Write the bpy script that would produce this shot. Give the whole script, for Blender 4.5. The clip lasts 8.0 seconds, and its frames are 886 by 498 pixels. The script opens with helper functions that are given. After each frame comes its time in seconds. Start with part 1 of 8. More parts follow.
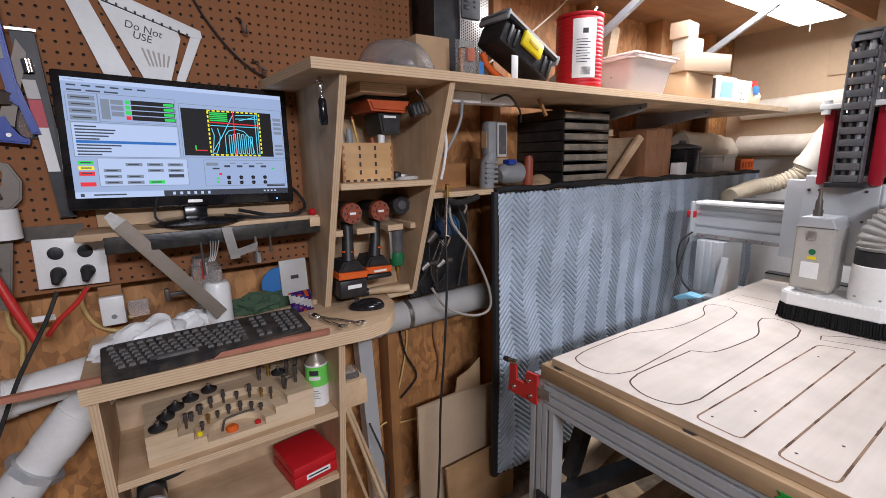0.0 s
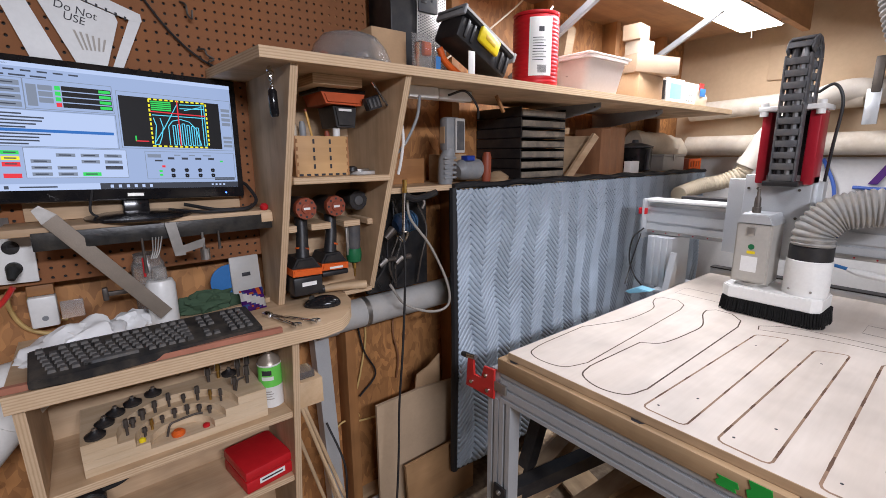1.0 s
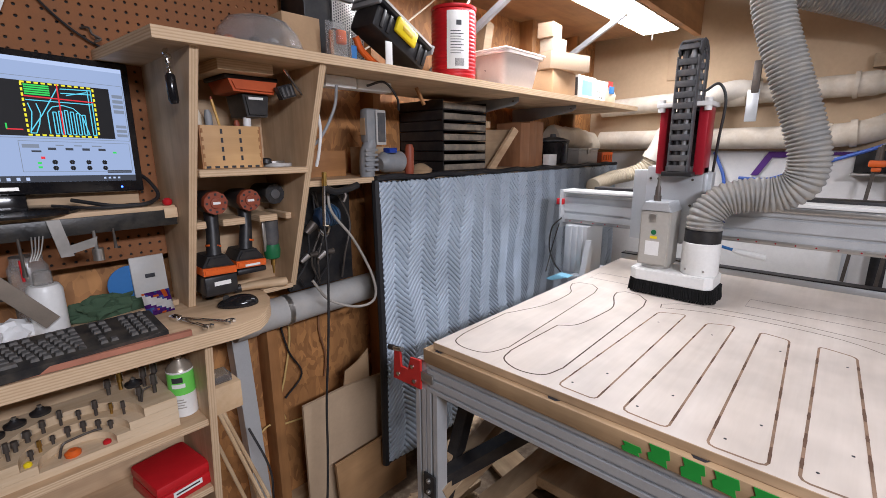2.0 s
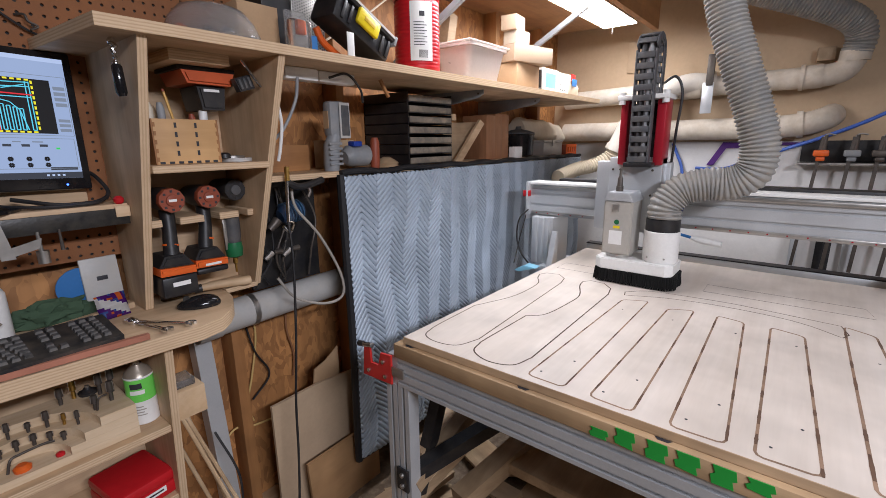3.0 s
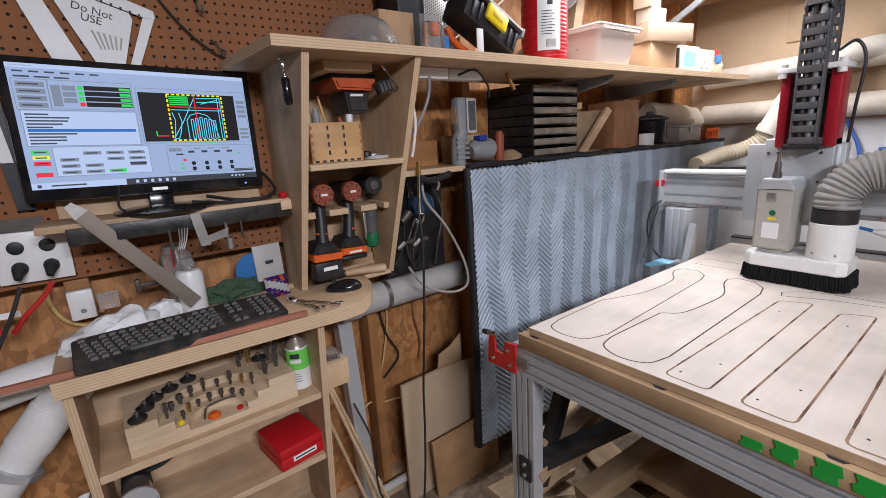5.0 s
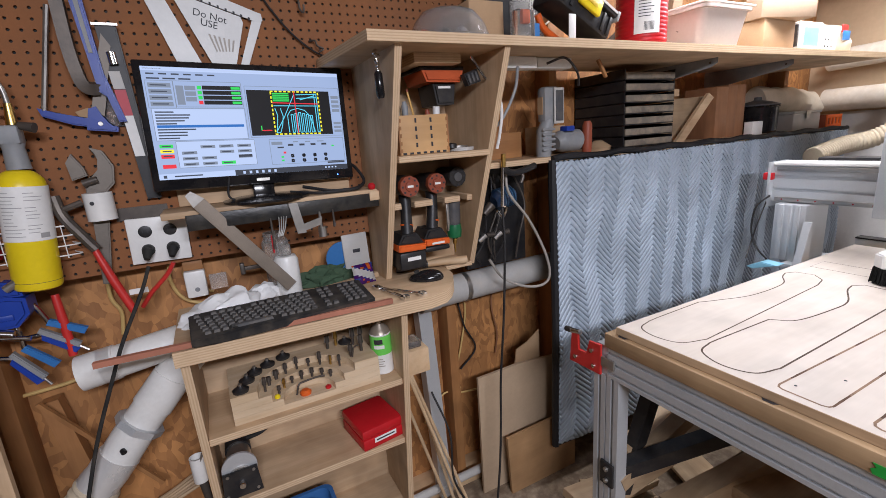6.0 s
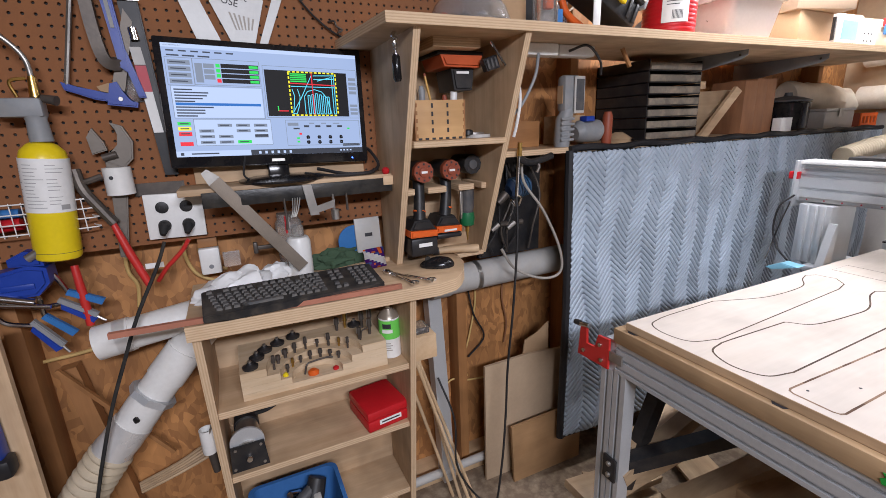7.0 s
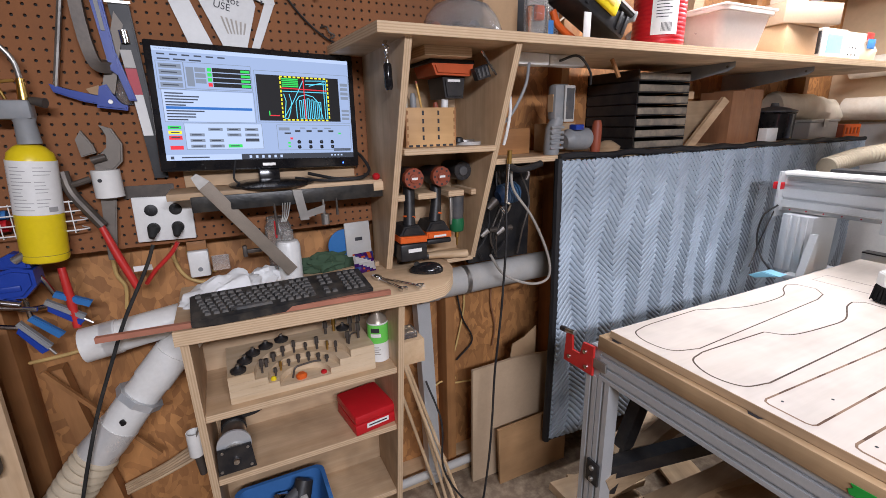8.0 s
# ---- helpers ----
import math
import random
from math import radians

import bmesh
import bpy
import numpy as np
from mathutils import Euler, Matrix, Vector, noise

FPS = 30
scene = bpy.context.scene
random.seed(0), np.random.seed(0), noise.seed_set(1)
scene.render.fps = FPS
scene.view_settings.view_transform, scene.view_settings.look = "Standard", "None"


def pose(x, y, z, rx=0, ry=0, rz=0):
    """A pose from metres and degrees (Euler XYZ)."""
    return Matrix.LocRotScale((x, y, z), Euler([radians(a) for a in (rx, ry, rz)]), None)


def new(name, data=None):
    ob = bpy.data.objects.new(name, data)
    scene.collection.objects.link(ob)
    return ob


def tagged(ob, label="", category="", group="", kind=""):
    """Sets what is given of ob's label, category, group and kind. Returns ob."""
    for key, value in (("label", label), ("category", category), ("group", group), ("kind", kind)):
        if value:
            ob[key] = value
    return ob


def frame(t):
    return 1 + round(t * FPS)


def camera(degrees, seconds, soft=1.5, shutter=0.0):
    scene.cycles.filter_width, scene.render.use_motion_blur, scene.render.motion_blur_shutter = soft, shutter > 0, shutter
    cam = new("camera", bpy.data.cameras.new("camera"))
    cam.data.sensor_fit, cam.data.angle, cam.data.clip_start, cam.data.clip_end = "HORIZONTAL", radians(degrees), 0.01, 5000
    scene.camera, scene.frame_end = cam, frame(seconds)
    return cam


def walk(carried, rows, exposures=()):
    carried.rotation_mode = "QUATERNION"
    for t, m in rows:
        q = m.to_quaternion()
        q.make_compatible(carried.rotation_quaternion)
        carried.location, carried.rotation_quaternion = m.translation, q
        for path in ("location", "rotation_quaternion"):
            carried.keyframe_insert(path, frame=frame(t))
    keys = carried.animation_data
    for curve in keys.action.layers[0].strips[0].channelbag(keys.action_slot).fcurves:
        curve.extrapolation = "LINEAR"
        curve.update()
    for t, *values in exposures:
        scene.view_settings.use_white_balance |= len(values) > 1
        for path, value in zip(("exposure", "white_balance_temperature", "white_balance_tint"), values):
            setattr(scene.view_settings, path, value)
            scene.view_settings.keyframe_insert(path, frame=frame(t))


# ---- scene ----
cam = camera(89.4, 8.0, soft=0.8)
PATH = [
    (0, (-0.2935, -0.8567, 1.5076, 78.53, 1.19, -33.92)),
    (0.5, (-0.2896, -0.8560, 1.5054, 78.34, 0.92, -35.29)),
    (1, (-0.2726, -0.8633, 1.5032, 78.04, 0.43, -38.46)),
    (1.5, (-0.2506, -0.8838, 1.5015, 77.74, -0.05, -43.76)),
    (2, (-0.2495, -0.8863, 1.4921, 77.39, 0.32, -47.13)),
    (3.5, (-0.2404, -0.8868, 1.4909, 76.34, 0.72, -51.86)),
    (4, (-0.2432, -0.8894, 1.4884, 76.28, 0.84, -51.61)),
    (4.5, (-0.2704, -0.8777, 1.4910, 76.21, 1.95, -45.85)),
    (5, (-0.2896, -0.8759, 1.4872, 76.34, 3.36, -37.09)),
    (5.2, (-0.2991, -0.8673, 1.4891, 76.21, 3.73, -34.34)),
    (6.3, (-0.3159, -0.8533, 1.4841, 75.91, 3.52, -26.44)),
    (6.5, (-0.3056, -0.8556, 1.4880, 75.34, 3.00, -25.84)),
    (7, (-0.3043, -0.8545, 1.4833, 74.60, 2.20, -25.34)),
    (7.5, (-0.3055, -0.8563, 1.4890, 73.99, 1.56, -25.14)),
    (8, (-0.2977, -0.8651, 1.5110, 74.33, 1.14, -26.09)),
]
walk(cam, [(t, pose(*p)) for t, p in PATH], [(0, -0.04), (1.5, 0.05), (3.5, -0.12), (4.5, -0.1), (6.5, 0.16), (8, 0.22)])

# world and light
world = bpy.data.worlds.new("world")
scene.world = world
world.use_nodes = True
world.node_tree.nodes["Background"].inputs[0].default_value = (0.6, 0.65, 0.7, 1)
world.node_tree.nodes["Background"].inputs[1].default_value = 0.02


def area_lamp(name, m, sx, sy, power, color):
    data = bpy.data.lights.new(name, "AREA")
    data.shape, data.size, data.size_y, data.energy, data.color = "RECTANGLE", sx, sy, power, color
    ob = new(name, data)
    ob.matrix_world = m
    return ob


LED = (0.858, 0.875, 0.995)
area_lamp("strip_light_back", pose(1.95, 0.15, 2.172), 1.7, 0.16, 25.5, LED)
# Bench and table lights are unseen and assumed, filling from behind and above.
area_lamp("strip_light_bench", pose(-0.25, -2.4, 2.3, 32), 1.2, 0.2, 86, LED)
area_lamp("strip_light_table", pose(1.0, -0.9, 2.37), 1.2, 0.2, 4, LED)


# materials
def nodes_of(name):
    m = bpy.data.materials.new(name)
    m.use_nodes = True
    nt = m.node_tree
    return m, nt, nt.nodes["Principled BSDF"], lambda a, b: nt.links.new(a, b)


def coords(nt, link, scale):
    tc = nt.nodes.new("ShaderNodeTexCoord")
    mp = nt.nodes.new("ShaderNodeMapping")
    mp.inputs["Scale"].default_value = scale
    link(tc.outputs["Object"], mp.inputs["Vector"])
    return mp.outputs["Vector"]


def ramp(nt, stops):
    r = nt.nodes.new("ShaderNodeValToRGB")
    e = r.color_ramp.elements
    e[0].position, e[0].color = stops[0][0], (*stops[0][1], 1)
    e[1].position, e[1].color = stops[-1][0], (*stops[-1][1], 1)
    for p, c in stops[1:-1]:
        k = e.new(p)
        k.color = (*c, 1)
    return r


def noise_tex(nt, link, vec, scale, detail=4.0, rough=0.6):
    n = nt.nodes.new("ShaderNodeTexNoise")
    n.inputs["Scale"].default_value, n.inputs["Detail"].default_value, n.inputs["Roughness"].default_value = scale, detail, rough
    link(vec, n.inputs["Vector"])
    return n.outputs["Fac"]


def mixed(nt, link, fac, a, b, how="MIX"):
    x = nt.nodes.new("ShaderNodeMix")
    x.data_type, x.blend_type = "RGBA", how
    for src, sock in ((fac, x.inputs[0]), (a, x.inputs[6]), (b, x.inputs[7])):
        if isinstance(src, (int, float)):
            sock.default_value = src
        elif isinstance(src, tuple):
            sock.default_value = (*src, 1)
        else:
            link(src, sock)
    return x.outputs[2]


def bumped(nt, link, bsdf, height, strength, dist=0.002):
    b = nt.nodes.new("ShaderNodeBump")
    b.inputs["Strength"].default_value, b.inputs["Distance"].default_value = strength, dist
    link(height, b.inputs["Height"])
    link(b.outputs["Normal"], bsdf.inputs["Normal"])


def clamp3(c, k):
    return tuple(min(0.95, v * k) for v in c)


def surface(name, color, rough=0.5, metal=0.0, var=0.25, scale=7.0, fine=90.0, bump=0.15, dust=0.0, clear=0.0, ior=1.45):
    """A painted, plastic, metal or stone surface: broad stains, fine grain, a dusting of pale wood dust."""
    m, nt, b, link = nodes_of(name)
    v = coords(nt, link, (1, 1, 1))
    broad, grain = noise_tex(nt, link, v, scale), noise_tex(nt, link, v, fine, 2)
    r = ramp(nt, [(0.3, clamp3(color, 1 - var)), (0.7, clamp3(color, 1 + var * 0.6))])
    link(broad, r.inputs[0])
    col = mixed(nt, link, 0.25, r.outputs[0], mixed(nt, link, grain, clamp3(color, 0.7), clamp3(color, 1.25)))
    if dust:
        d = ramp(nt, [(0.42, (0, 0, 0)), (0.75, (dust, dust, dust))])
        link(noise_tex(nt, link, v, 22, 5), d.inputs[0])
        col = mixed(nt, link, d.outputs[0], col, (0.5, 0.4, 0.28))
    link(col, b.inputs["Base Color"])
    rr = nt.nodes.new("ShaderNodeMapRange")
    rr.inputs[3].default_value, rr.inputs[4].default_value = max(0.03, rough - 0.12), min(1, rough + 0.15)
    link(broad, rr.inputs[0])
    link(rr.outputs[0], b.inputs["Roughness"])
    b.inputs["Metallic"].default_value, b.inputs["IOR"].default_value = metal, ior
    if clear:
        b.inputs["Transmission Weight"].default_value = clear
    if bump:
        bumped(nt, link, b, grain, bump, 0.0015)
    return m


def wood(name, light, dark, axis="x", grain=22.0, rough=0.6, knots=0.0, stain=0.3, rnd=0.0):
    """Sawn wood or ply face with its grain along one axis of the object."""
    m, nt, b, link = nodes_of(name)
    along = {"x": (0.09, 1, 1), "y": (1, 0.09, 1), "z": (1, 1, 0.09)}[axis]
    v = coords(nt, link, along)
    vec = v
    if rnd:
        oi = nt.nodes.new("ShaderNodeObjectInfo")
        ad = nt.nodes.new("ShaderNodeVectorMath")
        ad.operation = "MULTIPLY_ADD"
        link(oi.outputs["Random"], ad.inputs[0])
        ad.inputs[1].default_value = (9, 7, 5)
        link(v, ad.inputs[2])
        vec = ad.outputs[0]
    g1, g2 = noise_tex(nt, link, vec, grain, 5, 0.65), noise_tex(nt, link, vec, grain * 7, 3, 0.7)
    broad = noise_tex(nt, link, coords(nt, link, (1, 1, 1)), 4.5, 3)
    r = ramp(nt, [(0.36, dark), (0.5, tuple((p + q) / 2 for p, q in zip(light, dark))), (0.62, light)])
    link(g1, r.inputs[0])
    col = mixed(nt, link, 0.35, r.outputs[0], mixed(nt, link, g2, clamp3(dark, 0.9), clamp3(light, 1.08)))
    s = ramp(nt, [(0.35, (1 - stain,) * 3), (0.62, (1, 1, 1))])
    link(broad, s.inputs[0])
    col = mixed(nt, link, 1.0, col, s.outputs[0], "MULTIPLY")
    if knots:
        vo = nt.nodes.new("ShaderNodeTexVoronoi")
        vo.inputs["Scale"].default_value = 5.0
        link(coords(nt, link, tuple(0.45 if a < 1 else 1 for a in along)), vo.inputs["Vector"])
        k = ramp(nt, [(0.05, (knots,) * 3), (0.14, (0, 0, 0))])
        link(vo.outputs["Distance"], k.inputs[0])
        col = mixed(nt, link, k.outputs[0], col, clamp3(dark, 0.35))
    if rnd:
        h = nt.nodes.new("ShaderNodeHueSaturation")
        mr = nt.nodes.new("ShaderNodeMapRange")
        mr.inputs[3].default_value, mr.inputs[4].default_value = 1 - rnd, 1 + rnd * 0.5
        link(oi.outputs["Random"], mr.inputs[0])
        link(mr.outputs[0], h.inputs["Value"])
        link(col, h.inputs["Color"])
        col = h.outputs[0]
    link(col, b.inputs["Base Color"])
    b.inputs["Roughness"].default_value = rough
    bumped(nt, link, b, g1, 0.25, 0.0015)
    return m


def ply_edge(name, axis):
    """Cut edge of plywood: alternating plies through the thickness."""
    m, nt, b, link = nodes_of(name)
    v = coords(nt, link, (1, 1, 1))
    wv = nt.nodes.new("ShaderNodeTexWave")
    wv.bands_direction = axis.upper()
    wv.inputs["Scale"].default_value, wv.inputs["Distortion"].default_value = 48.0, 0.9
    wv.inputs["Detail"].default_value, wv.inputs["Detail Scale"].default_value = 2.0, 3.0
    link(v, wv.inputs["Vector"])
    r = ramp(nt, [(0.05, (0.52, 0.36, 0.215)), (0.3, (0.60, 0.43, 0.27)), (0.8, (0.67, 0.50, 0.325))])
    link(wv.outputs["Fac"], r.inputs[0])
    col = mixed(nt, link, noise_tex(nt, link, v, 30, 4), clamp3((0.42, 0.27, 0.15), 1), r.outputs[0])
    col = mixed(nt, link, 0.6, r.outputs[0], col)
    link(col, b.inputs["Base Color"])
    b.inputs["Roughness"].default_value = 0.75
    bumped(nt, link, b, wv.outputs["Fac"], 0.3, 0.0008)
    return m


def glow(name, color, strength):
    m, nt, b, link = nodes_of(name)
    b.inputs["Base Color"].default_value = (0.02, 0.02, 0.02, 1)
    b.inputs["Emission Color"].default_value = (*color, 1)
    b.inputs["Emission Strength"].default_value = strength
    b.inputs["Roughness"].default_value, b.inputs["Specular IOR Level"].default_value = 0.55, 0.12
    return m


def osb(name, light, dark):
    """Brown strand board: broad flakes with darker streaks."""
    m, nt, b, link = nodes_of(name)
    v = coords(nt, link, (1, 1, 0.55))
    vo = nt.nodes.new("ShaderNodeTexVoronoi")
    vo.inputs["Scale"].default_value, vo.inputs["Randomness"].default_value = 52.0, 1.0
    ad = nt.nodes.new("ShaderNodeVectorMath")
    ad.operation = "MULTIPLY_ADD"
    nz = nt.nodes.new("ShaderNodeTexNoise")
    nz.inputs["Scale"].default_value = 9.0
    link(v, nz.inputs["Vector"])
    link(nz.outputs["Color"], ad.inputs[0])
    ad.inputs[1].default_value = (0.12, 0.12, 0.12)
    link(v, ad.inputs[2])
    link(ad.outputs[0], vo.inputs["Vector"])
    r = ramp(nt, [(0.1, dark), (0.55, tuple((p + q) / 2 for p, q in zip(light, dark))), (0.95, light)])
    sep = nt.nodes.new("ShaderNodeSeparateColor")
    link(vo.outputs["Color"], sep.inputs[0])
    link(sep.outputs[0], r.inputs[0])
    broad = ramp(nt, [(0.3, (0.45, 0.45, 0.45)), (0.65, (1.1, 1.05, 1))])
    link(noise_tex(nt, link, v, 3.2, 4), broad.inputs[0])
    col = mixed(nt, link, 1.0, r.outputs[0], broad.outputs[0], "MULTIPLY")
    col = mixed(nt, link, 0.4, col, mixed(nt, link, noise_tex(nt, link, coords(nt, link, (1, 1, 0.12)), 45, 4), dark, light))
    link(col, b.inputs["Base Color"])
    b.inputs["Roughness"].default_value = 0.6
    bumped(nt, link, b, sep.outputs[0], 0.3, 0.002)
    return m


PLY = {a: wood("plywood_" + a, (0.68, 0.49, 0.31), (0.49, 0.315, 0.175), a, 16, stain=0.32, knots=0.3) for a in "xyz"}
EDGE = {a: ply_edge("ply_edge_" + a, a) for a in "xyz"}
PINE = {a: wood("pine_" + a, (0.70, 0.51, 0.32), (0.53, 0.34, 0.18), a, 14, knots=0.6) for a in "xyz"}
STUD = {a: wood("stud_" + a, (0.48, 0.23, 0.085), (0.30, 0.13, 0.045), a, 12, knots=0.5) for a in "xyz"}
SHEET = wood("birch_sheet", (0.72, 0.64, 0.565), (0.60, 0.515, 0.435), "x", 7, rough=0.55, stain=0.16)
SPOIL = wood("spoilboard_edge", (0.57, 0.385, 0.215), (0.43, 0.275, 0.145), "y", 18, stain=0.3)
SCRAP = wood("scrap_wood", (0.58, 0.42, 0.26), (0.38, 0.25, 0.14), "x", 14, stain=0.35, rnd=0.25)
REDWOOD = wood("red_board", (0.36, 0.17, 0.08), (0.22, 0.09, 0.04), "z", 15)
CARD = surface("cardboard", (0.46, 0.30, 0.17), 0.85, var=0.15, fine=160)
PEG = surface("pegboard", (0.255, 0.10, 0.037), 0.78, var=0.18, fine=220, bump=0.1)
OSB = osb("strand_board", (0.64, 0.31, 0.11), (0.25, 0.105, 0.038))
CONCRETE = surface("concrete", (0.17, 0.12, 0.08), 0.9, var=0.4, scale=4, fine=60, bump=0.4, dust=0.5)
TANWALL = surface("tan_wall", (0.54, 0.395, 0.255), 0.8, var=0.12, scale=3, fine=40)
# Dark brown for walls out of view, chosen to keep bounce low.
DARKWALL = surface("low_bounce_board", (0.08, 0.058, 0.04), 0.85, var=0.2, scale=3)
WHITEWALL = surface("white_panel", (0.76, 0.74, 0.71), 0.6, var=0.1, scale=3, fine=50)
CEIL = surface("ceiling_board", (0.40, 0.31, 0.215), 0.85, var=0.12, scale=3)
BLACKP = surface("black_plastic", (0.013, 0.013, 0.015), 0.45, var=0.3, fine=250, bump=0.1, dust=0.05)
BLACKG = surface("gloss_black", (0.010, 0.010, 0.012), 0.14, var=0.2, bump=0.0, dust=0.03)
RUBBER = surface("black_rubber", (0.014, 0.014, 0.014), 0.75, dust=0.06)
GREYP = surface("grey_plastic", (0.24, 0.25, 0.26), 0.5, dust=0.15)
DGREY = surface("dark_grey_plastic", (0.07, 0.072, 0.078), 0.5, dust=0.12)
WHITEP = surface("white_plastic", (0.78, 0.77, 0.74), 0.35, var=0.06, bump=0.05)
CREAM = surface("cream_plastic", (0.66, 0.58, 0.46), 0.5, var=0.2, dust=0.35)
DUSTPVC = surface("dusty_pvc", (0.66, 0.58, 0.48), 0.7, var=0.3, scale=5, fine=70, dust=0.6)
DUSTWHITE = surface("dusty_white_pvc", (0.74, 0.67, 0.58), 0.6, var=0.12, scale=6, dust=0.3)
PVC = surface("white_pvc", (0.74, 0.73, 0.70), 0.35, var=0.1, bump=0.05, dust=0.12)
GREYPIPE = surface("grey_pvc", (0.46, 0.45, 0.43), 0.45, var=0.15, dust=0.25)
CASTALU = surface("dull_cast_aluminium", (0.50, 0.50, 0.49), 0.5, 0.25, var=0.12, fine=60, bump=0.25)
ALU = surface("anodised_aluminium", (0.60, 0.62, 0.635), 0.38, 0.5, var=0.1, fine=200, bump=0.05)
STEEL = surface("worn_steel", (0.46, 0.44, 0.41), 0.35, 0.9, var=0.3, fine=120, bump=0.1)
DSTEEL = surface("dark_steel", (0.095, 0.08, 0.07), 0.45, 0.45, var=0.4, dust=0.1)
CHROME = surface("chrome", (0.75, 0.75, 0.75), 0.12, 1.0, var=0.1, bump=0.0)
BRASS = surface("brass", (0.62, 0.40, 0.12), 0.3, 1.0, var=0.2, bump=0.05)
RED = surface("red_plastic", (0.52, 0.012, 0.018), 0.4, var=0.15, bump=0.05)
DRED = surface("dark_red_cover", (0.36, 0.012, 0.025), 0.32, var=0.15)
REDT = surface("red_metal", (0.55, 0.03, 0.025), 0.4, var=0.2)
ORANGE = surface("orange_plastic", (0.72, 0.12, 0.015), 0.45, var=0.15)
DORANGE = surface("faded_orange_plastic", (0.27, 0.06, 0.028), 0.5, var=0.2)
YELLOW = surface("yellow_paint", (0.80, 0.60, 0.015), 0.3, var=0.06, bump=0.03)
GREEN = surface("green_plastic", (0.01, 0.14, 0.05), 0.4)
TAPE = surface("green_tape", (0.015, 0.31, 0.04), 0.6, var=0.1)
LABELG = surface("green_label", (0.16, 0.62, 0.10), 0.35, var=0.05)
SPINDLE = surface("spindle_grey", (0.47, 0.45, 0.41), 0.4, 0.2, var=0.12, dust=0.15)
BLUE = surface("blue_paint", (0.012, 0.045, 0.30), 0.35, var=0.2)
LBLUE = surface("blue_plastic", (0.03, 0.16, 0.42), 0.45, var=0.1)
SKYB = surface("pale_blue_label", (0.25, 0.55, 0.70), 0.4)
PURPLE = surface("purple_plastic", (0.10, 0.025, 0.20), 0.4)
PAPER = surface("white_label", (0.80, 0.79, 0.76), 0.6, var=0.08, bump=0.03)
INK = surface("ink", (0.03, 0.03, 0.035), 0.6, var=0.1, bump=0)
CHAR = surface("burnt_groove", (0.27, 0.17, 0.11), 0.9, var=0.5, scale=14, fine=60)
CUT = surface("fine_dark_cut", (0.10, 0.066, 0.045), 0.9, var=0.5, scale=16, fine=70)
BURN = surface("scorched_cut", (0.12, 0.065, 0.04), 0.9, var=0.4, scale=20, fine=90)
FILEM = surface("worn_file_steel", (0.26, 0.215, 0.17), 0.6, 0.3, var=0.3, fine=260, bump=0.3)
WRENCH = surface("dull_forged_steel", (0.19, 0.165, 0.14), 0.5, 0.35, var=0.35, fine=140, bump=0.2)
COPPER = surface("copper_strip", (0.48, 0.20, 0.13), 0.5, 0.4, var=0.2)
HOSE = surface("grey_hose", (0.29, 0.285, 0.27), 0.5, var=0.3, scale=3, dust=0.35)
FLEX = surface("tan_flex_hose", (0.56, 0.47, 0.34), 0.6, var=0.15, dust=0.2)
FOIL = surface("foil_tape", (0.74, 0.73, 0.71), 0.28, 0.4, var=0.15, fine=45, bump=1.0)
QUILT = surface("quilted_blanket", (0.39, 0.46, 0.54), 0.30, var=0.3, scale=5, fine=260, bump=0.3)
# Shade in the stitched valleys of the quilt, put into a near-black colour.
SEAM_SHADE = surface("seam_valley_shade", (0.026, 0.033, 0.043), 0.8, var=0.2, fine=300)
PIPING = surface("blanket_binding", (0.012, 0.012, 0.014), 0.6)
BRISTLE = surface("bristles", (0.005, 0.005, 0.005), 1.0, fine=400, bump=0.8)
WIREY = surface("yellow_wire", (0.62, 0.42, 0.16), 0.5)
WIREG = surface("grey_wire", (0.36, 0.33, 0.29), 0.5)
WIREB = surface("blue_wire", (0.06, 0.14, 0.50), 0.4)
WHITET = surface("white_film", (0.80, 0.80, 0.79), 0.35, var=0.05, fine=25, bump=0.2)
CLEARP = surface("clear_plastic", (0.96, 0.95, 0.93), 0.04, var=0.03, bump=0, clear=0.93, ior=1.2)
FROST = surface("scuffed_clear_plastic", (0.95, 0.94, 0.92), 0.14, var=0.04, bump=0.0, clear=0.9, ior=1.32)
MILKY = surface("milky_plastic", (0.80, 0.71, 0.65), 0.3, var=0.05, bump=0, clear=0.5, ior=1.2)
GLASSJ = surface("clear_jar", (0.86, 0.84, 0.80), 0.15, var=0.05, bump=0, clear=0.8)
MOSS = surface("green_rag", (0.05, 0.09, 0.05), 0.9, fine=120, bump=0.8)
LAMPGLOW = glow("led_panel", (1.0, 0.97, 0.92), 9.0)


# mesh helpers
def smooth_mesh(bm, name, mats, angle=35):
    me = bpy.data.meshes.new(name)
    bmesh.ops.recalc_face_normals(bm, faces=bm.faces[:])
    bm.to_mesh(me)
    bm.free()
    for m in mats if isinstance(mats, (list, tuple)) else [mats]:
        me.materials.append(m)
    me.polygons.foreach_set("use_smooth", [True] * len(me.polygons))
    me.set_sharp_from_angle(angle=radians(angle))
    return me


def root_matrix(ob):
    m = ob.matrix_basis.copy()
    while ob.parent:
        ob = ob.parent
        m = ob.matrix_basis @ m
    return m


def part(name, bm, material, parent=None, label="", local=False, angle=35):
    """One mesh object under a thing or a part; bm is in world places unless local."""
    if parent and not local:
        bmesh.ops.transform(bm, matrix=root_matrix(parent).inverted(), verts=bm.verts[:])
    ob = new(name, smooth_mesh(bm, name, material, angle))
    if parent:
        ob.parent = parent
    return tagged(ob, label)


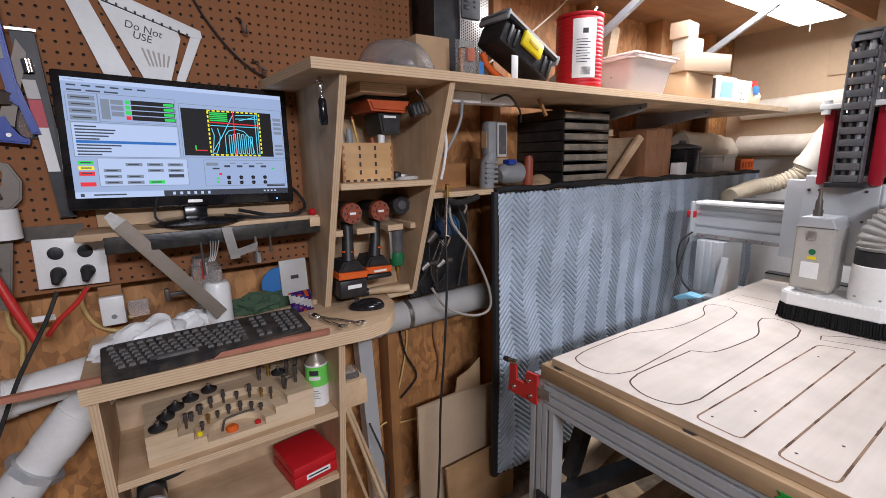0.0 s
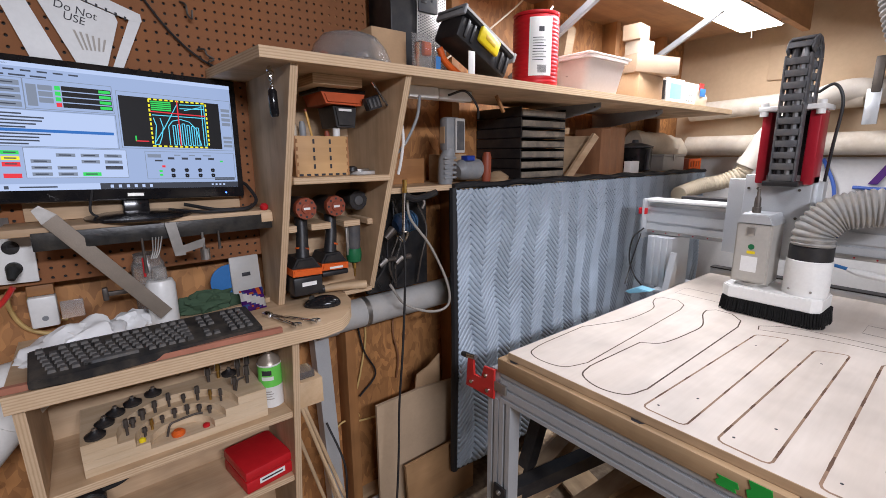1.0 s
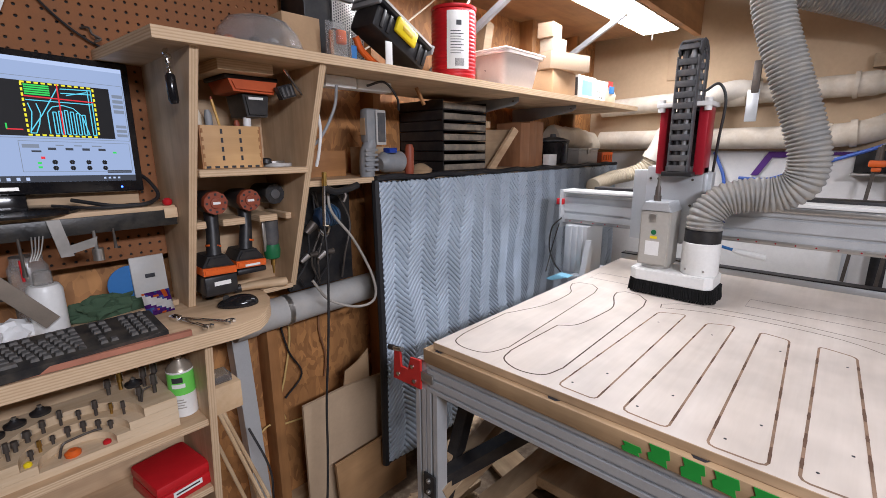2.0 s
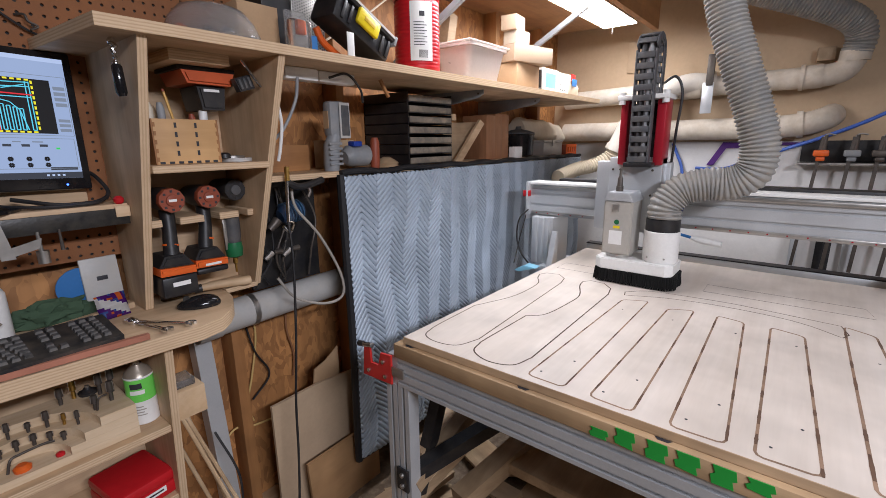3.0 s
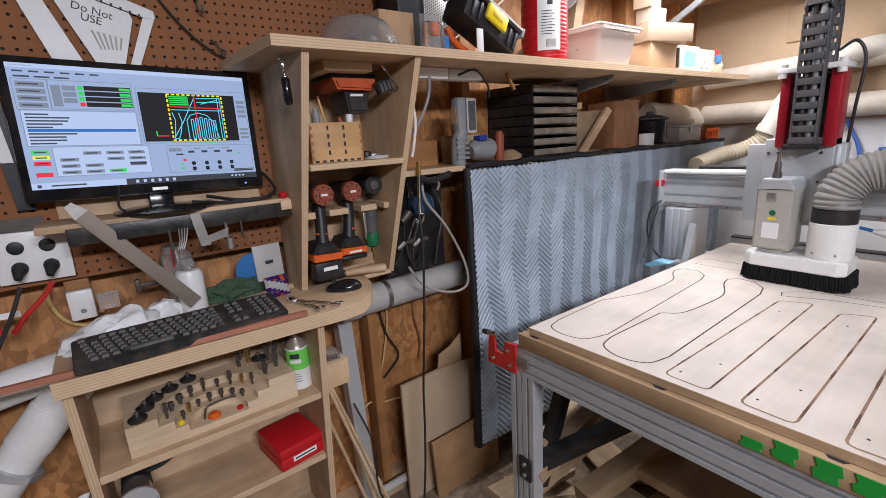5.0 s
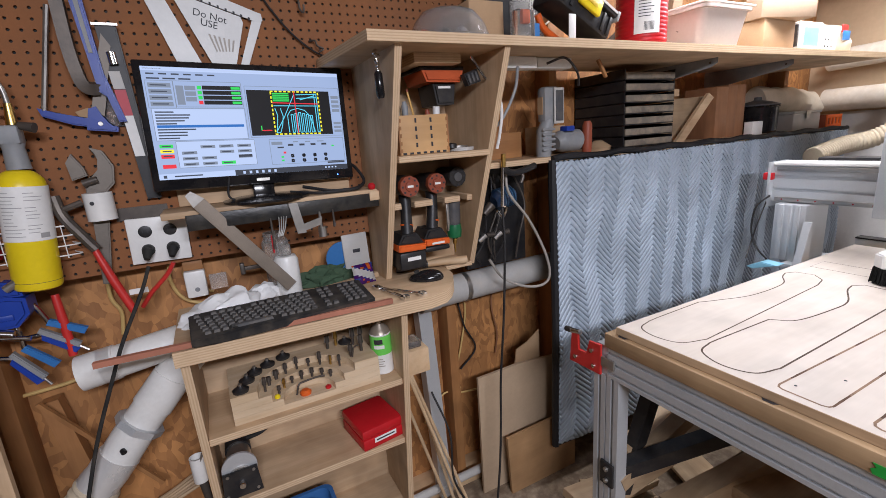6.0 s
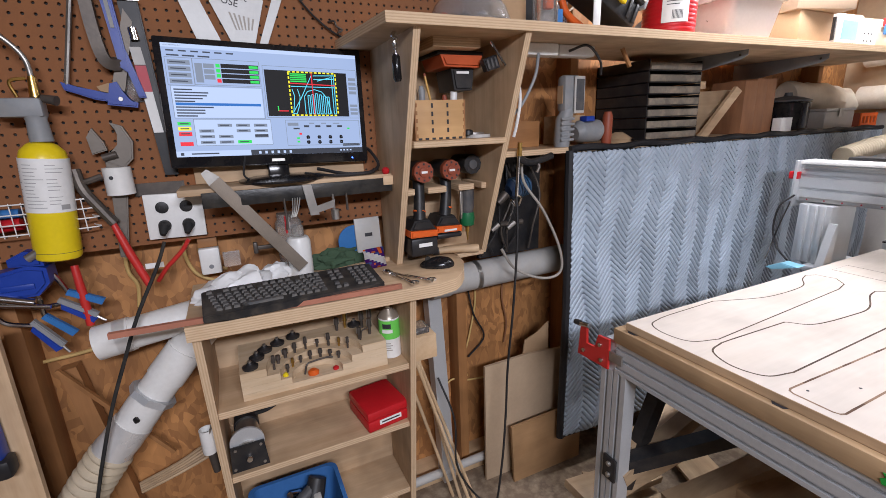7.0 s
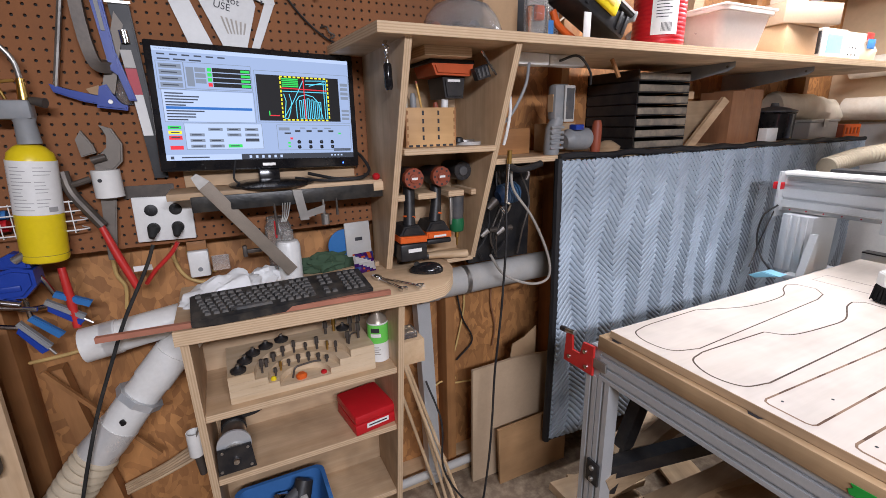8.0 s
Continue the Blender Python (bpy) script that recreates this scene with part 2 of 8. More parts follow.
def thing(name, x, y, z, label, category, group="", rx=0, ry=0, rz=0):
    ob = new(name)
    ob.empty_display_size = 0.05
    ob.matrix_basis = pose(x, y, z, rx, ry, rz)
    return tagged(ob, label, category, group)


def single(name, bm, material, x, y, z, label, category, group="", local=False, rz=0, rx=0, ry=0, angle=35):
    """A thing that is one mesh."""
    m = pose(x, y, z, rx, ry, rz)
    if not local:
        bmesh.ops.transform(bm, matrix=m.inverted(), verts=bm.verts[:])
    ob = new(name, smooth_mesh(bm, name, material, angle))
    ob.matrix_basis = m
    return tagged(ob, label, category, group)


def structure(name, bm, material, label, category):
    ob = new(name, smooth_mesh(bm, name, material))
    return tagged(ob, label, category, kind="structure")


def box(bm, x0, x1, y0, y1, z0, z1, bev=0.0, seg=2, mi=0):
    vs = [bm.verts.new((x, y, z)) for x in (x0, x1) for y in (y0, y1) for z in (z0, z1)]
    fs = [bm.faces.new([vs[i] for i in q]) for q in ((0, 1, 3, 2), (4, 6, 7, 5), (0, 4, 5, 1), (2, 3, 7, 6), (0, 2, 6, 4), (1, 5, 7, 3))]
    for f_ in fs:
        f_.material_index = mi
    if bev:
        es = list({e for f_ in fs for e in f_.edges})
        bmesh.ops.bevel(bm, geom=es, offset=bev, segments=seg, affect="EDGES", profile=0.5, clamp_overlap=True)
    return bm


def B(*a, **k):
    return box(bmesh.new(), *a, **k)


def prism(bm, pts, axis, lo, hi, bev=0.0):
    """A flat outline pushed along an axis. pts are the two other coordinates in the order x, y, z."""
    def at(p, h):
        return {"x": (h, p[0], p[1]), "y": (p[0], h, p[1]), "z": (p[0], p[1], h)}[axis]
    a = [bm.verts.new(at(p, lo)) for p in pts]
    b = [bm.verts.new(at(p, hi)) for p in pts]
    fs = [bm.faces.new(a), bm.faces.new(b[::-1])]
    n = len(pts)
    fs += [bm.faces.new((a[i], a[(i + 1) % n], b[(i + 1) % n], b[i])) for i in range(n)]
    if bev:
        bmesh.ops.bevel(bm, geom=list({e for f_ in fs[:2] for e in f_.edges}), offset=bev, segments=2, affect="EDGES", clamp_overlap=True)
    return bm


def P_(pts, axis, lo, hi, bev=0.0):
    return prism(bmesh.new(), pts, axis, lo, hi, bev)


def sweep(bm, pts, radii, n=16, caps=True):
    """A round tube through the points, with a radius at each."""
    pts = [Vector(p) for p in pts]
    rings, up = [], None
    for i, p in enumerate(pts):
        d = (pts[min(i + 1, len(pts) - 1)] - pts[max(i - 1, 0)])
        d = d.normalized() if d.length > 1e-9 else Vector((0, 0, 1))
        if up is None:
            up = d.orthogonal().normalized()
        up = (up - d * up.dot(d))
        up = up.normalized() if up.length > 1e-6 else d.orthogonal().normalized()
        s = d.cross(up)
        r = radii[i] if isinstance(radii, (list, tuple)) else radii
        rings.append([bm.verts.new(p + (up * math.cos(a) + s * math.sin(a)) * r) for a in (2 * math.pi * k / n for k in range(n))])
    for a, b in zip(rings, rings[1:]):
        for k in range(n):
            bm.faces.new((a[k], a[(k + 1) % n], b[(k + 1) % n], b[k]))
    if caps:
        bm.faces.new(rings[0][::-1]), bm.faces.new(rings[-1])
    return bm


def cyl(bm, p0, p1, r0, r1=None, n=20):
    return sweep(bm, [p0, p1], [r0, r0 if r1 is None else r1], n)


def C(p0, p1, r0, r1=None, n=20):
    return cyl(bmesh.new(), p0, p1, r0, r1, n)


def lathe(bm, base, prof, n=24, axis=(0, 0, 1)):
    """Rings of (height, radius) along an axis from base; sharp steps come from repeated heights."""
    ax = Vector(axis).normalized()
    u = ax.orthogonal().normalized()
    w = ax.cross(u)
    rings = [[bm.verts.new(Vector(base) + ax * h + (u * math.cos(a) + w * math.sin(a)) * r) for a in (2 * math.pi * k / n for k in range(n))] for h, r in prof]
    for a, b in zip(rings, rings[1:]):
        for k in range(n):
            bm.faces.new((a[k], a[(k + 1) % n], b[(k + 1) % n], b[k]))
    bm.faces.new(rings[0][::-1]), bm.faces.new(rings[-1])
    return bm


def L(base, prof, n=24, axis=(0, 0, 1)):
    return lathe(bmesh.new(), base, prof, n, axis)


def curve_pts(pts, per=10):
    """Points of a smooth line through the given ones."""
    p = [Vector(q) for q in pts]
    p = [2 * p[0] - p[1]] + p + [2 * p[-1] - p[-2]]
    out = []
    for i in range(1, len(p) - 2):
        for k in range(per):
            t = k / per
            a, b, c, d = p[i - 1], p[i], p[i + 1], p[i + 2]
            out.append(0.5 * (2 * b + (c - a) * t + (2 * a - 5 * b + 4 * c - d) * t * t + (3 * b - a - 3 * c + d) * t ** 3))
    return out + [p[-2]]


def wire(pts, r, n=8, per=10):
    return sweep(bmesh.new(), curve_pts(pts, per), r, n)


def resample(pts, step):
    out, carry = [pts[0]], 0.0
    for a, b in zip(pts, pts[1:]):
        d = (b - a).length
        s = step - carry
        while s <= d:
            out.append(a.lerp(b, s / d))
            s += step
        carry = d - (s - step)
    return out


def ribbed(pts, r, pitch, depth, n=22):
    """A corrugated hose: round ribs along a smooth line."""
    line = resample(curve_pts(pts, 30), pitch / 6)
    rad = [r - depth * (0.5 + 0.5 * math.cos(2 * math.pi * i / 6)) ** 1.5 for i in range(len(line))]
    return sweep(bmesh.new(), line, rad, n)


def board(x0, x1, y0, y1, z0, z1, bev=0.0015):
    """A plywood board: slot 0 its faces, slot 1 the cut edge round its thickness."""
    bm = B(x0, x1, y0, y1, z0, z1, bev=bev, seg=1)
    k = min(range(3), key=lambda i: (x1 - x0, y1 - y0, z1 - z0)[i])
    for f_ in bm.faces:
        f_.normal_update()
        f_.material_index = 0 if abs(f_.normal[k]) > 0.8 else 1
    return bm


def ply(thick, grain):
    return [PLY[grain], EDGE[thick]]


def slanted(profile, x0, x1):
    """A plywood side panel of a given outline in y and z."""
    bm = P_(profile, "x", x0, x1)
    for f_ in bm.faces:
        f_.normal_update()
        f_.material_index = 0 if abs(f_.normal[0]) > 0.8 else 1
    return bm


# the room
structure("floor", B(-2.2, 3.3, -2.7, 0.85, -0.1, 0.0), CONCRETE, "dusty grey concrete floor", "floor")
structure("wall_north", B(-2.2, 3.3, 0.74, 0.85, 0.0, 2.45), OSB, "brown strand board wall between open studs", "wall")
# South and west walls are unseen; their dark colour cuts bounced light.
structure("wall_south", B(-2.2, 3.3, -2.8, -2.7, 0.0, 2.45), DARKWALL, "unseen wall closing the room, coloured dark brown", "wall")
structure("wall_west", B(-2.3, -2.2, -2.8, 0.85, 0.0, 2.45), DARKWALL, "unseen wall closing the room, coloured dark brown", "wall")
structure("wall_east", B(3.2, 3.3, -2.7, 0.74, 0.0, 2.45), TANWALL, "tan painted board wall behind the dust pipes", "wall")
structure("ceiling", B(-2.3, 3.3, -2.8, 0.85, 2.45, 2.55), CEIL, "tan board ceiling", "ceiling")
east_panel = structure("wall_panel_east", B(3.19, 3.2, -2.2, 0.55, 0.0, 1.47), WHITEWALL, "white lower panel on the east wall", "wall panel")
sill = structure("trim_sill", B(-2.0, 3.19, 0.62, 0.74, 0.0, 0.045, bev=0.003), PINE["x"], "dusty wooden sill plate along the floor", "sill plate")
for x in (-1.35, -0.9, 0.46, 1.0, 1.6, 2.2, 2.75):
    single("wall_stud", B(x - 0.02, x + 0.02, 0.65, 0.74, 0.045, 2.44, bev=0.002), STUD["z"], x, 0.69, 0.045, "orange-brown wooden wall stud", "wall stud", "studs of the north wall")


def pegboard(x0, x1, z0, z1, y, pitch=0.0254, r=0.0040):
    """A sheet with a square grid of real round holes."""
    nx, nz = int((x1 - x0) / pitch), int((z1 - z0) / pitch)
    verts, faces, h = [], [], pitch / 2
    ring = [(math.cos(a), math.sin(a)) for a in (2 * math.pi * k / 8 for k in range(8))]
    square = [(1, 0), (1, 1), (0, 1), (-1, 1), (-1, 0), (-1, -1), (0, -1), (1, -1)]
    for i in range(nx):
        for j in range(nz):
            cx, cz, n = x0 + (i + 0.5) * pitch, z0 + (j + 0.5) * pitch, len(verts)
            verts += [(cx + h * a, y, cz + h * b) for a, b in square]
            verts += [(cx + r * a, y, cz + r * b) for a, b in ring]
            verts += [(cx + r * a, y + 0.006, cz + r * b) for a, b in ring]
            for k in range(8):
                m = (k + 1) % 8
                faces += [(n + k, n + m, n + 8 + m, n + 8 + k), (n + 8 + k, n + 8 + m, n + 16 + m, n + 16 + k)]
    me = bpy.data.meshes.new("pegboard")
    me.from_pydata(verts, [], faces)
    me.materials.append(PEG)
    return me


peg = new("wall_pegboard", pegboard(-1.5, 0.6, 1.185, 2.42, 0.645))
tagged(peg, "brown pegboard sheet full of small holes", "pegboard", kind="structure")
# Black sheet added so the holes show the dark of the gap.
structure("wall_pegboard_backing", B(-1.5, 0.56, 0.6525, 0.656, 1.186, 2.42), RUBBER, "black sheet for the shade behind the pegboard holes", "wall backing")

# desk unit: worktop, tapered sides, shelves
desk = thing("desk_cabinet", -0.155, 0.5, 0.0, "tall plywood desk cabinet with open shelves and tapered sides", "cabinet")
side = [(0.325, 1.0), (0.655, 1.0), (0.655, 0.0), (0.47, 0.0)]
part("side_panel", slanted(side, -0.452, -0.432), ply("x", "z"), desk)
part("side_panel", slanted(side, 0.125, 0.145), ply("x", "z"), desk)
for z, y in ((0.75, 0.372), (0.51, 0.408), (0.2, 0.45)):
    part("shelf", board(-0.432, 0.125, y, 0.645, z - 0.02, z), ply("z", "x"), desk)
part("back_panel", board(-0.432, 0.125, 0.645, 0.655, 0.05, 0.998), ply("y", "x"), desk)
top = [(-0.46, 0.655), (-0.46, 0.304), (0.11, 0.278), (0.20, 0.272), (0.262, 0.288), (0.30, 0.325), (0.335, 0.375), (0.362, 0.43), (0.375, 0.49), (0.372, 0.56), (0.36, 0.655)]
bm = P_(top, "z", 1.001, 1.04)
for f_ in bm.faces:
    f_.normal_update()
    f_.material_index = 0 if abs(f_.normal[2]) > 0.8 else 1
single("worktop", bm, ply("z", "x"), -0.05, 0.5, 1.001, "plywood worktop with a rounded end for the mouse", "worktop")

# hutch and the long shelves
hutch = thing("hutch", 0.33, 0.5, 1.04, "plywood hutch with slanted sides and open bays", "hutch")
slant = [(0.262, 1.722), (0.64, 1.722), (0.64, 1.041), (0.512, 1.041)]
part("side_panel", slanted(slant, 0.154, 0.174), ply("x", "z"), hutch)
part("side_panel", slanted([(0.252, 1.722), (0.64, 1.722), (0.64, 1.03), (0.52, 1.03)], 0.482, 0.502), ply("x", "z"), hutch)
part("shelf", board(0.174, 0.482, 0.352, 0.64, 1.424, 1.442), ply("z", "x"), hutch)
part("back_panel", board(0.174, 0.482, 0.628, 0.638, 1.041, 1.72), ply("y", "x"), hutch)
part("bottom_board", board(0.376, 0.482, 0.50, 0.64, 1.03, 1.045), ply("z", "x"), hutch)
bm = P_([(0.075, 0.238), (2.80, 0.238), (2.80, 0.74), (0.045, 0.64)], "z", 1.722, 1.748)
for f_ in bm.faces:
    f_.normal_update()
    f_.material_index = 0 if abs(f_.normal[2]) > 0.8 else 1
single("upper_shelf", bm, ply("z", "x"), 1.4, 0.45, 1.722, "long plywood shelf running over the hutch", "shelf")
single("lower_shelf", board(0.502, 3.0, 0.435, 0.74, 1.372, 1.392), ply("z", "x"), 1.7, 0.55, 1.372, "long plywood shelf above the hanging blanket", "shelf")


def quilt(x0, x1, z0, z1, y, step=0.0036):
    """Hanging quilted blanket: zigzag stitched channels, soft folds, uneven hang."""
    nx, nz = int((x1 - x0) / step), int((z1 - z0) / step)
    X, Zc = np.meshgrid(np.linspace(x0, x1, nx), np.linspace(z0, z1, nz), indexing="ij")
    warp = 0.014 * np.sin(Zc * 6 + X * 2.0) + 0.008 * np.sin(Zc * 15 - X * 7)
    lift = 0.006 * np.sin(X * 8 + Zc * 3) + 0.004 * np.sin(X * 21 + Zc * 9)
    col = (X - x0 + warp) / 0.076
    tri = np.abs((col % 2) - 1)
    phase = (Zc + lift + tri * 0.080) / 0.0245
    puff = np.abs(np.sin(np.pi * phase)) ** 0.9
    crease = np.clip(np.abs(((col + 0.5) % 1) - 0.5) * 6, 0, 1)
    fold = 0.012 * np.sin(X * 3.4 + 0.6) * (0.35 + 0.65 * (z1 - Zc) / (z1 - z0)) + 0.005 * np.sin(X * 9 + Zc * 5)
    fold += 0.004 * np.sin(X * 17 + Zc * 11) * np.sin(Zc * 6 + 1) * 0.6 + 0.004 * np.maximum(0, np.sin(X * 6.5 - Zc * 9 + 1.5 * np.sin(X * 3))) ** 4
    fold += 0.022 * np.exp(-((X - 2.25) ** 2 + (Zc - 0.95 - 0.1 * (X - 2)) ** 2) / 0.02)
    Yc = y + fold - 0.017 * puff * (0.85 + 0.15 * crease) * (0.72 + 0.28 * np.sin(X * 5.3 + 2 * np.sin(Zc * 4.1)) * np.sin(Zc * 7.7 + X))
    verts = np.stack([X, Yc, Zc], -1).reshape(-1, 3)
    idx = np.arange(nx * nz).reshape(nx, nz)
    faces = np.stack([idx[:-1, :-1], idx[1:, :-1], idx[1:, 1:], idx[:-1, 1:]], -1).reshape(-1, 4)
    me = bpy.data.meshes.new("quilting")
    me.from_pydata(verts.tolist(), [], faces.tolist())
    me.materials.append(QUILT)
    me.materials.append(SEAM_SHADE)
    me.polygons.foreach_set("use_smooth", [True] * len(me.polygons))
    # Low faces along the stitching take the painted shade colour.
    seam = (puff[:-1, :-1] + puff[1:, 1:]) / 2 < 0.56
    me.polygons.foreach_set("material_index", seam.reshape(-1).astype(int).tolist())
    return me


blanket = thing("moving_blanket", 1.85, 0.43, 0.18, "grey-blue quilted moving blanket hung from the shelf edge", "blanket")
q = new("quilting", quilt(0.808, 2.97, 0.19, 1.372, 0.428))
q.parent, q.matrix_parent_inverse = blanket, root_matrix(blanket).inverted()
sol = q.modifiers.new("thickness", "SOLIDIFY")
sol.thickness, sol.offset = 0.006, 1.0


def fold_y(x, z):
    return 0.428 + 0.012 * math.sin(x * 3.4 + 0.6) * (0.35 + 0.65 * (1.372 - z) / 1.182) + 0.005 * math.sin(x * 9 + z * 5)


part("side_binding", sweep(bmesh.new(), [(0.803, fold_y(0.808, z), z) for z in np.linspace(0.18, 1.38, 30)], 0.016, 8), PIPING, blanket, "black fabric edge binding")
part("bottom_binding", sweep(bmesh.new(), [(x, fold_y(x, 0.19), 0.187) for x in np.linspace(0.803, 2.97, 60)], 0.011, 8), PIPING, blanket, "black fabric edge binding")
part("top_binding", sweep(bmesh.new(), [(x, 0.426 + 0.003 * math.sin(x * 40), 1.386 + 0.004 * math.sin(x * 23)) for x in np.linspace(0.80, 2.98, 120)], 0.012, 8), PIPING, blanket, "black fabric edge binding")

# machine table
table = thing("router_table", 1.3, -0.62, 0.0, "aluminium extrusion machine table with steel braces", "machine table")


def extrusion_y(x0, x1, y0, y1, z0, z1, slots):
    """A T-slot beam along y with grooves on its end faces in x."""
    zs = sorted(slots)
    prof = [(x0, z0), (x1, z0), (x1, z1), (x0, z1)]
    for z in reversed(zs):
        prof += [(x0, z + 0.005), (x0 + 0.008, z + 0.005), (x0 + 0.008, z - 0.005), (x0, z - 0.005)]
    return P_(prof, "y", y0, y1)


part("end_beam", extrusion_y(0.627, 0.667, -1.30, 0.0, 0.768, 0.862, (0.784, 0.815, 0.846)), ALU, table)
part("end_beam", B(2.16, 2.20, -1.30, 0.0, 0.752, 0.862, bev=0.002), ALU, table)
part("side_rail", B(0.632, 2.3, 0.002, 0.045, 0.762, 0.863, bev=0.002), ALU, table)
part("side_rail", B(0.632, 2.3, -1.345, -1.302, 0.762, 0.863, bev=0.002), ALU, table)
for x in (0.628, 2.14):
    for y in (0.005, -1.31):
        bm = bmesh.new()
        for y0 in (y - 0.046, y + 0.002):
            w = 0.044
            prism(bm, [(x, y0), (x, y0 + w * 0.38), (x + 0.009, y0 + w * 0.38), (x + 0.009, y0 + w * 0.62), (x, y0 + w * 0.62), (x, y0 + w), (x + 0.044, y0 + w), (x + 0.044, y0)], "z", 0.0, 0.767)
        part("leg", bm, ALU, table)
part("gusset", B(0.618, 0.6275, -0.035, 0.014, 0.40, 0.48, bev=0.003), BLACKP, table, "black corner bracket on the leg")
for z in (0.42, 0.46):
    part("bolt", L((0.618, -0.012, z), [(0, 0.008), (0.006, 0.008), (0.006, 0.004), (0.008, 0.004)], 10, (-1, 0, 0)), STEEL, table)
part("brace", sweep(bmesh.new(), [(0.645, 0.0, 0.425), (1.25, -0.30, 0.63)], 0.034, 4), BLACKP, table, "black steel diagonal brace")
part("brace", sweep(bmesh.new(), [(0.70, 0.0, 0.33), (0.86, 0.0, 0.72)], 0.03, 4), BLACKP, table, "black steel diagonal brace")
single("spoilboard", B(0.621, 2.10, -1.29, 0.008, 0.864, 0.908, bev=0.003), SPOIL, 1.3, -0.62, 0.866, "thick worn board under the sheet on the machine table", "spoilboard")
sheet = thing("plywood_sheet", 1.3, -0.62, 0.909, "pale birch plywood sheet with parts cut into it", "plywood sheet")
sb = board(0.639, 2.05, -1.235, -0.018, 0.909, 0.93, bev=0.001)
part("sheet_panel", sb, [SHEET, PLY["y"]], sheet)

# cut outlines in the sheet
def groove(pts, w=0.0045, closed=True):
    """A shallow routed line following a flat outline."""
    n = len(pts)
    bm = bmesh.new()
    L_, R_ = [], []
    for i, p in enumerate(pts):
        a, b = (pts[i - 1], pts[(i + 1) % n]) if closed else (pts[max(i - 1, 0)], pts[min(i + 1, n - 1)])
        d = Vector((b[0] - a[0], b[1] - a[1], 0)).normalized()
        s = Vector((-d.y, d.x, 0)) * w / 2
        q_ = Vector((p[0], p[1], 0.9303))
        L_.append(bm.verts.new(q_ + s)), R_.append(bm.verts.new(q_ - s))
    for i in range(n if closed else n - 1):
        j = (i + 1) % n
        bm.faces.new((L_[i], L_[j], R_[j], R_[i]))
    return bm


def flat(pts, per=8):
    return [(v.x, v.y) for v in curve_pts([(p[0], p[1], 0) for p in pts], per)]


def plank_outline(corners, r=0.014):
    """Long plank outline with small rounded corners, taken round its four corners."""
    out = []
    for i, p in enumerate(corners):
        a, b, c = Vector(corners[i - 1]), Vector(p), Vector(corners[(i + 1) % len(corners)])
        u, w = (a - b).normalized() * r, (c - b).normalized() * r
        out += [tuple(b + u), tuple(b + u * 0.3 + w * 0.3), tuple(b + w)]
    return out


def scorch(a, b, w, seed):
    """Uneven burnt stretches along a cut line, each a piece of its own."""
    rnd = random.Random(seed)
    a, b = Vector((*a, 0.9305)), Vector((*b, 0.9305))
    d = (b - a).normalized()
    s, t = Vector((-d.y, d.x, 0)) * w / 2, rnd.uniform(0.0, 0.1)
    while t < 0.95:
        e = min(0.97, t + rnd.uniform(0.03, 0.11))
        bm = bmesh.new()
        bm.faces.new([bm.verts.new(q_) for q_ in (a.lerp(b, t) + s * 0.6, a.lerp(b, (t + e) / 2) + s, a.lerp(b, e) + s * 0.5, a.lerp(b, e) - s * 0.5, a.lerp(b, (t + e) / 2) - s, a.lerp(b, t) - s * 0.7)])
        part("burn_mark", bm, BURN, sheet, "dark scorched stretch of the cut")
        t = e + rnd.uniform(0.05, 0.22)


part("cut_outline", groove([(0.76, -0.205), (1.40, -0.170), (1.465, -0.155), (1.505, -0.115), (1.495, -0.062)] + flat([(1.46, -0.046), (1.41, -0.062), (1.33, -0.100), (1.16, -0.099), (1.035, -0.060), (0.98, -0.038)]) + [(0.78, -0.042)] + flat([(0.742, -0.045), (0.69, -0.062), (0.672, -0.115), (0.69, -0.178), (0.76, -0.205)]), 0.0038), CUT, sheet)
part("cut_outline", groove([(0.75, -0.382), (1.374, -0.369), (1.445, -0.354), (1.495, -0.31), (1.50, -0.255)] + flat([(1.467, -0.234), (1.41, -0.245), (1.30, -0.288), (1.202, -0.290), (1.056, -0.273), (1.004, -0.227)]) + [(0.78, -0.221)] + flat([(0.747, -0.221), (0.69, -0.238), (0.664, -0.30), (0.685, -0.362), (0.75, -0.382)])), CUT, sheet)
PLANKS = (((0.665, -0.414), (0.663, -0.510), (1.384, -0.509), (1.349, -0.430)), ((0.663, -0.571), (0.659, -0.666), (1.379, -0.654), (1.346, -0.581)),
          ((0.656, -0.738), (0.659, -0.836), (1.359, -0.796), (1.374, -0.723)), ((0.656, -0.881), (0.659, -0.978), (1.340, -0.945), (1.363, -0.864)),
          ((0.663, -1.045), (0.665, -1.145), (1.46, -1.105), (1.50, -1.037)))
for i, pk in enumerate(PLANKS):
    part("cut_outline", groove(plank_outline(pk), 0.0046 + 0.0004 * i), CHAR, sheet)
    for k, (a, b) in enumerate(((pk[0], pk[3]), (pk[1], pk[2]))):
        scorch(a, b, 0.0052 + 0.0006 * i, 10 * i + k)
    y1 = pk[1][1]
    for hx, hy in ((0.70, y1 + 0.075), (0.80, y1 + 0.03), (1.25, y1 + 0.05)):
        part("screw_hole", L((hx, hy, 0.9302), [(0, 0.0031), (0.0003, 0.0031)], 8), INK, sheet)
part("cut_outline", groove(flat([(1.40, -0.42), (1.455, -0.55), (1.48, -0.70), (1.475, -0.86), (1.45, -0.95), (1.395, -1.03)]) + [(1.43, -1.045), (1.50, -1.03)] + flat([(1.515, -0.90), (1.53, -0.75), (1.52, -0.60), (1.50, -0.48), (1.44, -0.41)]), 0.0035), CUT, sheet)
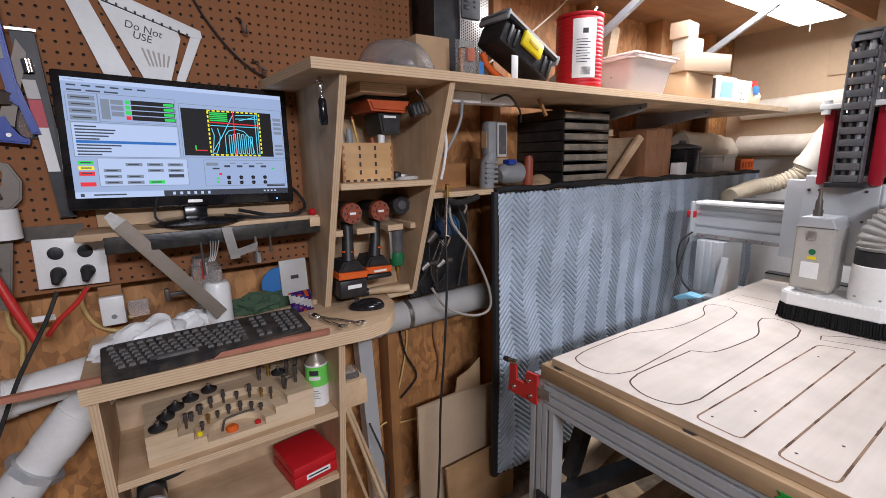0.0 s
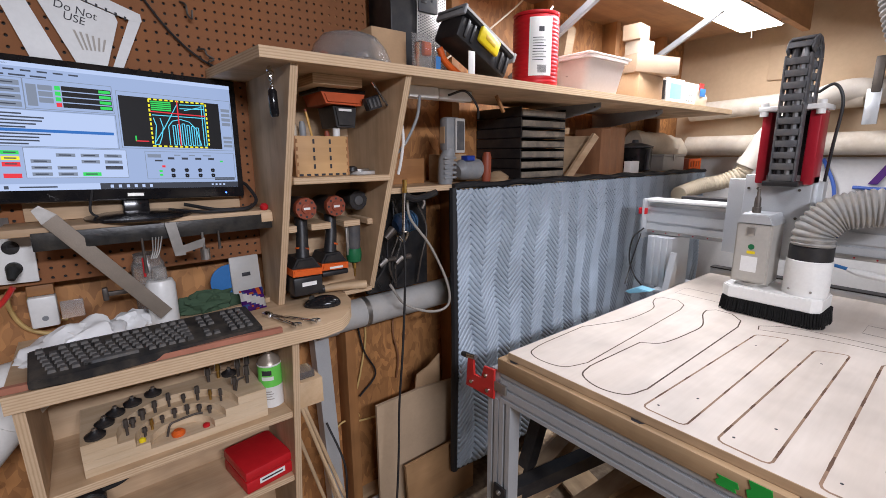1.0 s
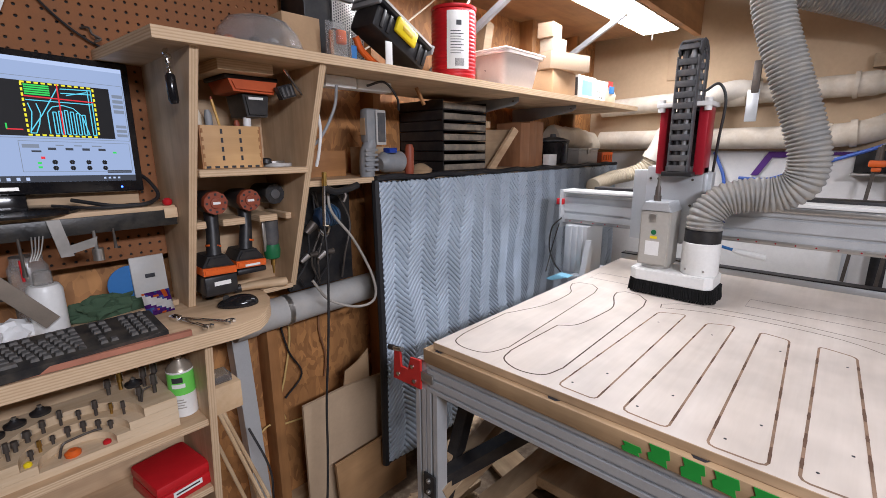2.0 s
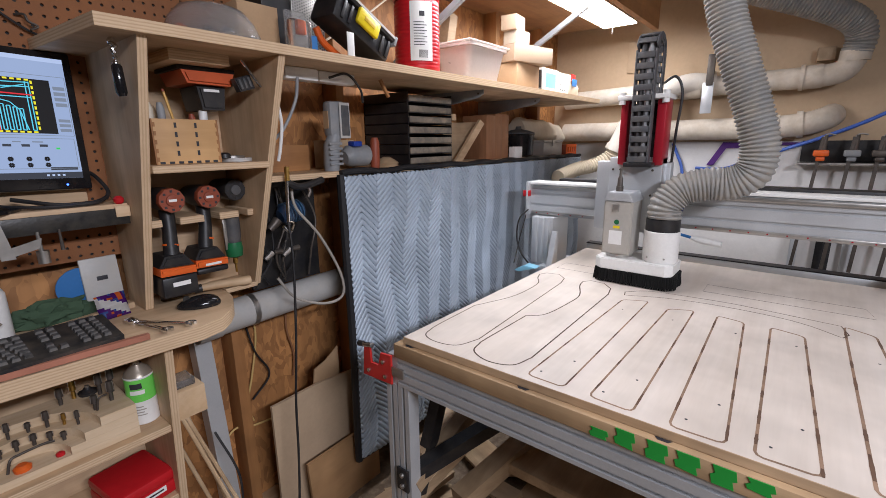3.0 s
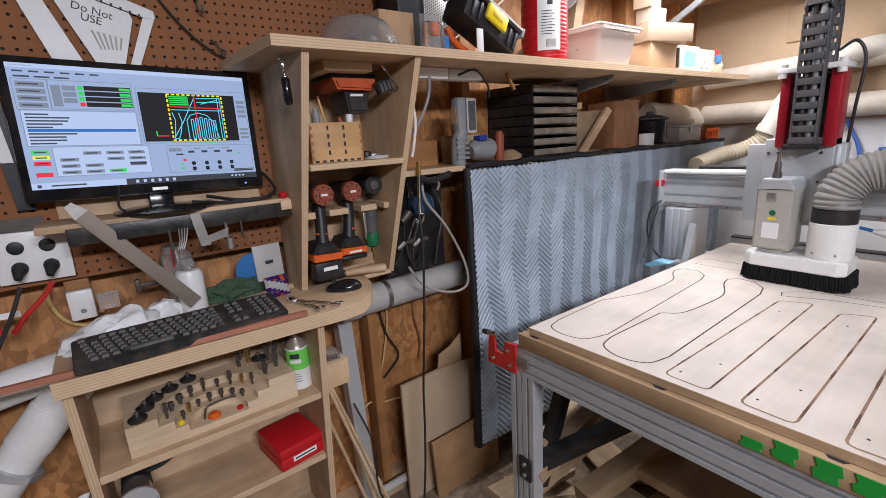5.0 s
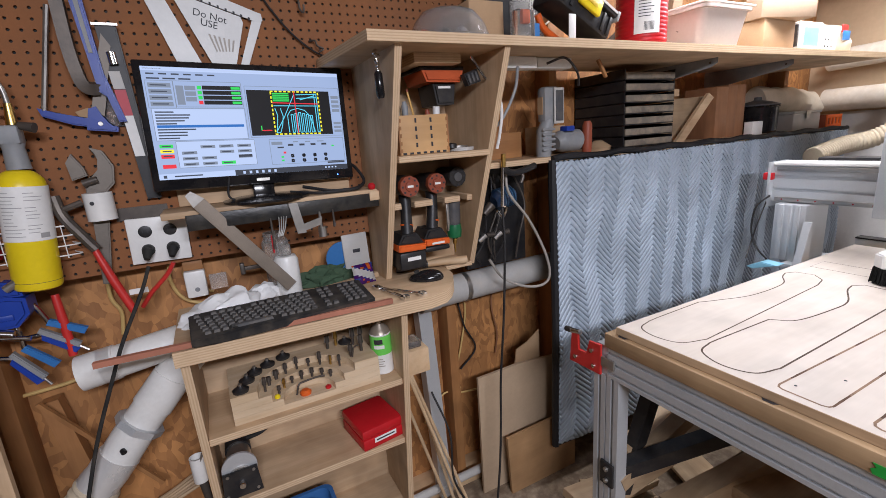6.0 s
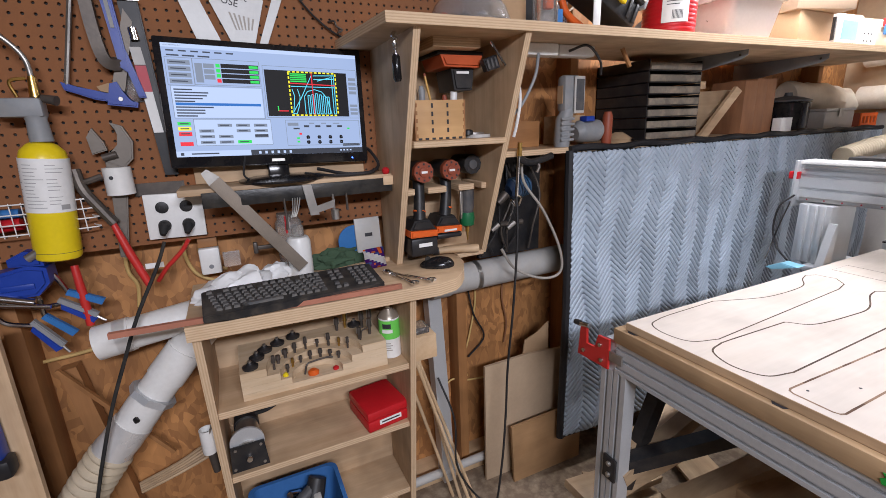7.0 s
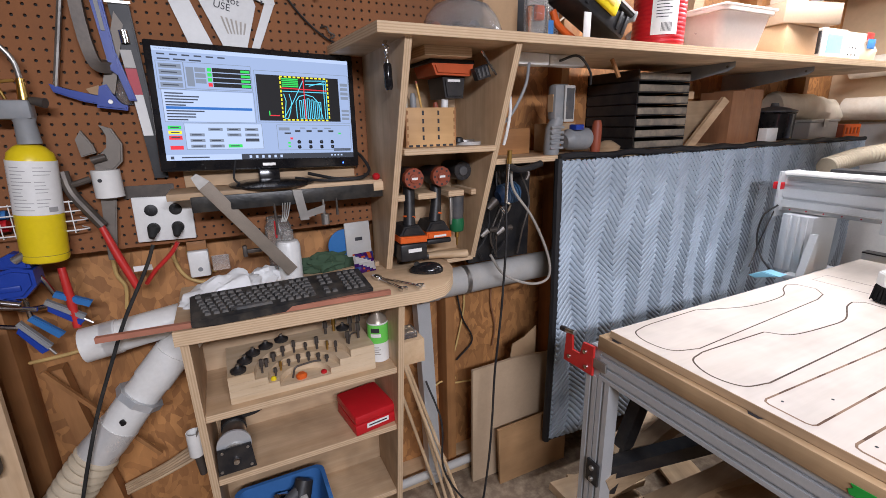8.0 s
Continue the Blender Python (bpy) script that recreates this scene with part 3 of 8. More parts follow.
part("cut_outline", groove([(1.62, -0.64), (1.72, -0.64), (1.73, -1.10), (1.63, -1.12)], 0.003), CUT, sheet)
part("cut_outline", groove([(1.60, -0.06), (1.70, -0.06), (1.70, -0.40), (1.60, -0.40)], 0.003), CUT, sheet)
for y in (-0.045, -0.42, -0.735, -1.04):
    part("edge_notch", P_([(0.629, y - 0.010), (0.629, y + 0.010), (0.6385, y + 0.017), (0.6385, y - 0.017)], "z", 0.9082, 0.9086), INK, sheet, "dark clamp notch under the edge")
random.seed(5)
for i, (y, lo, hi) in enumerate(((-0.612, 0.866, 0.888), (-0.665, 0.867, 0.9065), (-0.727, 0.866, 0.9065), (-0.782, 0.868, 0.9065), (-0.842, 0.867, 0.9065), (-0.897, 0.880, 0.9065))):
    w, mid = random.uniform(0.015, 0.020), (lo + hi) / 2
    pts = [(y - w, lo), (y - w * 0.8, mid - 0.003), (y - w * 1.2, mid), (y - w, hi), (y + w, hi), (y + w * 0.7, mid + 0.004), (y + w * 1.1, mid - 0.002), (y + w * 0.9, lo + 0.004 * (i % 2))]
    single("tape_strip", P_(pts, "x", 0.6192, 0.6207), TAPE, 0.62, y, 0.88, "torn strip of green painter's tape on the table edge", "tape", "tape strips on the table edge")

brk = thing("red_bracket", 0.625, 0.08, 0.82, "red steel corner bracket bolted to the table", "bracket")
part("plate", P_([(0.019, 0.768), (0.019, 0.864), (0.064, 0.861), (0.074, 0.816), (0.110, 0.814), (0.112, 0.868), (0.138, 0.868), (0.146, 0.764)], "x", 0.618, 0.6265, bev=0.001), REDT, brk)
for y, z in ((0.052, 0.835), (0.044, 0.788), (0.118, 0.788)):
    part("bolt", L((0.618, y, z), [(0, 0.0075), (0.005, 0.0065), (0.005, 0.003), (0.006, 0.003)], 12, (-1, 0, 0)), CHROME, brk)
part("knob", C((0.622, 0.104, 0.874), (0.622, 0.142, 0.868), 0.0085), CHROME, brk)
part("knob_tip", C((0.622, 0.142, 0.868), (0.622, 0.166, 0.865), 0.0095, 0.0085), BLACKP, brk)
part("end_strap", B(0.6185, 0.6265, -0.03, 0.018, 0.80, 0.83, bev=0.002), STEEL, brk)

# gantry of the router
gantry = thing("router_gantry", 1.84, -0.6, 0.866, "aluminium router gantry with red covers, parked over the sheet", "cnc gantry")
prof = [(1.80, 1.125), (1.88, 1.125), (1.88, 1.275), (1.80, 1.275), (1.80, 1.235), (1.81, 1.235), (1.81, 1.222), (1.80, 1.222), (1.80, 1.182), (1.81, 1.182), (1.81, 1.17), (1.80, 1.17)]
part("beam", P_(prof, "y", -1.42, 0.205), ALU, gantry)
for z in (1.262, 1.136):
    rail = part("linear_rail", B(1.786, 1.80, -1.40, 0.19, z - 0.008, z + 0.008, bev=0.002), STEEL, gantry, "steel rail with red plugs")
    for k in range(26 if z < 1.2 else 0):
        part("rail_plug", L((1.7862, 0.16 - k * 0.06, z), [(0, 0.0032), (0.001, 0.003)], 8, (-1, 0, 0)), DRED, rail)
part("top_cover", B(1.79, 1.90, -1.42, 0.205, 1.276, 1.288, bev=0.002), WHITEP, gantry)
part("cable_tray", B(1.905, 1.99, -1.42, 0.10, 1.26, 1.30, bev=0.004), BLACKP, gantry)
part("end_plate", B(1.77, 1.91, 0.205, 0.215, 1.10, 1.29, bev=0.002), ALU, gantry)
part("limit_switch", B(1.775, 1.80, 0.20, 0.235, 1.215, 1.245, bev=0.003), RED, gantry)
bm = B(1.75, 1.93, 0.05, 0.165, 0.885, 1.122, bev=0.003)
for y in (0.07, 0.1, 0.13):
    box(bm, 1.742, 1.752, y, y + 0.018, 0.89, 1.12, bev=0.002)
part("riser", bm, ALU, gantry)
part("riser_flange", P_([(1.748, 0.885), (1.748, 1.06), (1.735, 1.06), (1.68, 0.885)], "y", 0.02, 0.048, bev=0.002), ALU, gantry)
part("riser", B(1.75, 1.93, -1.40, -1.30, 0.87, 1.122, bev=0.003), ALU, gantry)
part("foot_carriage", B(1.70, 1.98, 0.0, 0.10, 0.866, 0.886, bev=0.003), ALU, gantry)
part("blue_label", B(1.7985, 1.80, -0.505, -0.405, 1.196, 1.216), BLUE, gantry, "small blue label on the beam")
# carriage, slid along the beam
beam_parts = set(gantry.children)
part("carriage_plate", B(1.735, 1.785, -0.35, -0.05, 1.10, 1.40, bev=0.004), ALU, gantry)
plate = part("slide_plate", B(1.66, 1.734, -0.335, -0.13, 1.13, 1.42, bev=0.004), ALU, gantry)
for y in (-0.145, -0.175, -0.30):
    for z in (1.17, 1.27, 1.37):
        part("cap_screw", L((1.66, y, z), [(0, 0.005), (0.003, 0.0045)], 10, (-1, 0, 0)), DSTEEL, plate)
for y0, y1 in ((-0.195, -0.165), (-0.335, -0.300)):
    part("side_cover", B(1.64, 1.735, y0, y1, 1.39, 1.64, bev=0.006), DRED, gantry, "glossy dark red cover")
part("screw_column", B(1.70, 1.73, -0.298, -0.197, 1.39, 1.63, bev=0.003), BLACKP, gantry)
part("top_cap", B(1.62, 1.745, -0.345, -0.155, 1.641, 1.658, bev=0.003), WHITEP, gantry)
for y in (-0.17, -0.33):
    part("bearing_block", C((1.635, y, 1.625), (1.635, y, 1.67), 0.013), WHITEP, gantry)
# cable chain: links up the front, over the top and down behind
chain = []
for k in range(11):
    chain.append(((1.605, 1.415 + k * 0.038), 90))
for k in range(1, 6):
    a = math.pi - k * math.pi / 5.5
    chain.append(((1.655 + 0.05 * math.cos(a), 1.812 + 0.05 * math.sin(a)), math.degrees(a) - 90))
for k in range(5):
    chain.append(((1.708, 1.79 - k * 0.038), -90))
link = None
for (lx, lz), ang in chain:
    m = pose(lx, -0.258, lz, 0, -ang, 0)
    bm = B(-0.02, 0.02, -0.038, -0.031, -0.016, 0.016, bev=0.003)
    box(bm, -0.02, 0.02, 0.031, 0.038, -0.016, 0.016, bev=0.003)
    box(bm, -0.011, 0.011, -0.031, 0.031, 0.012, 0.017, bev=0.001)
    box(bm, -0.011, 0.011, -0.031, 0.031, -0.017, -0.012, bev=0.001)
    bmesh.ops.transform(bm, matrix=m, verts=bm.verts[:])
    part("chain_link", bm, DGREY, gantry)
part("chain_cable", sweep(bmesh.new(), [(p[0], -0.245, p[1]) for p, _ in chain], 0.011, 8), BLACKP, gantry)
part("chain_cable", sweep(bmesh.new(), [(p[0], -0.271, p[1]) for p, _ in chain], 0.010, 8), GREYP, gantry)
part("chain_bracket", B(1.585, 1.66, -0.31, -0.205, 1.385, 1.402, bev=0.003), BLACKP, gantry)
part("motor_cable", wire([(1.70, -0.30, 1.70), (1.69, -0.345, 1.72), (1.70, -0.37, 1.66), (1.71, -0.36, 1.52), (1.73, -0.35, 1.40)], 0.005), BLACKP, gantry)
# spindle
sp = part("spindle", P_([(-0.168, 1.045), (-0.278, 1.045), (-0.278, 1.255), (-0.262, 1.285), (-0.182, 1.285), (-0.168, 1.255)], "x", 1.515, 1.64, bev=0.006), SPINDLE, gantry, "cream spindle motor housing with a chamfered grey top")
part("spindle_top", P_([(-0.166, 1.255), (-0.280, 1.255), (-0.264, 1.29), (-0.18, 1.29)], "x", 1.512, 1.645, bev=0.003), ALU, sp)
part("label_spot", L((1.5145, -0.222, 1.175), [(0, 0.010), (0.0008, 0.010)], 14, (-1, 0, 0)), GREEN, sp)
part("warning_label", B(1.5138, 1.515, -0.235, -0.21, 1.150, 1.160), YELLOW, sp)
part("rating_plate", B(1.5138, 1.515, -0.245, -0.195, 1.085, 1.14), PAPER, sp)
part("connector", L((1.575, -0.205, 1.29), [(0, 0.014), (0.02, 0.014), (0.02, 0.011), (0.05, 0.010), (0.06, 0.006), (0.085, 0.005)], 14), DSTEEL, sp)
part("spindle_socket", B(1.508, 1.516, -0.228, -0.205, 1.215, 1.245, bev=0.002), STEEL, sp)
part("collar", L((1.575, -0.222, 1.03), [(0, 0.052), (0.012, 0.052), (0.012, 0.045), (0.02, 0.045)], 26), STEEL, gantry)
bm = P_([(1.52, -0.148), (1.64, -0.148), (1.665, -0.175), (1.665, -0.415), (1.64, -0.440), (1.52, -0.440), (1.495, -0.415), (1.495, -0.175)], "z", 0.984, 1.03, bev=0.004)
shoe = part("dust_shoe", bm, WHITEP, gantry, "white dust shoe with a black bristle skirt")
ring = [(1.52, -0.150), (1.64, -0.150), (1.662, -0.177), (1.662, -0.418), (1.64, -0.444), (1.52, -0.444), (1.498, -0.418), (1.498, -0.177)]
outline = []
for i, p in enumerate(ring):
    q_ = ring[(i + 1) % len(ring)]
    steps = max(2, int(math.hypot(q_[0] - p[0], q_[1] - p[1]) / 0.004))
    outline += [(p[0] + (q_[0] - p[0]) * k / steps, p[1] + (q_[1] - p[1]) * k / steps) for k in range(steps)]
bm = bmesh.new()
random.seed(9)
cx, cy = 1.58, -0.297
for k, p in enumerate(outline):
    for _ in range(2):
        fx, fy = p[0] + random.uniform(-0.003, 0.003), p[1] + random.uniform(-0.003, 0.003)
        s = 1 + random.uniform(0.0, 0.045)
        cyl(bm, (fx, fy, 0.985), (cx + (fx - cx) * s, cy + (fy - cy) * s, 0.932 + random.uniform(0, 0.007)), 0.0026, 0.0022, 4)
prism(bm, ring, "z", 0.940, 0.9835)
part("bristle_skirt", bm, BRISTLE, shoe)
part("dust_boot", L((1.575, -0.377, 1.03), [(0, 0.062), (0.004, 0.0635), (0.118, 0.0635), (0.12, 0.061)], 32), WHITEP, gantry)
part("boot_ring", L((1.575, -0.377, 1.15), [(0, 0.0605), (0.045, 0.0605)], 32), BLACKP, gantry)
for h in (1.198, 1.210):
    part("hose_clamp", L((1.575, -0.377, h), [(0, 0.0575), (0.009, 0.0575)], 28), STEEL, gantry)
for k, (y, z) in enumerate(((-0.345, 1.052), (-0.405, 1.05))):
    part("boot_screw", L((1.513 + 0.004 * k, y, z), [(0, 0.004), (0.003, 0.003)], 8, (-1, 0, 0)), STEEL, gantry)
for ob in gantry.children:
    if ob not in beam_parts:
        ob.location.y -= 0.105
gantry.matrix_basis = pose(1.865, -0.6, 0.866)
hose = thing("dust_hose", 1.6, -0.55, 1.195, "grey ribbed dust extraction hose looping down from the ceiling", "dust hose")
part("ribbed_tube", ribbed([(1.60, -0.482, 1.195), (1.605, -0.486, 1.25), (1.625, -0.528, 1.305), (1.645, -0.605, 1.328), (1.655, -0.68, 1.335), (1.655, -0.738, 1.375), (1.655, -0.748, 1.46), (1.655, -0.715, 1.58), (1.655, -0.66, 1.73), (1.655, -0.59, 1.94), (1.66, -0.55, 2.2), (1.68, -0.52, 2.449)], 0.061, 0.0148, 0.0065, 26), HOSE, hose)
airline = thing("blue_air_hose", 1.86, -0.7, 1.05, "blue air hose with a white fitting under the beam", "air hose")
part("tube", wire([(1.83, -0.40, 1.125), (1.82, -0.44, 1.115), (1.80, -0.50, 1.105), (1.79, -0.56, 1.095)], 0.006), LBLUE, airline)
part("fitting", sweep(bmesh.new(), [(1.79, -0.55, 1.096), (1.79, -0.58, 1.09), (1.79, -0.66, 1.08)], [0.007, 0.013, 0.011], 10), WHITEP, airline)
stopper = thing("end_rail", 2.11, -0.6, 0.87, "aluminium rail across the far end of the table", "rail")
part("rail_bar", B(2.10, 2.15, -1.40, 0.0, 0.90, 0.945, bev=0.003), ALU, stopper)
part("rail_strip", B(2.098, 2.15, -1.40, 0.0, 0.9455, 0.951), BLACKP, stopper)
cables = thing("gantry_cables", 1.75, 0.18, 0.9, "loose black cables beside the gantry foot", "cables")
part("cable", wire([(1.80, 0.20, 1.15), (1.77, 0.235, 1.10), (1.76, 0.24, 1.0), (1.74, 0.2, 0.93), (1.70, 0.14, 0.90)], 0.004), BLACKP, cables)
part("cable", wire([(1.80, 0.21, 1.13), (1.76, 0.22, 1.02), (1.75, 0.23, 0.95), (1.70, 0.22, 0.885)], 0.003), BLACKP, cables)
part("cable_clip", P_([(0.06, 0.90), (0.12, 0.905), (0.175, 0.875), (0.15, 0.87)], "x", 1.62, 1.68, bev=0.003), SKYB, cables)

# east wall: dust pipes, gates, racks
def pipe(name, pts, r, mat, label, rings=()):
    t = thing(name, *pts[0], label, "duct pipe", "dust pipes on the east wall")
    part("tube", sweep(bmesh.new(), curve_pts(pts, 10), r, 26), mat, t)
    for p0, p1, rr in rings:
        part("coupling", C(p0, p1, rr, None, 26), mat, t)
    return t


pipe("duct_pipe", [(3.1, 0.60, 1.545), (3.1, 0.1, 1.545), (3.1, -0.4, 1.546), (3.1, -0.70, 1.55), (3.1, -0.84, 1.565), (3.12, -0.92, 1.59), (3.19, -0.95, 1.61)], 0.064, DUSTPVC, "dust-coated cream duct pipe low on the wall",
     [((3.1, -0.60, 1.548), (3.1, -0.72, 1.55), 0.070), ((3.1, -0.80, 1.56), (3.1, -0.83, 1.563), 0.074), ((3.1, 0.2, 1.545), (3.1, 0.12, 1.545), 0.069)])
pipe("duct_pipe", [(3.1, 0.60, 1.77), (3.1, 0.2, 1.785), (3.1, -0.2, 1.80), (3.1, -0.6, 1.81), (3.1, -0.86, 1.815), (3.09, -0.96, 1.835), (3.08, -1.0, 1.90)], 0.058, DUSTPVC, "dust-coated cream duct pipe with an upturned elbow",
     [((3.1, -0.78, 1.813), (3.1, -0.80, 1.813), 0.07), ((3.1, -0.80, 1.813), (3.1, -0.88, 1.816), 0.063), ((3.082, -0.998, 1.88), (3.078, -1.0, 1.93), 0.066), ((3.1, -0.18, 1.80), (3.1, -0.30, 1.803), 0.066)])
pipe("duct_branch", [(3.1, -0.36, 1.815), (3.06, -0.24, 1.83), (3.0, -0.12, 1.79), (2.95, -0.01, 1.70), (2.93, 0.08, 1.59), (2.92, 0.13, 1.48), (2.91, 0.16, 1.42)], 0.058, DUSTWHITE, "dusty white branch pipe bending down towards the corner",
     [((2.972, -0.06, 1.745), (2.952, -0.015, 1.705), 0.0635), ((2.935, 0.06, 1.615), (2.926, 0.10, 1.55), 0.0635), ((2.915, 0.145, 1.45), (2.91, 0.16, 1.415), 0.0635)])
fh = thing("flex_hose", 2.91, 0.16, 1.42, "dusty ribbed hose running off to the shelf end", "dust hose")
part("ribbed_tube", ribbed([(2.91, 0.16, 1.42), (2.90, 0.19, 1.37), (2.85, 0.27, 1.32), (2.74, 0.335, 1.30), (2.60, 0.345, 1.28), (2.45, 0.345, 1.26)], 0.048, 0.022, 0.007, 18), FLEX, fh)
fh = thing("flex_hose", 3.08, -1.0, 1.92, "grey ribbed hose rising from the pipe elbow to the ceiling", "dust hose")
part("ribbed_tube", ribbed([(3.08, -1.0, 1.92), (3.07, -1.01, 1.99), (3.04, -0.98, 2.06), (2.98, -0.88, 2.12), (2.90, -0.72, 2.18), (2.80, -0.52, 2.25), (2.72, -0.35, 2.33), (2.66, -0.25, 2.449)], 0.068, 0.018, 0.007, 22), HOSE, fh)
gate = thing("blast_gate", 3.08, -0.34, 1.65, "grey metal blast gate and clamp hanging by the pipes", "blast gate")
part("slide", B(3.0, 3.012, -0.375, -0.315, 1.64, 1.82, bev=0.003), ALU, gate)
part("grip", B(2.995, 3.02, -0.37, -0.33, 1.80, 1.98, bev=0.006), DSTEEL, gate)
part("bar", B(3.015, 3.19, -0.355, -0.345, 1.86, 1.90, bev=0.002), STEEL, gate)
single("wood_block", B(3.13, 3.19, -0.50, -0.42, 1.87, 1.99, bev=0.003), SCRAP, 3.16, -0.46, 1.87, "small brown wooden block fixed to the wall", "wood block")
single("wood_block", B(3.14, 3.19, -0.92, -0.84, 1.90, 1.97, bev=0.003), SCRAP, 3.16, -0.88, 1.90, "small wooden pad fixed to the wall", "wood block")
single("cover_plate", B(3.185, 3.199, 0.06, 0.2, 1.94, 2.14, bev=0.002), TANWALL, 3.19, 0.1, 1.94, "tan painted access plate on the wall", "cover plate")
sq = thing("purple_square", 3.17, -0.5, 1.34, "purple plastic speed square hung on the white panel", "speed square")
bm = P_([(-0.36, 1.32), (-0.40, 1.32), (-0.46, 1.43), (-0.64, 1.43), (-0.64, 1.46), (-0.44, 1.465)], "x", 3.172, 3.184, bev=0.001)
part("frame_arm", bm, PURPLE, sq)
part("frame_strip", P_([(-0.66, 1.445), (-0.95, 1.445), (-0.95, 1.462), (-0.66, 1.462)], "x", 3.172, 3.184), PURPLE, sq)
rack = thing("clamp_rack", 3.17, -1.15, 1.35, "black wall rack with a ledge holding bar clamps", "clamp rack")
part("back_board", B(3.16, 3.188, -1.85, -0.84, 1.35, 1.47, bev=0.003), BLACKP, rack)
part("ledge", B(3.06, 3.188, -1.85, -0.83, 1.335, 1.349, bev=0.002), STEEL, rack)


def bar_clamp(y, color, label, lean):
    c = thing("bar_clamp", 3.08, y, 0.75, label, "bar clamp", "bar clamps on the rack")
    part("bar", sweep(bmesh.new(), [(3.055, y + lean, 0.75), (3.055, y, 1.49)], 0.012, 4), DSTEEL, c)
    part("jaw", B(3.02, 3.085, y - 0.035, y + 0.035, 1.385, 1.42, bev=0.008), color, c)
    part("jaw_pad", B(3.03, 3.08, y - 0.02, y + 0.02, 1.36, 1.384, bev=0.006), color, c)
    part("lower_jaw", B(3.02, 3.085, y - 0.03, y + 0.03, 0.98, 1.03, bev=0.008), color, c)
    part("handle", C((3.05, y - 0.01, 1.42), (3.05, y - 0.012, 1.50), 0.011, 0.008, 10), DSTEEL, c)
    part("hook", wire([(3.05, y, 1.49), (3.05, y - 0.02, 1.505), (3.05, y - 0.05, 1.50)], 0.004), STEEL, c)


for y, col, lab, ln in ((-0.93, ORANGE, "bar clamp with an orange plastic jaw", 0.05), (-1.06, GREYP, "grey steel bar clamp", 0.04), (-1.17, DSTEEL, "dark steel bar clamp", 0.03), (-1.30, ORANGE, "bar clamp with an orange plastic jaw", 0.04), (-1.44, GREYP, "grey steel bar clamp", 0.03), (-1.58, DSTEEL, "dark steel bar clamp", 0.03)):
    bar_clamp(y, col, lab, ln)
for k, (y0, y1) in enumerate(((-0.86, -0.90), (-0.98, -1.05), (-1.10, -1.14))):
    single("straight_edge", B(3.13, 3.15, y1, y0, 0.40, 1.15, bev=0.002), [ALU, BLACKP, ALU][k], 3.14, y0, 0.40, "long metal straight edge stood against the wall", "straight edge", "straight edges by the rack")
bl = thing("blue_hose", 3.1, -1.0, 1.3, "blue air hose drooping along the east wall", "air hose")
part("tube", wire([(3.12, -1.75, 2.05), (3.10, -1.45, 1.80), (3.08, -1.15, 1.60), (3.06, -0.95, 1.50), (3.08, -0.78, 1.43), (3.12, -0.60, 1.36), (3.16, -0.46, 1.30), (3.17, -0.30, 1.30)], 0.010), WIREB, bl)
bl = thing("blue_hose", 3.16, -0.2, 1.3, "thin blue-grey hose behind the router column", "air hose")
part("tube", wire([(3.16, -0.15, 1.46), (3.15, -0.18, 1.40), (3.15, -0.22, 1.30), (3.15, -0.24, 1.15)], 0.010), WIREB, bl)

# storage platform overhead and its lamp
structure("ceiling_platform", B(0.75, 2.97, 0.0, 0.74, 2.222, 2.27), wood("platform_ply", (0.34, 0.19, 0.09), (0.22, 0.11, 0.05), "x", 12), "brown plywood storage platform under the ceiling", "storage platform")
structure("trim_platform_edge", B(0.75, 2.99, -0.035, -0.001, 2.16, 2.45), STUD["x"], "brown timber edge beam of the platform", "beam")
lamp = thing("led_lamp", 2.35, 0.15, 2.178, "bright white led strip lamp under the platform", "ceiling lamp")
part("housing", P_([(0.045, 2.186), (0.26, 2.186), (0.235, 2.221), (0.07, 2.221)], "x", 1.06, 2.84), WHITEP, lamp)
part("diffuser", B(1.07, 2.83, 0.052, 0.253, 2.179, 2.1855, bev=0.002), LAMPGLOW, lamp)
part("pull_chain", C((2.72, 0.16, 2.178), (2.72, 0.16, 2.12), 0.0015, None, 6), STEEL, lamp)
for x in (1.42, 2.28):
    single("shelf_brace", sweep(bmesh.new(), [(x, 0.735, 1.86), (x + 0.02, 0.10, 2.22)], 0.018, 4), GREYP, x, 0.7, 1.86, "grey steel diagonal brace under the platform", "brace", "platform braces")
for x in (1.56, 2.12):
    g = thing("shelf_bracket", x, 0.5, 1.64, "grey steel bracket under the long shelf", "bracket", "shelf brackets")
    part("web", P_([(0.32, 1.7215), (0.735, 1.7215), (0.735, 1.635), (0.70, 1.635), (0.345, 1.688), (0.32, 1.702)], "x", x, x + 0.003), GREYP, g)
    part("screw_dot", L((x, 0.35, 1.705), [(0, 0.005), (0.002, 0.004)], 8, (-1, 0, 0)), DSTEEL, g)

# things on the upper shelf (its top is at 1.748)
UP = 1.7485
dome = thing("clear_container", 0.30, 0.36, UP, "upturned clear plastic food container with odds and ends inside", "plastic container")
bm = L((0, 0, 0), [(0, 0.115), (0.006, 0.118), (0.012, 0.110), (0.05, 0.095), (0.078, 0.072), (0.088, 0.045), (0.09, 0.01), (0.088, 0.009), (0.086, 0.044), (0.076, 0.071), (0.049, 0.0935), (0.012, 0.108), (0.003, 0.112)], 32)
bmesh.ops.transform(bm, matrix=Matrix.Translation((0.368, 0.36, UP)) @ Matrix.Diagonal((1.1, 0.9, 1.0, 1)), verts=bm.verts[:])
part("shell", bm, FROST, dome)
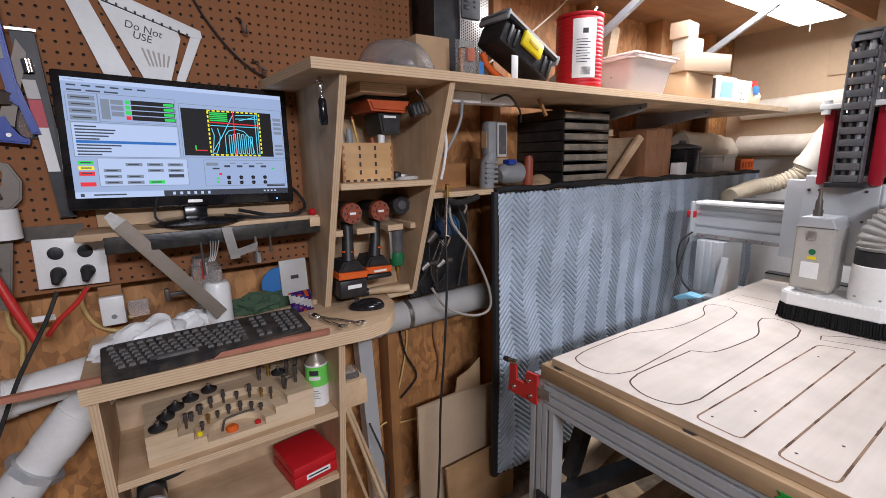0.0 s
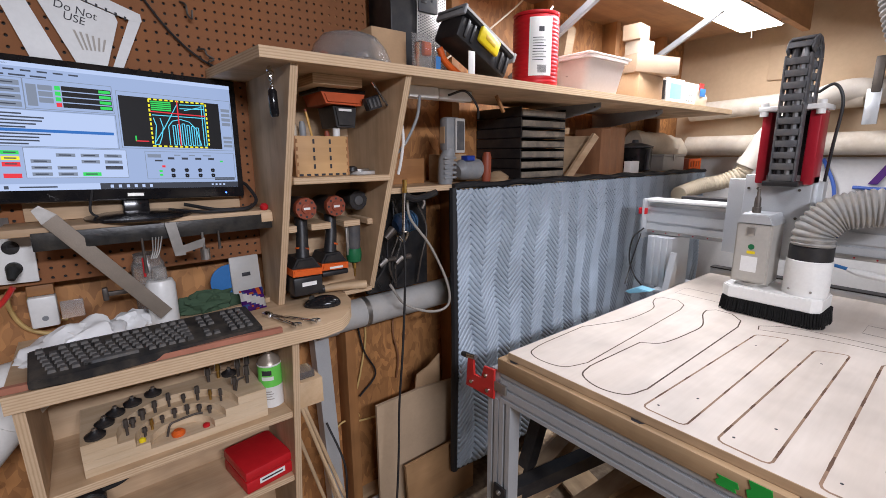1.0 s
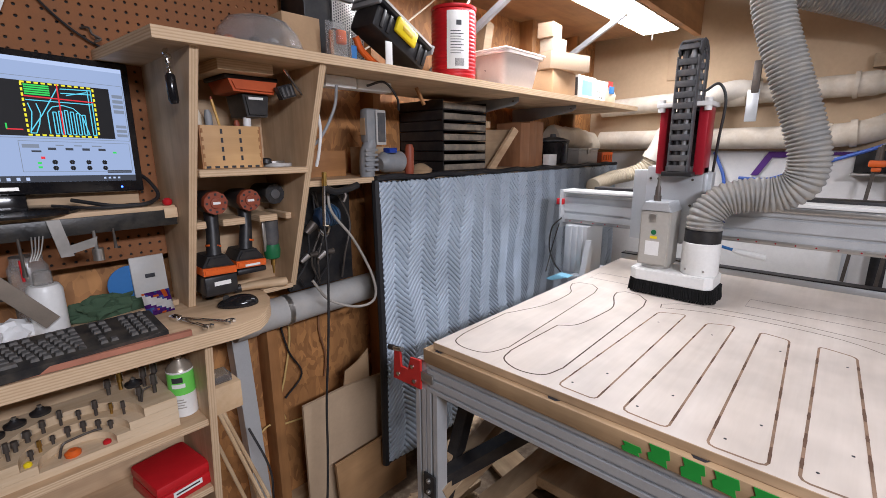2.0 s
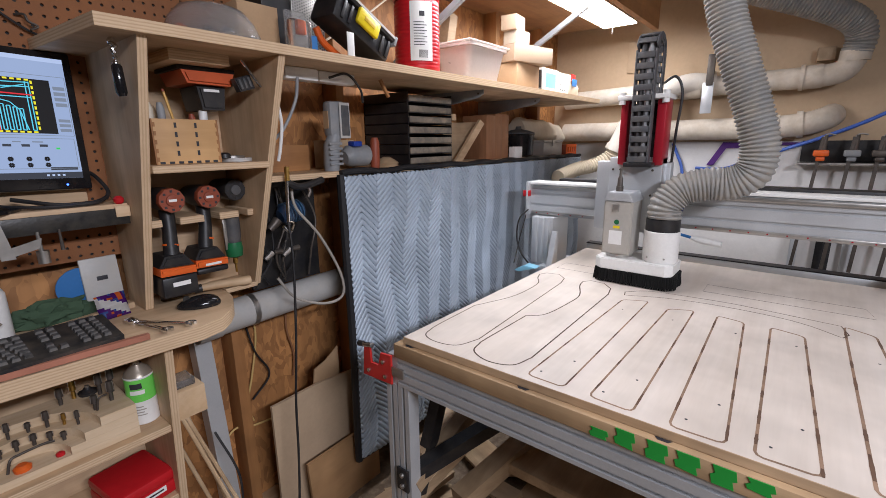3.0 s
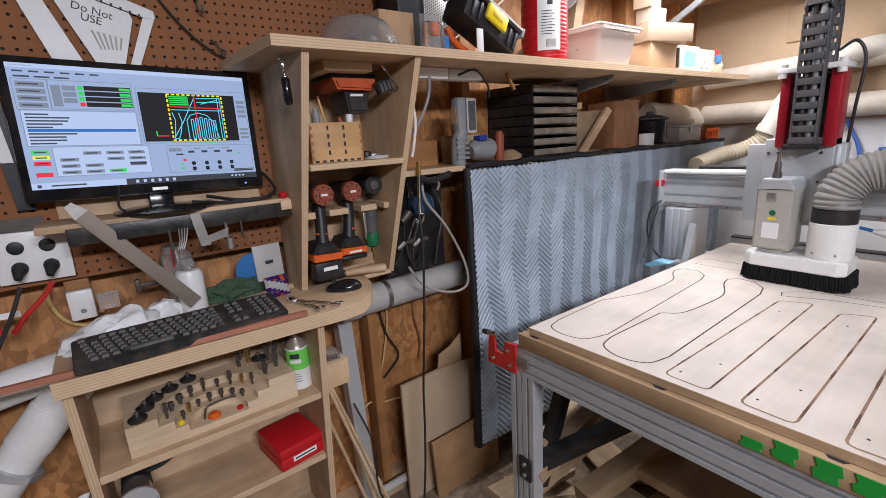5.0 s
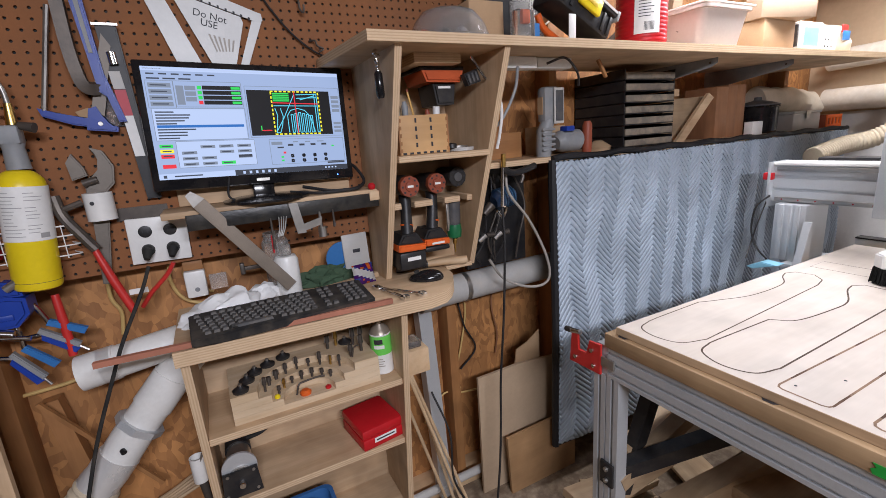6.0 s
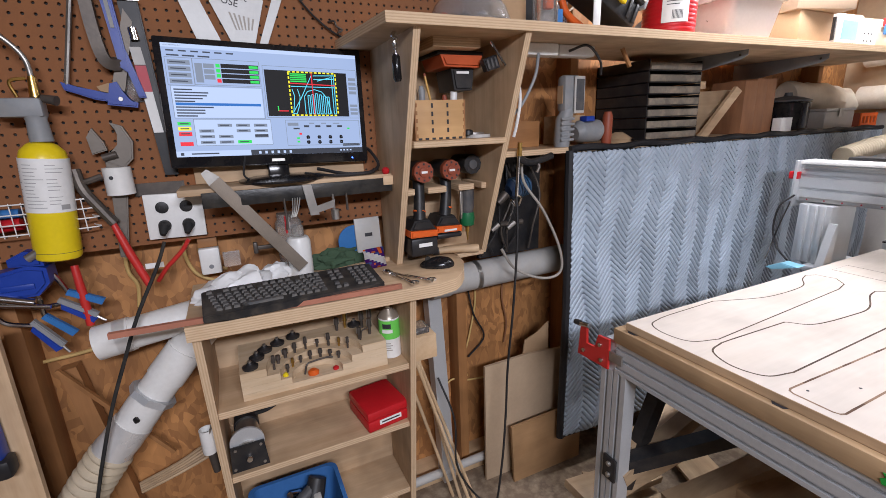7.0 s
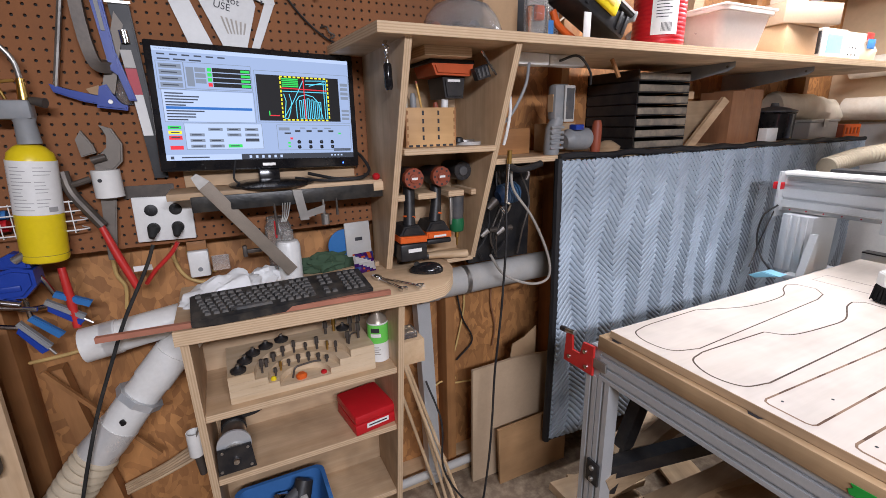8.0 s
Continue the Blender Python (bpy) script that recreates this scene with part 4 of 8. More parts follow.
for dx, dy, mt in ((0.02, 0.01, DSTEEL), (-0.04, 0.03, ORANGE), (0.05, -0.03, STEEL)):
    part("small_part", L((0.34 + dx, 0.36 + dy, UP + 0.010), [(0, 0.016), (0.012, 0.014), (0.02, 0.006)], 10), mt, dome)
single("cardboard_box", B(0.452, 0.575, 0.385, 0.56, UP, UP + 0.128, bev=0.002), CARD, 0.48, 0.5, UP, "plain brown cardboard box on the shelf", "box")
pc = thing("computer_case", 0.60, 0.55, UP, "black computer case with a perforated metal side", "computer case")
part("case_body", B(0.60, 0.83, 0.508, 0.655, UP, UP + 0.42, bev=0.004), BLACKP, pc)
part("mesh_front", B(0.700, 0.828, 0.498, 0.5075, UP + 0.005, UP + 0.41, bev=0.002), STEEL, pc, "perforated steel front")
me_h = bmesh.new()
for i in range(14):
    for j in range(44):
        if j < 24 or i > 9:
            lathe(me_h, (0.706 + i * 0.0088, 0.4978, UP + 0.015 + j * 0.009 + (i % 2) * 0.0045), [(0, 0.0029), (0.0003, 0.0029)], 6, (0, -1, 0))
part("perforation", me_h, INK, pc)
drv = part("drive_panel", B(0.702, 0.785, 0.490, 0.4975, UP + 0.235, UP + 0.41, bev=0.003), DGREY, pc)
for k in range(3):
    part("button", L((0.758, 0.490, UP + 0.275 + k * 0.016), [(0, 0.005), (0.002, 0.004)], 10, (0, -1, 0)), INK, drv)
    part("drive_slot", B(0.710, 0.735, 0.488, 0.4898, UP + 0.262 + k * 0.024, UP + 0.276 + k * 0.024, bev=0.001), BLACKP, drv)
pk = thing("blister_pack", 0.59, 0.30, UP, "clear blister pack with an orange cap standing on the shelf", "package")
part("blister", B(0.552, 0.618, 0.285, 0.315, UP, UP + 0.085, bev=0.008), CLEARP, pk)
part("orange_cap", B(0.574, 0.602, 0.288, 0.31, UP + 0.045, UP + 0.084, bev=0.005), ORANGE, pk)
part("backing_card", B(0.550, 0.620, 0.316, 0.319, UP, UP + 0.11), FROST, pk)
part("blue_corner", B(0.618, 0.645, 0.300, 0.304, UP, UP + 0.05), LBLUE, pk)
tb = thing("tool_box", 0.83, 0.34, UP, "black plastic tool box with a yellow latch tipped on its corner", "tool box")
tb.matrix_basis = pose(0.835, 0.35, 1.860, 0, 25, 4)
tray = part("tray", B(-0.135, 0.125, -0.058, 0.055, -0.055, 0.020, bev=0.012), BLACKP, tb, local=True)
for x in (-0.105, -0.075, 0.075, 0.105):
    part("rib", B(x - 0.006, x + 0.006, -0.064, -0.0575, -0.045, 0.014, bev=0.002), BLACKP, tray, local=True)
lid = part("lid", B(-0.145, 0.135, -0.066, 0.06, 0.022, 0.042, bev=0.007), BLACKP, tb, local=True)
part("lid_rim", B(-0.140, 0.130, -0.068, -0.0662, 0.033, 0.041), GREYPIPE, lid, "worn grey rim", local=True)
part("lid_pad", B(-0.10, 0.09, -0.04, 0.04, 0.0425, 0.050, bev=0.003), DGREY, lid, local=True)
part("latch", B(-0.055, 0.045, -0.074, -0.0585, -0.022, 0.030, bev=0.006), YELLOW, tb, "bright yellow latch", local=True)
# Shade of the latch recess, painted as a darker yellow slab.
part("latch_recess", B(-0.03, 0.02, -0.0755, -0.0742, -0.004, 0.012, bev=0.001), surface("latch_shade", (0.55, 0.36, 0.01), 0.4), tb, local=True)
for x in (-0.139, 0.129):
    part("corner_guard", B(x - 0.006, x + 0.006, -0.070, 0.063, 0.012, 0.046, bev=0.004), GREYP, tb, local=True)
sc = thing("orange_tool", 0.72, 0.38, UP, "orange-handled hand tool propping up the tool box", "hand tool")
part("handle", sweep(bmesh.new(), curve_pts([(0.695, 0.37, UP + 0.095), (0.72, 0.37, UP + 0.055), (0.785, 0.365, UP + 0.014)]), 0.011, 10), ORANGE, sc)
part("handle", sweep(bmesh.new(), curve_pts([(0.70, 0.40, UP + 0.012), (0.76, 0.39, UP + 0.012), (0.85, 0.38, UP + 0.012)]), 0.010, 10), DORANGE, sc)
single("white_card", B(0.735, 0.762, 0.27, 0.274, UP, UP + 0.075, bev=0.001), PAPER, 0.75, 0.27, UP, "small white card standing on the shelf", "card")

can = thing("red_canister", 1.14, 0.345, UP, "red ribbed plastic canister with a white printed label", "canister")
cp = [(0, 0.080), (0.004, 0.083)]
for k in range(17):
    h = 0.01 + k * 0.0135
    cp += [(h, 0.084), (h + 0.003, 0.0855), (h + 0.009, 0.0855), (h + 0.012, 0.084)]
part("can_body", L((1.14, 0.345, UP), cp + [(0.244, 0.084), (0.248, 0.080)], 36), RED, can)
part("can_lid", L((1.14, 0.345, UP + 0.2485), [(0, 0.084), (0.004, 0.0865), (0.010, 0.0865), (0.012, 0.080), (0.008, 0.078)], 36), RED, can)


def curved_label(cx, cy, z0, z1, r, a0, a1, n=12):
    bm = bmesh.new()
    rows = [[bm.verts.new((cx + r * math.cos(radians(a0 + (a1 - a0) * k / n)), cy + r * math.sin(radians(a0 + (a1 - a0) * k / n)), z)) for k in range(n + 1)] for z in (z0, z1)]
    for k in range(n):
        bm.faces.new((rows[0][k], rows[0][k + 1], rows[1][k + 1], rows[1][k]))
    return bm


lab = part("can_label", curved_label(1.14, 0.345, UP + 0.035, UP + 0.235, 0.0865, 205, 262), PAPER, can, "white printed label")
part("label_mark", curved_label(1.14, 0.345, UP + 0.185, UP + 0.202, 0.0869, 228, 241, 3), INK, lab)
for k in range(9):
    part("text_line", curved_label(1.14, 0.345, UP + 0.088 + k * 0.0095, UP + 0.0905 + k * 0.0095, 0.0869, 214, 240 + (k * 7) % 14, 8), INK, lab)
for k in range(9):
    part("bar_code", curved_label(1.14, 0.345, UP + 0.045, UP + 0.072, 0.0869, 226 + k * 2.6, 227.2 + k * 2.6, 1), INK, lab)
part("brush_handle", sweep(bmesh.new(), curve_pts([(1.17, 0.335, UP + 0.245), (1.19, 0.33, UP + 0.275), (1.21, 0.325, UP + 0.30)]), [0.005] * 10 + [0.004] * 11, 8), WHITEP, can)
tub = thing("clear_tub", 1.49, 0.345, UP, "milky plastic storage tub with small hardware inside", "storage tub")


def tub_shell(x0, x1, y0, y1, z0, z1, flare, t):
    bm = bmesh.new()
    def loop(f, z):
        c, out = 0.03, []
        for sx, sy, a0 in ((1, 1, 0), (0, 1, 90), (0, 0, 180), (1, 0, 270)):
            px, py = (x1 + f - c if sx else x0 - f + c), (y1 + f - c if sy else y0 - f + c)
            out += [bm.verts.new((px + c * math.cos(radians(a0 + k * 22.5)), py + c * math.sin(radians(a0 + k * 22.5)), z)) for k in range(5)]
        return out
    ls = [loop(0, z0), loop(flare, z1 - 0.012), loop(flare + 0.010, z1 - 0.012), loop(flare + 0.010, z1), loop(flare - t, z1), loop(-t, z0 + t)]
    for a, b in zip(ls, ls[1:]):
        for k in range(len(a)):
            bm.faces.new((a[k], a[(k + 1) % len(a)], b[(k + 1) % len(a)], b[k]))
    bm.faces.new(ls[0][::-1]), bm.faces.new(ls[-1])
    return bm


part("tub_shell", tub_shell(1.37, 1.61, 0.27, 0.42, UP, UP + 0.138, 0.022, 0.003), MILKY, tub)
part("tub_lid", B(1.336, 1.644, 0.236, 0.454, UP + 0.1385, UP + 0.148, bev=0.004), MILKY, tub)
random.seed(3)
for k in range(10):
    x, y = random.uniform(1.40, 1.58), random.uniform(0.29, 0.39)
    part("loose_part", L((x, y, UP + 0.004), [(0, 0.02), (0.02 + 0.03 * random.random(), 0.018), (0.055, 0.008)], 8), [PAPER, SKYB, DSTEEL, CARD][k % 4], tub)


def carton(name, x0, x1, y0, y1, z0, z1, mat, label, rz=0.0):
    c = thing(name, (x0 + x1) / 2, (y0 + y1) / 2, z0, label, "box", "boxes on the shelf", rz=rz)
    hx, hy, h = (x1 - x0) / 2, (y1 - y0) / 2, z1 - z0
    part("carton", B(-hx, hx, -hy, hy, 0, h, bev=0.002), mat, c, local=True)
    part("flap", B(-hx + 0.001, hx - 0.001, -hy + 0.001, -0.002, h + 0.0004, h + 0.0025), mat, c, local=True)
    part("flap", B(-hx + 0.001, hx - 0.001, 0.001, hy - 0.001, h + 0.0004, h + 0.0025), mat, c, local=True)
    return c


PALEBOX = surface("pale_card", (0.38, 0.265, 0.175), 0.7, var=0.1)
carton("cardboard_box", 1.79, 2.02, 0.28, 0.42, UP, UP + 0.115, CARD, "tan cardboard box under a wooden box", 0)
carton("wooden_box", 1.78, 2.06, 0.245, 0.42, UP + 0.118, UP + 0.195, PALEBOX, "pale wooden box stacked on a carton", -14)
carton("small_box", 1.81, 1.92, 0.29, 0.37, UP + 0.198, UP + 0.262, surface("buff_card", (0.46, 0.38, 0.29), 0.7), "small white box on the stack", -5)
carton("small_box", 1.79, 1.90, 0.30, 0.38, UP + 0.265, UP + 0.33, PALEBOX, "small pale cardboard box on the stack", 6)
single("leaning_board", sweep(bmesh.new(), [(1.60, 0.60, UP + 0.01), (1.70, 0.62, UP + 0.36)], 0.04, 4), SCRAP, 1.6, 0.6, UP, "offcut board leaning behind the boxes", "board")
wp = thing("white_package", 2.2, 0.33, UP, "white package with pale blue print", "package")
part("pack", B(2.08, 2.28, 0.29, 0.37, UP, UP + 0.125, bev=0.006), WHITEP, wp)
part("blue_panel", B(2.12, 2.24, 0.2885, 0.29, UP + 0.025, UP + 0.10), SKYB, wp)
part("hole_strip", B(2.072, 2.0795, 0.295, 0.36, UP + 0.02, UP + 0.11), DGREY, wp)
wp = thing("white_package", 2.42, 0.33, UP, "small white carton with dotted vents", "package")
part("pack", B(2.33, 2.46, 0.31, 0.38, UP, UP + 0.10, bev=0.004), PAPER, wp)
for k in range(6):
    part("vent", L((2.35 + (k % 3) * 0.03, 0.309, UP + 0.03 + (k // 3) * 0.03), [(0, 0.005), (0.001, 0.005)], 8, (0, -1, 0)), INK, wp)
bag = thing("paper_bag", 2.62, 0.42, UP, "crumpled tan bag with a red and blue label", "bag")
bm = L((2.60, 0.43, UP), [(0, 0.09), (0.02, 0.11), (0.06, 0.115), (0.10, 0.10), (0.14, 0.07), (0.155, 0.03)], 20)
for v in bm.verts:
    v.co += Vector((noise.noise(v.co * 22), noise.noise(v.co * 22 + Vector((5, 0, 0))), noise.noise(v.co * 22 + Vector((0, 5, 0))))) * 0.014
part("bag_body", bm, CREAM, bag)
part("label_red", B(2.52, 2.58, 0.318, 0.322, UP + 0.10, UP + 0.135, bev=0.001), REDT, bag)
part("label_blue", B(2.53, 2.60, 0.316, 0.3178, UP + 0.065, UP + 0.108, bev=0.001), LBLUE, bag)
cord = thing("extension_cable", 0.95, 0.6, 1.95, "pale electrical cable running up behind the canister", "cable")
part("strand", wire([(0.86, 0.60, UP + 0.09), (0.98, 0.62, UP + 0.16), (1.12, 0.63, UP + 0.24), (1.35, 0.64, 2.15), (1.42, 0.63, 2.22)], 0.004), CREAM, cord)

# things on the lower shelf (its top is at 1.392)
LO = 1.3925
bins = thing("tray_stack", 1.34, 0.57, LO, "stack of dusty black plastic letter trays", "tray stack")
for k in range(7):
    z = LO + 0.003 + k * 0.0435
    bm = B(1.20, 1.50, 0.46, 0.735, z, z + 0.004, bev=0.001)
    box(bm, 1.20, 1.204, 0.46, 0.735, z, z + 0.041)
    box(bm, 1.496, 1.50, 0.46, 0.735, z, z + 0.041)
    box(bm, 1.20, 1.50, 0.731, 0.735, z, z + 0.041)
    tray = part("tray", bm, BLACKP, bins)
    part("tray_front", B(1.206, 1.494, 0.455, 0.463, z + 0.004, z + 0.030, bev=0.003), surface("dusty_black", (0.17, 0.145, 0.115), 0.6, var=0.35, dust=0.45) if k == 0 else bpy.data.materials["dusty_black"], tray)
meter = thing("test_meter", 0.81, 0.47, LO, "grey hand-held power tool standing upright on the shelf", "hand tool")
part("grip", sweep(bmesh.new(), [(0.80, 0.475, LO), (0.80, 0.475, LO + 0.02), (0.805, 0.475, LO + 0.09), (0.82, 0.47, LO + 0.13)], [0.027, 0.029, 0.029, 0.023], 14), GREYP, meter)
part("head", B(0.79, 0.868, 0.452, 0.50, LO + 0.12, LO + 0.245, bev=0.014), GREYP, meter)
part("face_ring", B(0.826, 0.872, 0.443, 0.4495, LO + 0.115, LO + 0.24, bev=0.008), GREYPIPE, meter)
part("face", B(0.832, 0.866, 0.4405, 0.4428, LO + 0.125, LO + 0.23, bev=0.001), DGREY, meter)
part("side_panel", B(0.7875, 0.7895, 0.462, 0.49, LO + 0.15, LO + 0.21), CARD, meter)
for k in range(5):
    part("grip_rib", B(0.774, 0.832, 0.444, 0.450, LO + 0.02 + k * 0.018, LO + 0.03 + k * 0.018, bev=0.003), GREYP, meter)
saw = thing("jig_saw", 0.96, 0.50, LO, "small sander with grey body and red-brown handle", "power tool")
part("motor", sweep(bmesh.new(), [(0.88, 0.50, LO + 0.045), (0.90, 0.50, LO + 0.05), (0.985, 0.50, LO + 0.05), (1.0, 0.50, LO + 0.045)], [0.025, 0.04, 0.042, 0.03], 16), GREYP, saw)
part("blue_switch", B(0.90, 0.94, 0.46, 0.50, LO + 0.085, LO + 0.105, bev=0.004), BLUE, saw)
part("handle", sweep(bmesh.new(), [(1.01, 0.47, LO), (1.01, 0.47, LO + 0.015), (1.012, 0.47, LO + 0.10), (1.012, 0.47, LO + 0.118)], [0.017, 0.019, 0.019, 0.013], 14), DORANGE, saw)
single("wood_offcut", B(0.62, 0.78, 0.58, 0.63, LO, LO + 0.095, bev=0.002), STUD["x"], 0.7, 0.6, LO, "brown wooden offcut lying on the shelf", "offcut")
single("wood_offcut", B(0.86, 1.0, 0.58, 0.66, LO, LO + 0.11, bev=0.002), SCRAP, 0.93, 0.62, LO, "dusty tan wooden block at the back of the shelf", "offcut")
rock = L((1.10, 0.50, LO), [(0, 0.045), (0.015, 0.05), (0.03, 0.035), (0.04, 0.012)], 12)
for v in rock.verts:
    v.co.x += noise.noise(v.co * 30) * 0.02
single("dusty_lump", rock, SCRAP, 1.1, 0.5, LO, "dusty brown lump of scrap on the shelf", "scrap")
for x0, x1, h, y in ((1.86, 1.95, 0.235, 0.50), (1.955, 2.03, 0.245, 0.505), (2.035, 2.11, 0.245, 0.51)):
    single("red_board", B(x0, x1, y, 0.66, LO, LO + h, bev=0.002), REDWOOD, x0, 0.55, LO, "reddish hardwood offcut standing on end", "board", "hardwood boards on the shelf")
jig = thing("triangle_jig", 1.68, 0.52, LO, "plywood triangle jigs leaning against boards", "jig")
part("triangle", P_([(1.56, LO), (1.63, LO), (1.86, LO + 0.20), (1.56, LO + 0.19)], "y", 0.56, 0.572), SCRAP, jig)
part("triangle", P_([(1.58, LO), (1.64, LO), (1.84, LO + 0.19), (1.80, LO + 0.21)], "y", 0.50, 0.515), PLY["x"], jig)
part("corner_block", B(1.555, 1.59, 0.50, 0.53, LO + 0.20, LO + 0.23, bev=0.002), PINE["x"], jig)
single("backing_board", B(1.55, 1.85, 0.70, 0.735, LO, LO + 0.29, bev=0.002), STUD["x"], 1.7, 0.72, LO, "orange-brown board across the wall studs", "board")
pot = thing("black_pot", 2.33, 0.57, LO, "black enamel pot with a lid", "pot")
part("pot_body", L((2.33, 0.57, LO), [(0, 0.085), (0.01, 0.095), (0.13, 0.098), (0.135, 0.102), (0.14, 0.10)], 28), BLACKG, pot)
part("pot_lid", L((2.33, 0.57, LO + 0.141), [(0, 0.104), (0.006, 0.102), (0.02, 0.06), (0.028, 0.02), (0.045, 0.016)], 28), DGREY, pot)
single("white_block", B(2.10, 2.19, 0.46, 0.50, LO, LO + 0.065, bev=0.002), PAPER, 2.15, 0.48, LO, "small white block on the shelf edge", "block")
gb = thing("metal_box", 2.62, 0.53, LO, "grey metal box with a handle", "metal box")
part("box_body", B(2.49, 2.77, 0.47, 0.60, LO, LO + 0.085, bev=0.005), GREYPIPE, gb)
part("box_lid", B(2.485, 2.775, 0.465, 0.605, LO + 0.086, LO + 0.10, bev=0.004), GREYPIPE, gb)
part("clasp", B(2.60, 2.64, 0.46, 0.4645, LO + 0.06, LO + 0.10, bev=0.001), STEEL, gb)
oc = thing("orange_clip_box", 2.88, 0.48, LO, "orange plastic clip box with square holes", "plastic box")
bm = B(2.80, 2.97, 0.45, 0.455, LO, LO + 0.018)
box(bm, 2.80, 2.97, 0.45, 0.455, LO + 0.052, LO + 0.07)
for k in range(5):
    box(bm, 2.80 + k * 0.0385, 2.815 + k * 0.0385, 0.45, 0.455, LO + 0.016, LO + 0.054)
part("grille", bm, ORANGE, oc)
part("clip_body", B(2.80, 2.97, 0.456, 0.52, LO, LO + 0.07, bev=0.003), DORANGE, oc)
rb = thing("rolled_bag", 2.75, 0.62, LO + 0.10, "tan sack bundled behind the metal box", "sack")
bm = sweep(bmesh.new(), curve_pts([(2.45, 0.66, LO + 0.17), (2.65, 0.65, LO + 0.165), (2.85, 0.65, LO + 0.15), (3.05, 0.66, LO + 0.13)], 8), 0.075, 18)
for v in bm.verts:
    v.co += Vector((0, noise.noise(v.co * 14), noise.noise(v.co * 14 + Vector((3, 0, 0))))) * 0.018
part("sack_cloth", bm, CREAM, rb)
# power strip fixed under the upper shelf
ps = thing("power_strip", 0.72, 0.42, 1.68, "white power strip fixed under the long shelf", "power strip")
part("strip_body", B(0.58, 0.70, 0.38, 0.43, 1.685, 1.7215, bev=0.005), WHITEP, ps)
part("strip_body", B(0.71, 0.86, 0.39, 0.44, 1.687, 1.7215, bev=0.005), WHITEP, ps)
part("plug_wire", wire([(0.74, 0.38, 1.70), (0.80, 0.36, 1.715), (0.86, 0.365, 1.67), (0.88, 0.38, 1.63)], 0.004), BLACKP, ps)
part("plug_wire", wire([(0.62, 0.38, 1.69), (0.60, 0.37, 1.62), (0.56, 0.38, 1.54), (0.53, 0.40, 1.50)], 0.005), GREYP, ps)
part("white_tube", wire([(0.53, 0.36, 1.62), (0.545, 0.37, 1.55), (0.54, 0.38, 1.48), (0.535, 0.39, 1.44)], 0.005), WHITEP, ps)
single("wood_stick", sweep(bmesh.new(), [(0.97, 0.38, 1.715), (1.0, 0.37, 1.655)], 0.007, 4), STUD["z"], 0.98, 0.38, 1.66, "short brown stick poking out below the shelf", "stick")

# tools and leads hanging between the hutch and the blanket
GRINDER, VENT = surface("dark_blue_plastic", (0.012, 0.04, 0.10), 0.4, dust=0.15), surface("dull_blue_plastic", (0.03, 0.10, 0.19), 0.45, dust=0.2)
mg = thing("die_grinder", 0.66, 0.52, 1.15, "blue die grinder hung from a chrome hook", "power tool")
part("grinder_body", sweep(bmesh.new(), [(0.60, 0.52, 1.245), (0.615, 0.52, 1.25), (0.66, 0.52, 1.26), (0.685, 0.52, 1.26)], [0.022, 0.036, 0.038, 0.028], 16), GRINDER, mg)
for k in range(6):
    part("vent_ring", C((0.615 + k * 0.011, 0.52, 1.2515 + k * 0.0018), (0.619 + k * 0.011, 0.52, 1.2522 + k * 0.0018), 0.0395, None, 16), VENT, mg)
part("grinder_neck", C((0.59, 0.52, 1.235), (0.555, 0.52, 1.205), 0.018, 0.012), DSTEEL, mg)
part("hook", C((0.575, 0.42, 1.375), (0.575, 0.43, 1.24), 0.006), CHROME, mg)
part("hook_clip", wire([(0.575, 0.43, 1.24), (0.60, 0.44, 1.23), (0.59, 0.45, 1.20), (0.56, 0.44, 1.225)], 0.005), CHROME, mg)
part("brass_fitting", C((0.575, 0.415, 1.376), (0.575, 0.412, 1.42), 0.008), BRASS, mg)
hl = thing("hanging_lead", 0.56, 0.42, 0.1, "black lead hanging from the shelf to the floor", "cable")
part("lead", wire([(0.585, 0.435, 1.365), (0.575, 0.43, 1.25), (0.572, 0.42, 1.10), (0.55, 0.41, 0.85), (0.525, 0.41, 0.60), (0.51, 0.40, 0.42), (0.48, 0.38, 0.22), (0.43, 0.36, 0.04), (0.36, 0.38, 0.01)], 0.0044), BLACKP, hl)
hl = thing("hanging_lead", 0.38, 0.45, 0.05, "thin black lead trailing to the floor behind the sticks", "cable")
part("lead", wire([(0.30, 0.55, 0.55), (0.33, 0.48, 0.40), (0.32, 0.45, 0.22), (0.38, 0.42, 0.08), (0.46, 0.38, 0.01)], 0.004), BLACKP, hl)
wl = thing("white_lead", 0.74, 0.45, 0.92, "grey-white lead looping down by the blanket", "cable")
part("lead", wire([(0.615, 0.46, 1.36), (0.62, 0.45, 1.28), (0.70, 0.44, 1.17), (0.77, 0.43, 1.02), (0.775, 0.43, 0.93), (0.70, 0.44, 0.915), (0.60, 0.47, 0.96), (0.55, 0.49, 1.04)], 0.005), WIREG, wl)
jk = thing("tool_tangle", 0.60, 0.58, 1.08, "tangle of dark leads and small tools hung on the wall", "tool tangle")
random.seed(11)
for k in range(9):
    x = random.uniform(0.53, 0.72)
    part("tangle_lead", wire([(x, 0.56, 1.34), (x + random.uniform(-0.05, 0.05), 0.55, 1.22), (x + random.uniform(-0.06, 0.06), 0.55, 1.10), (x + random.uniform(-0.05, 0.05), 0.57, 1.0)], 0.004), [BLACKP, DSTEEL, RUBBER][k % 3], jk)
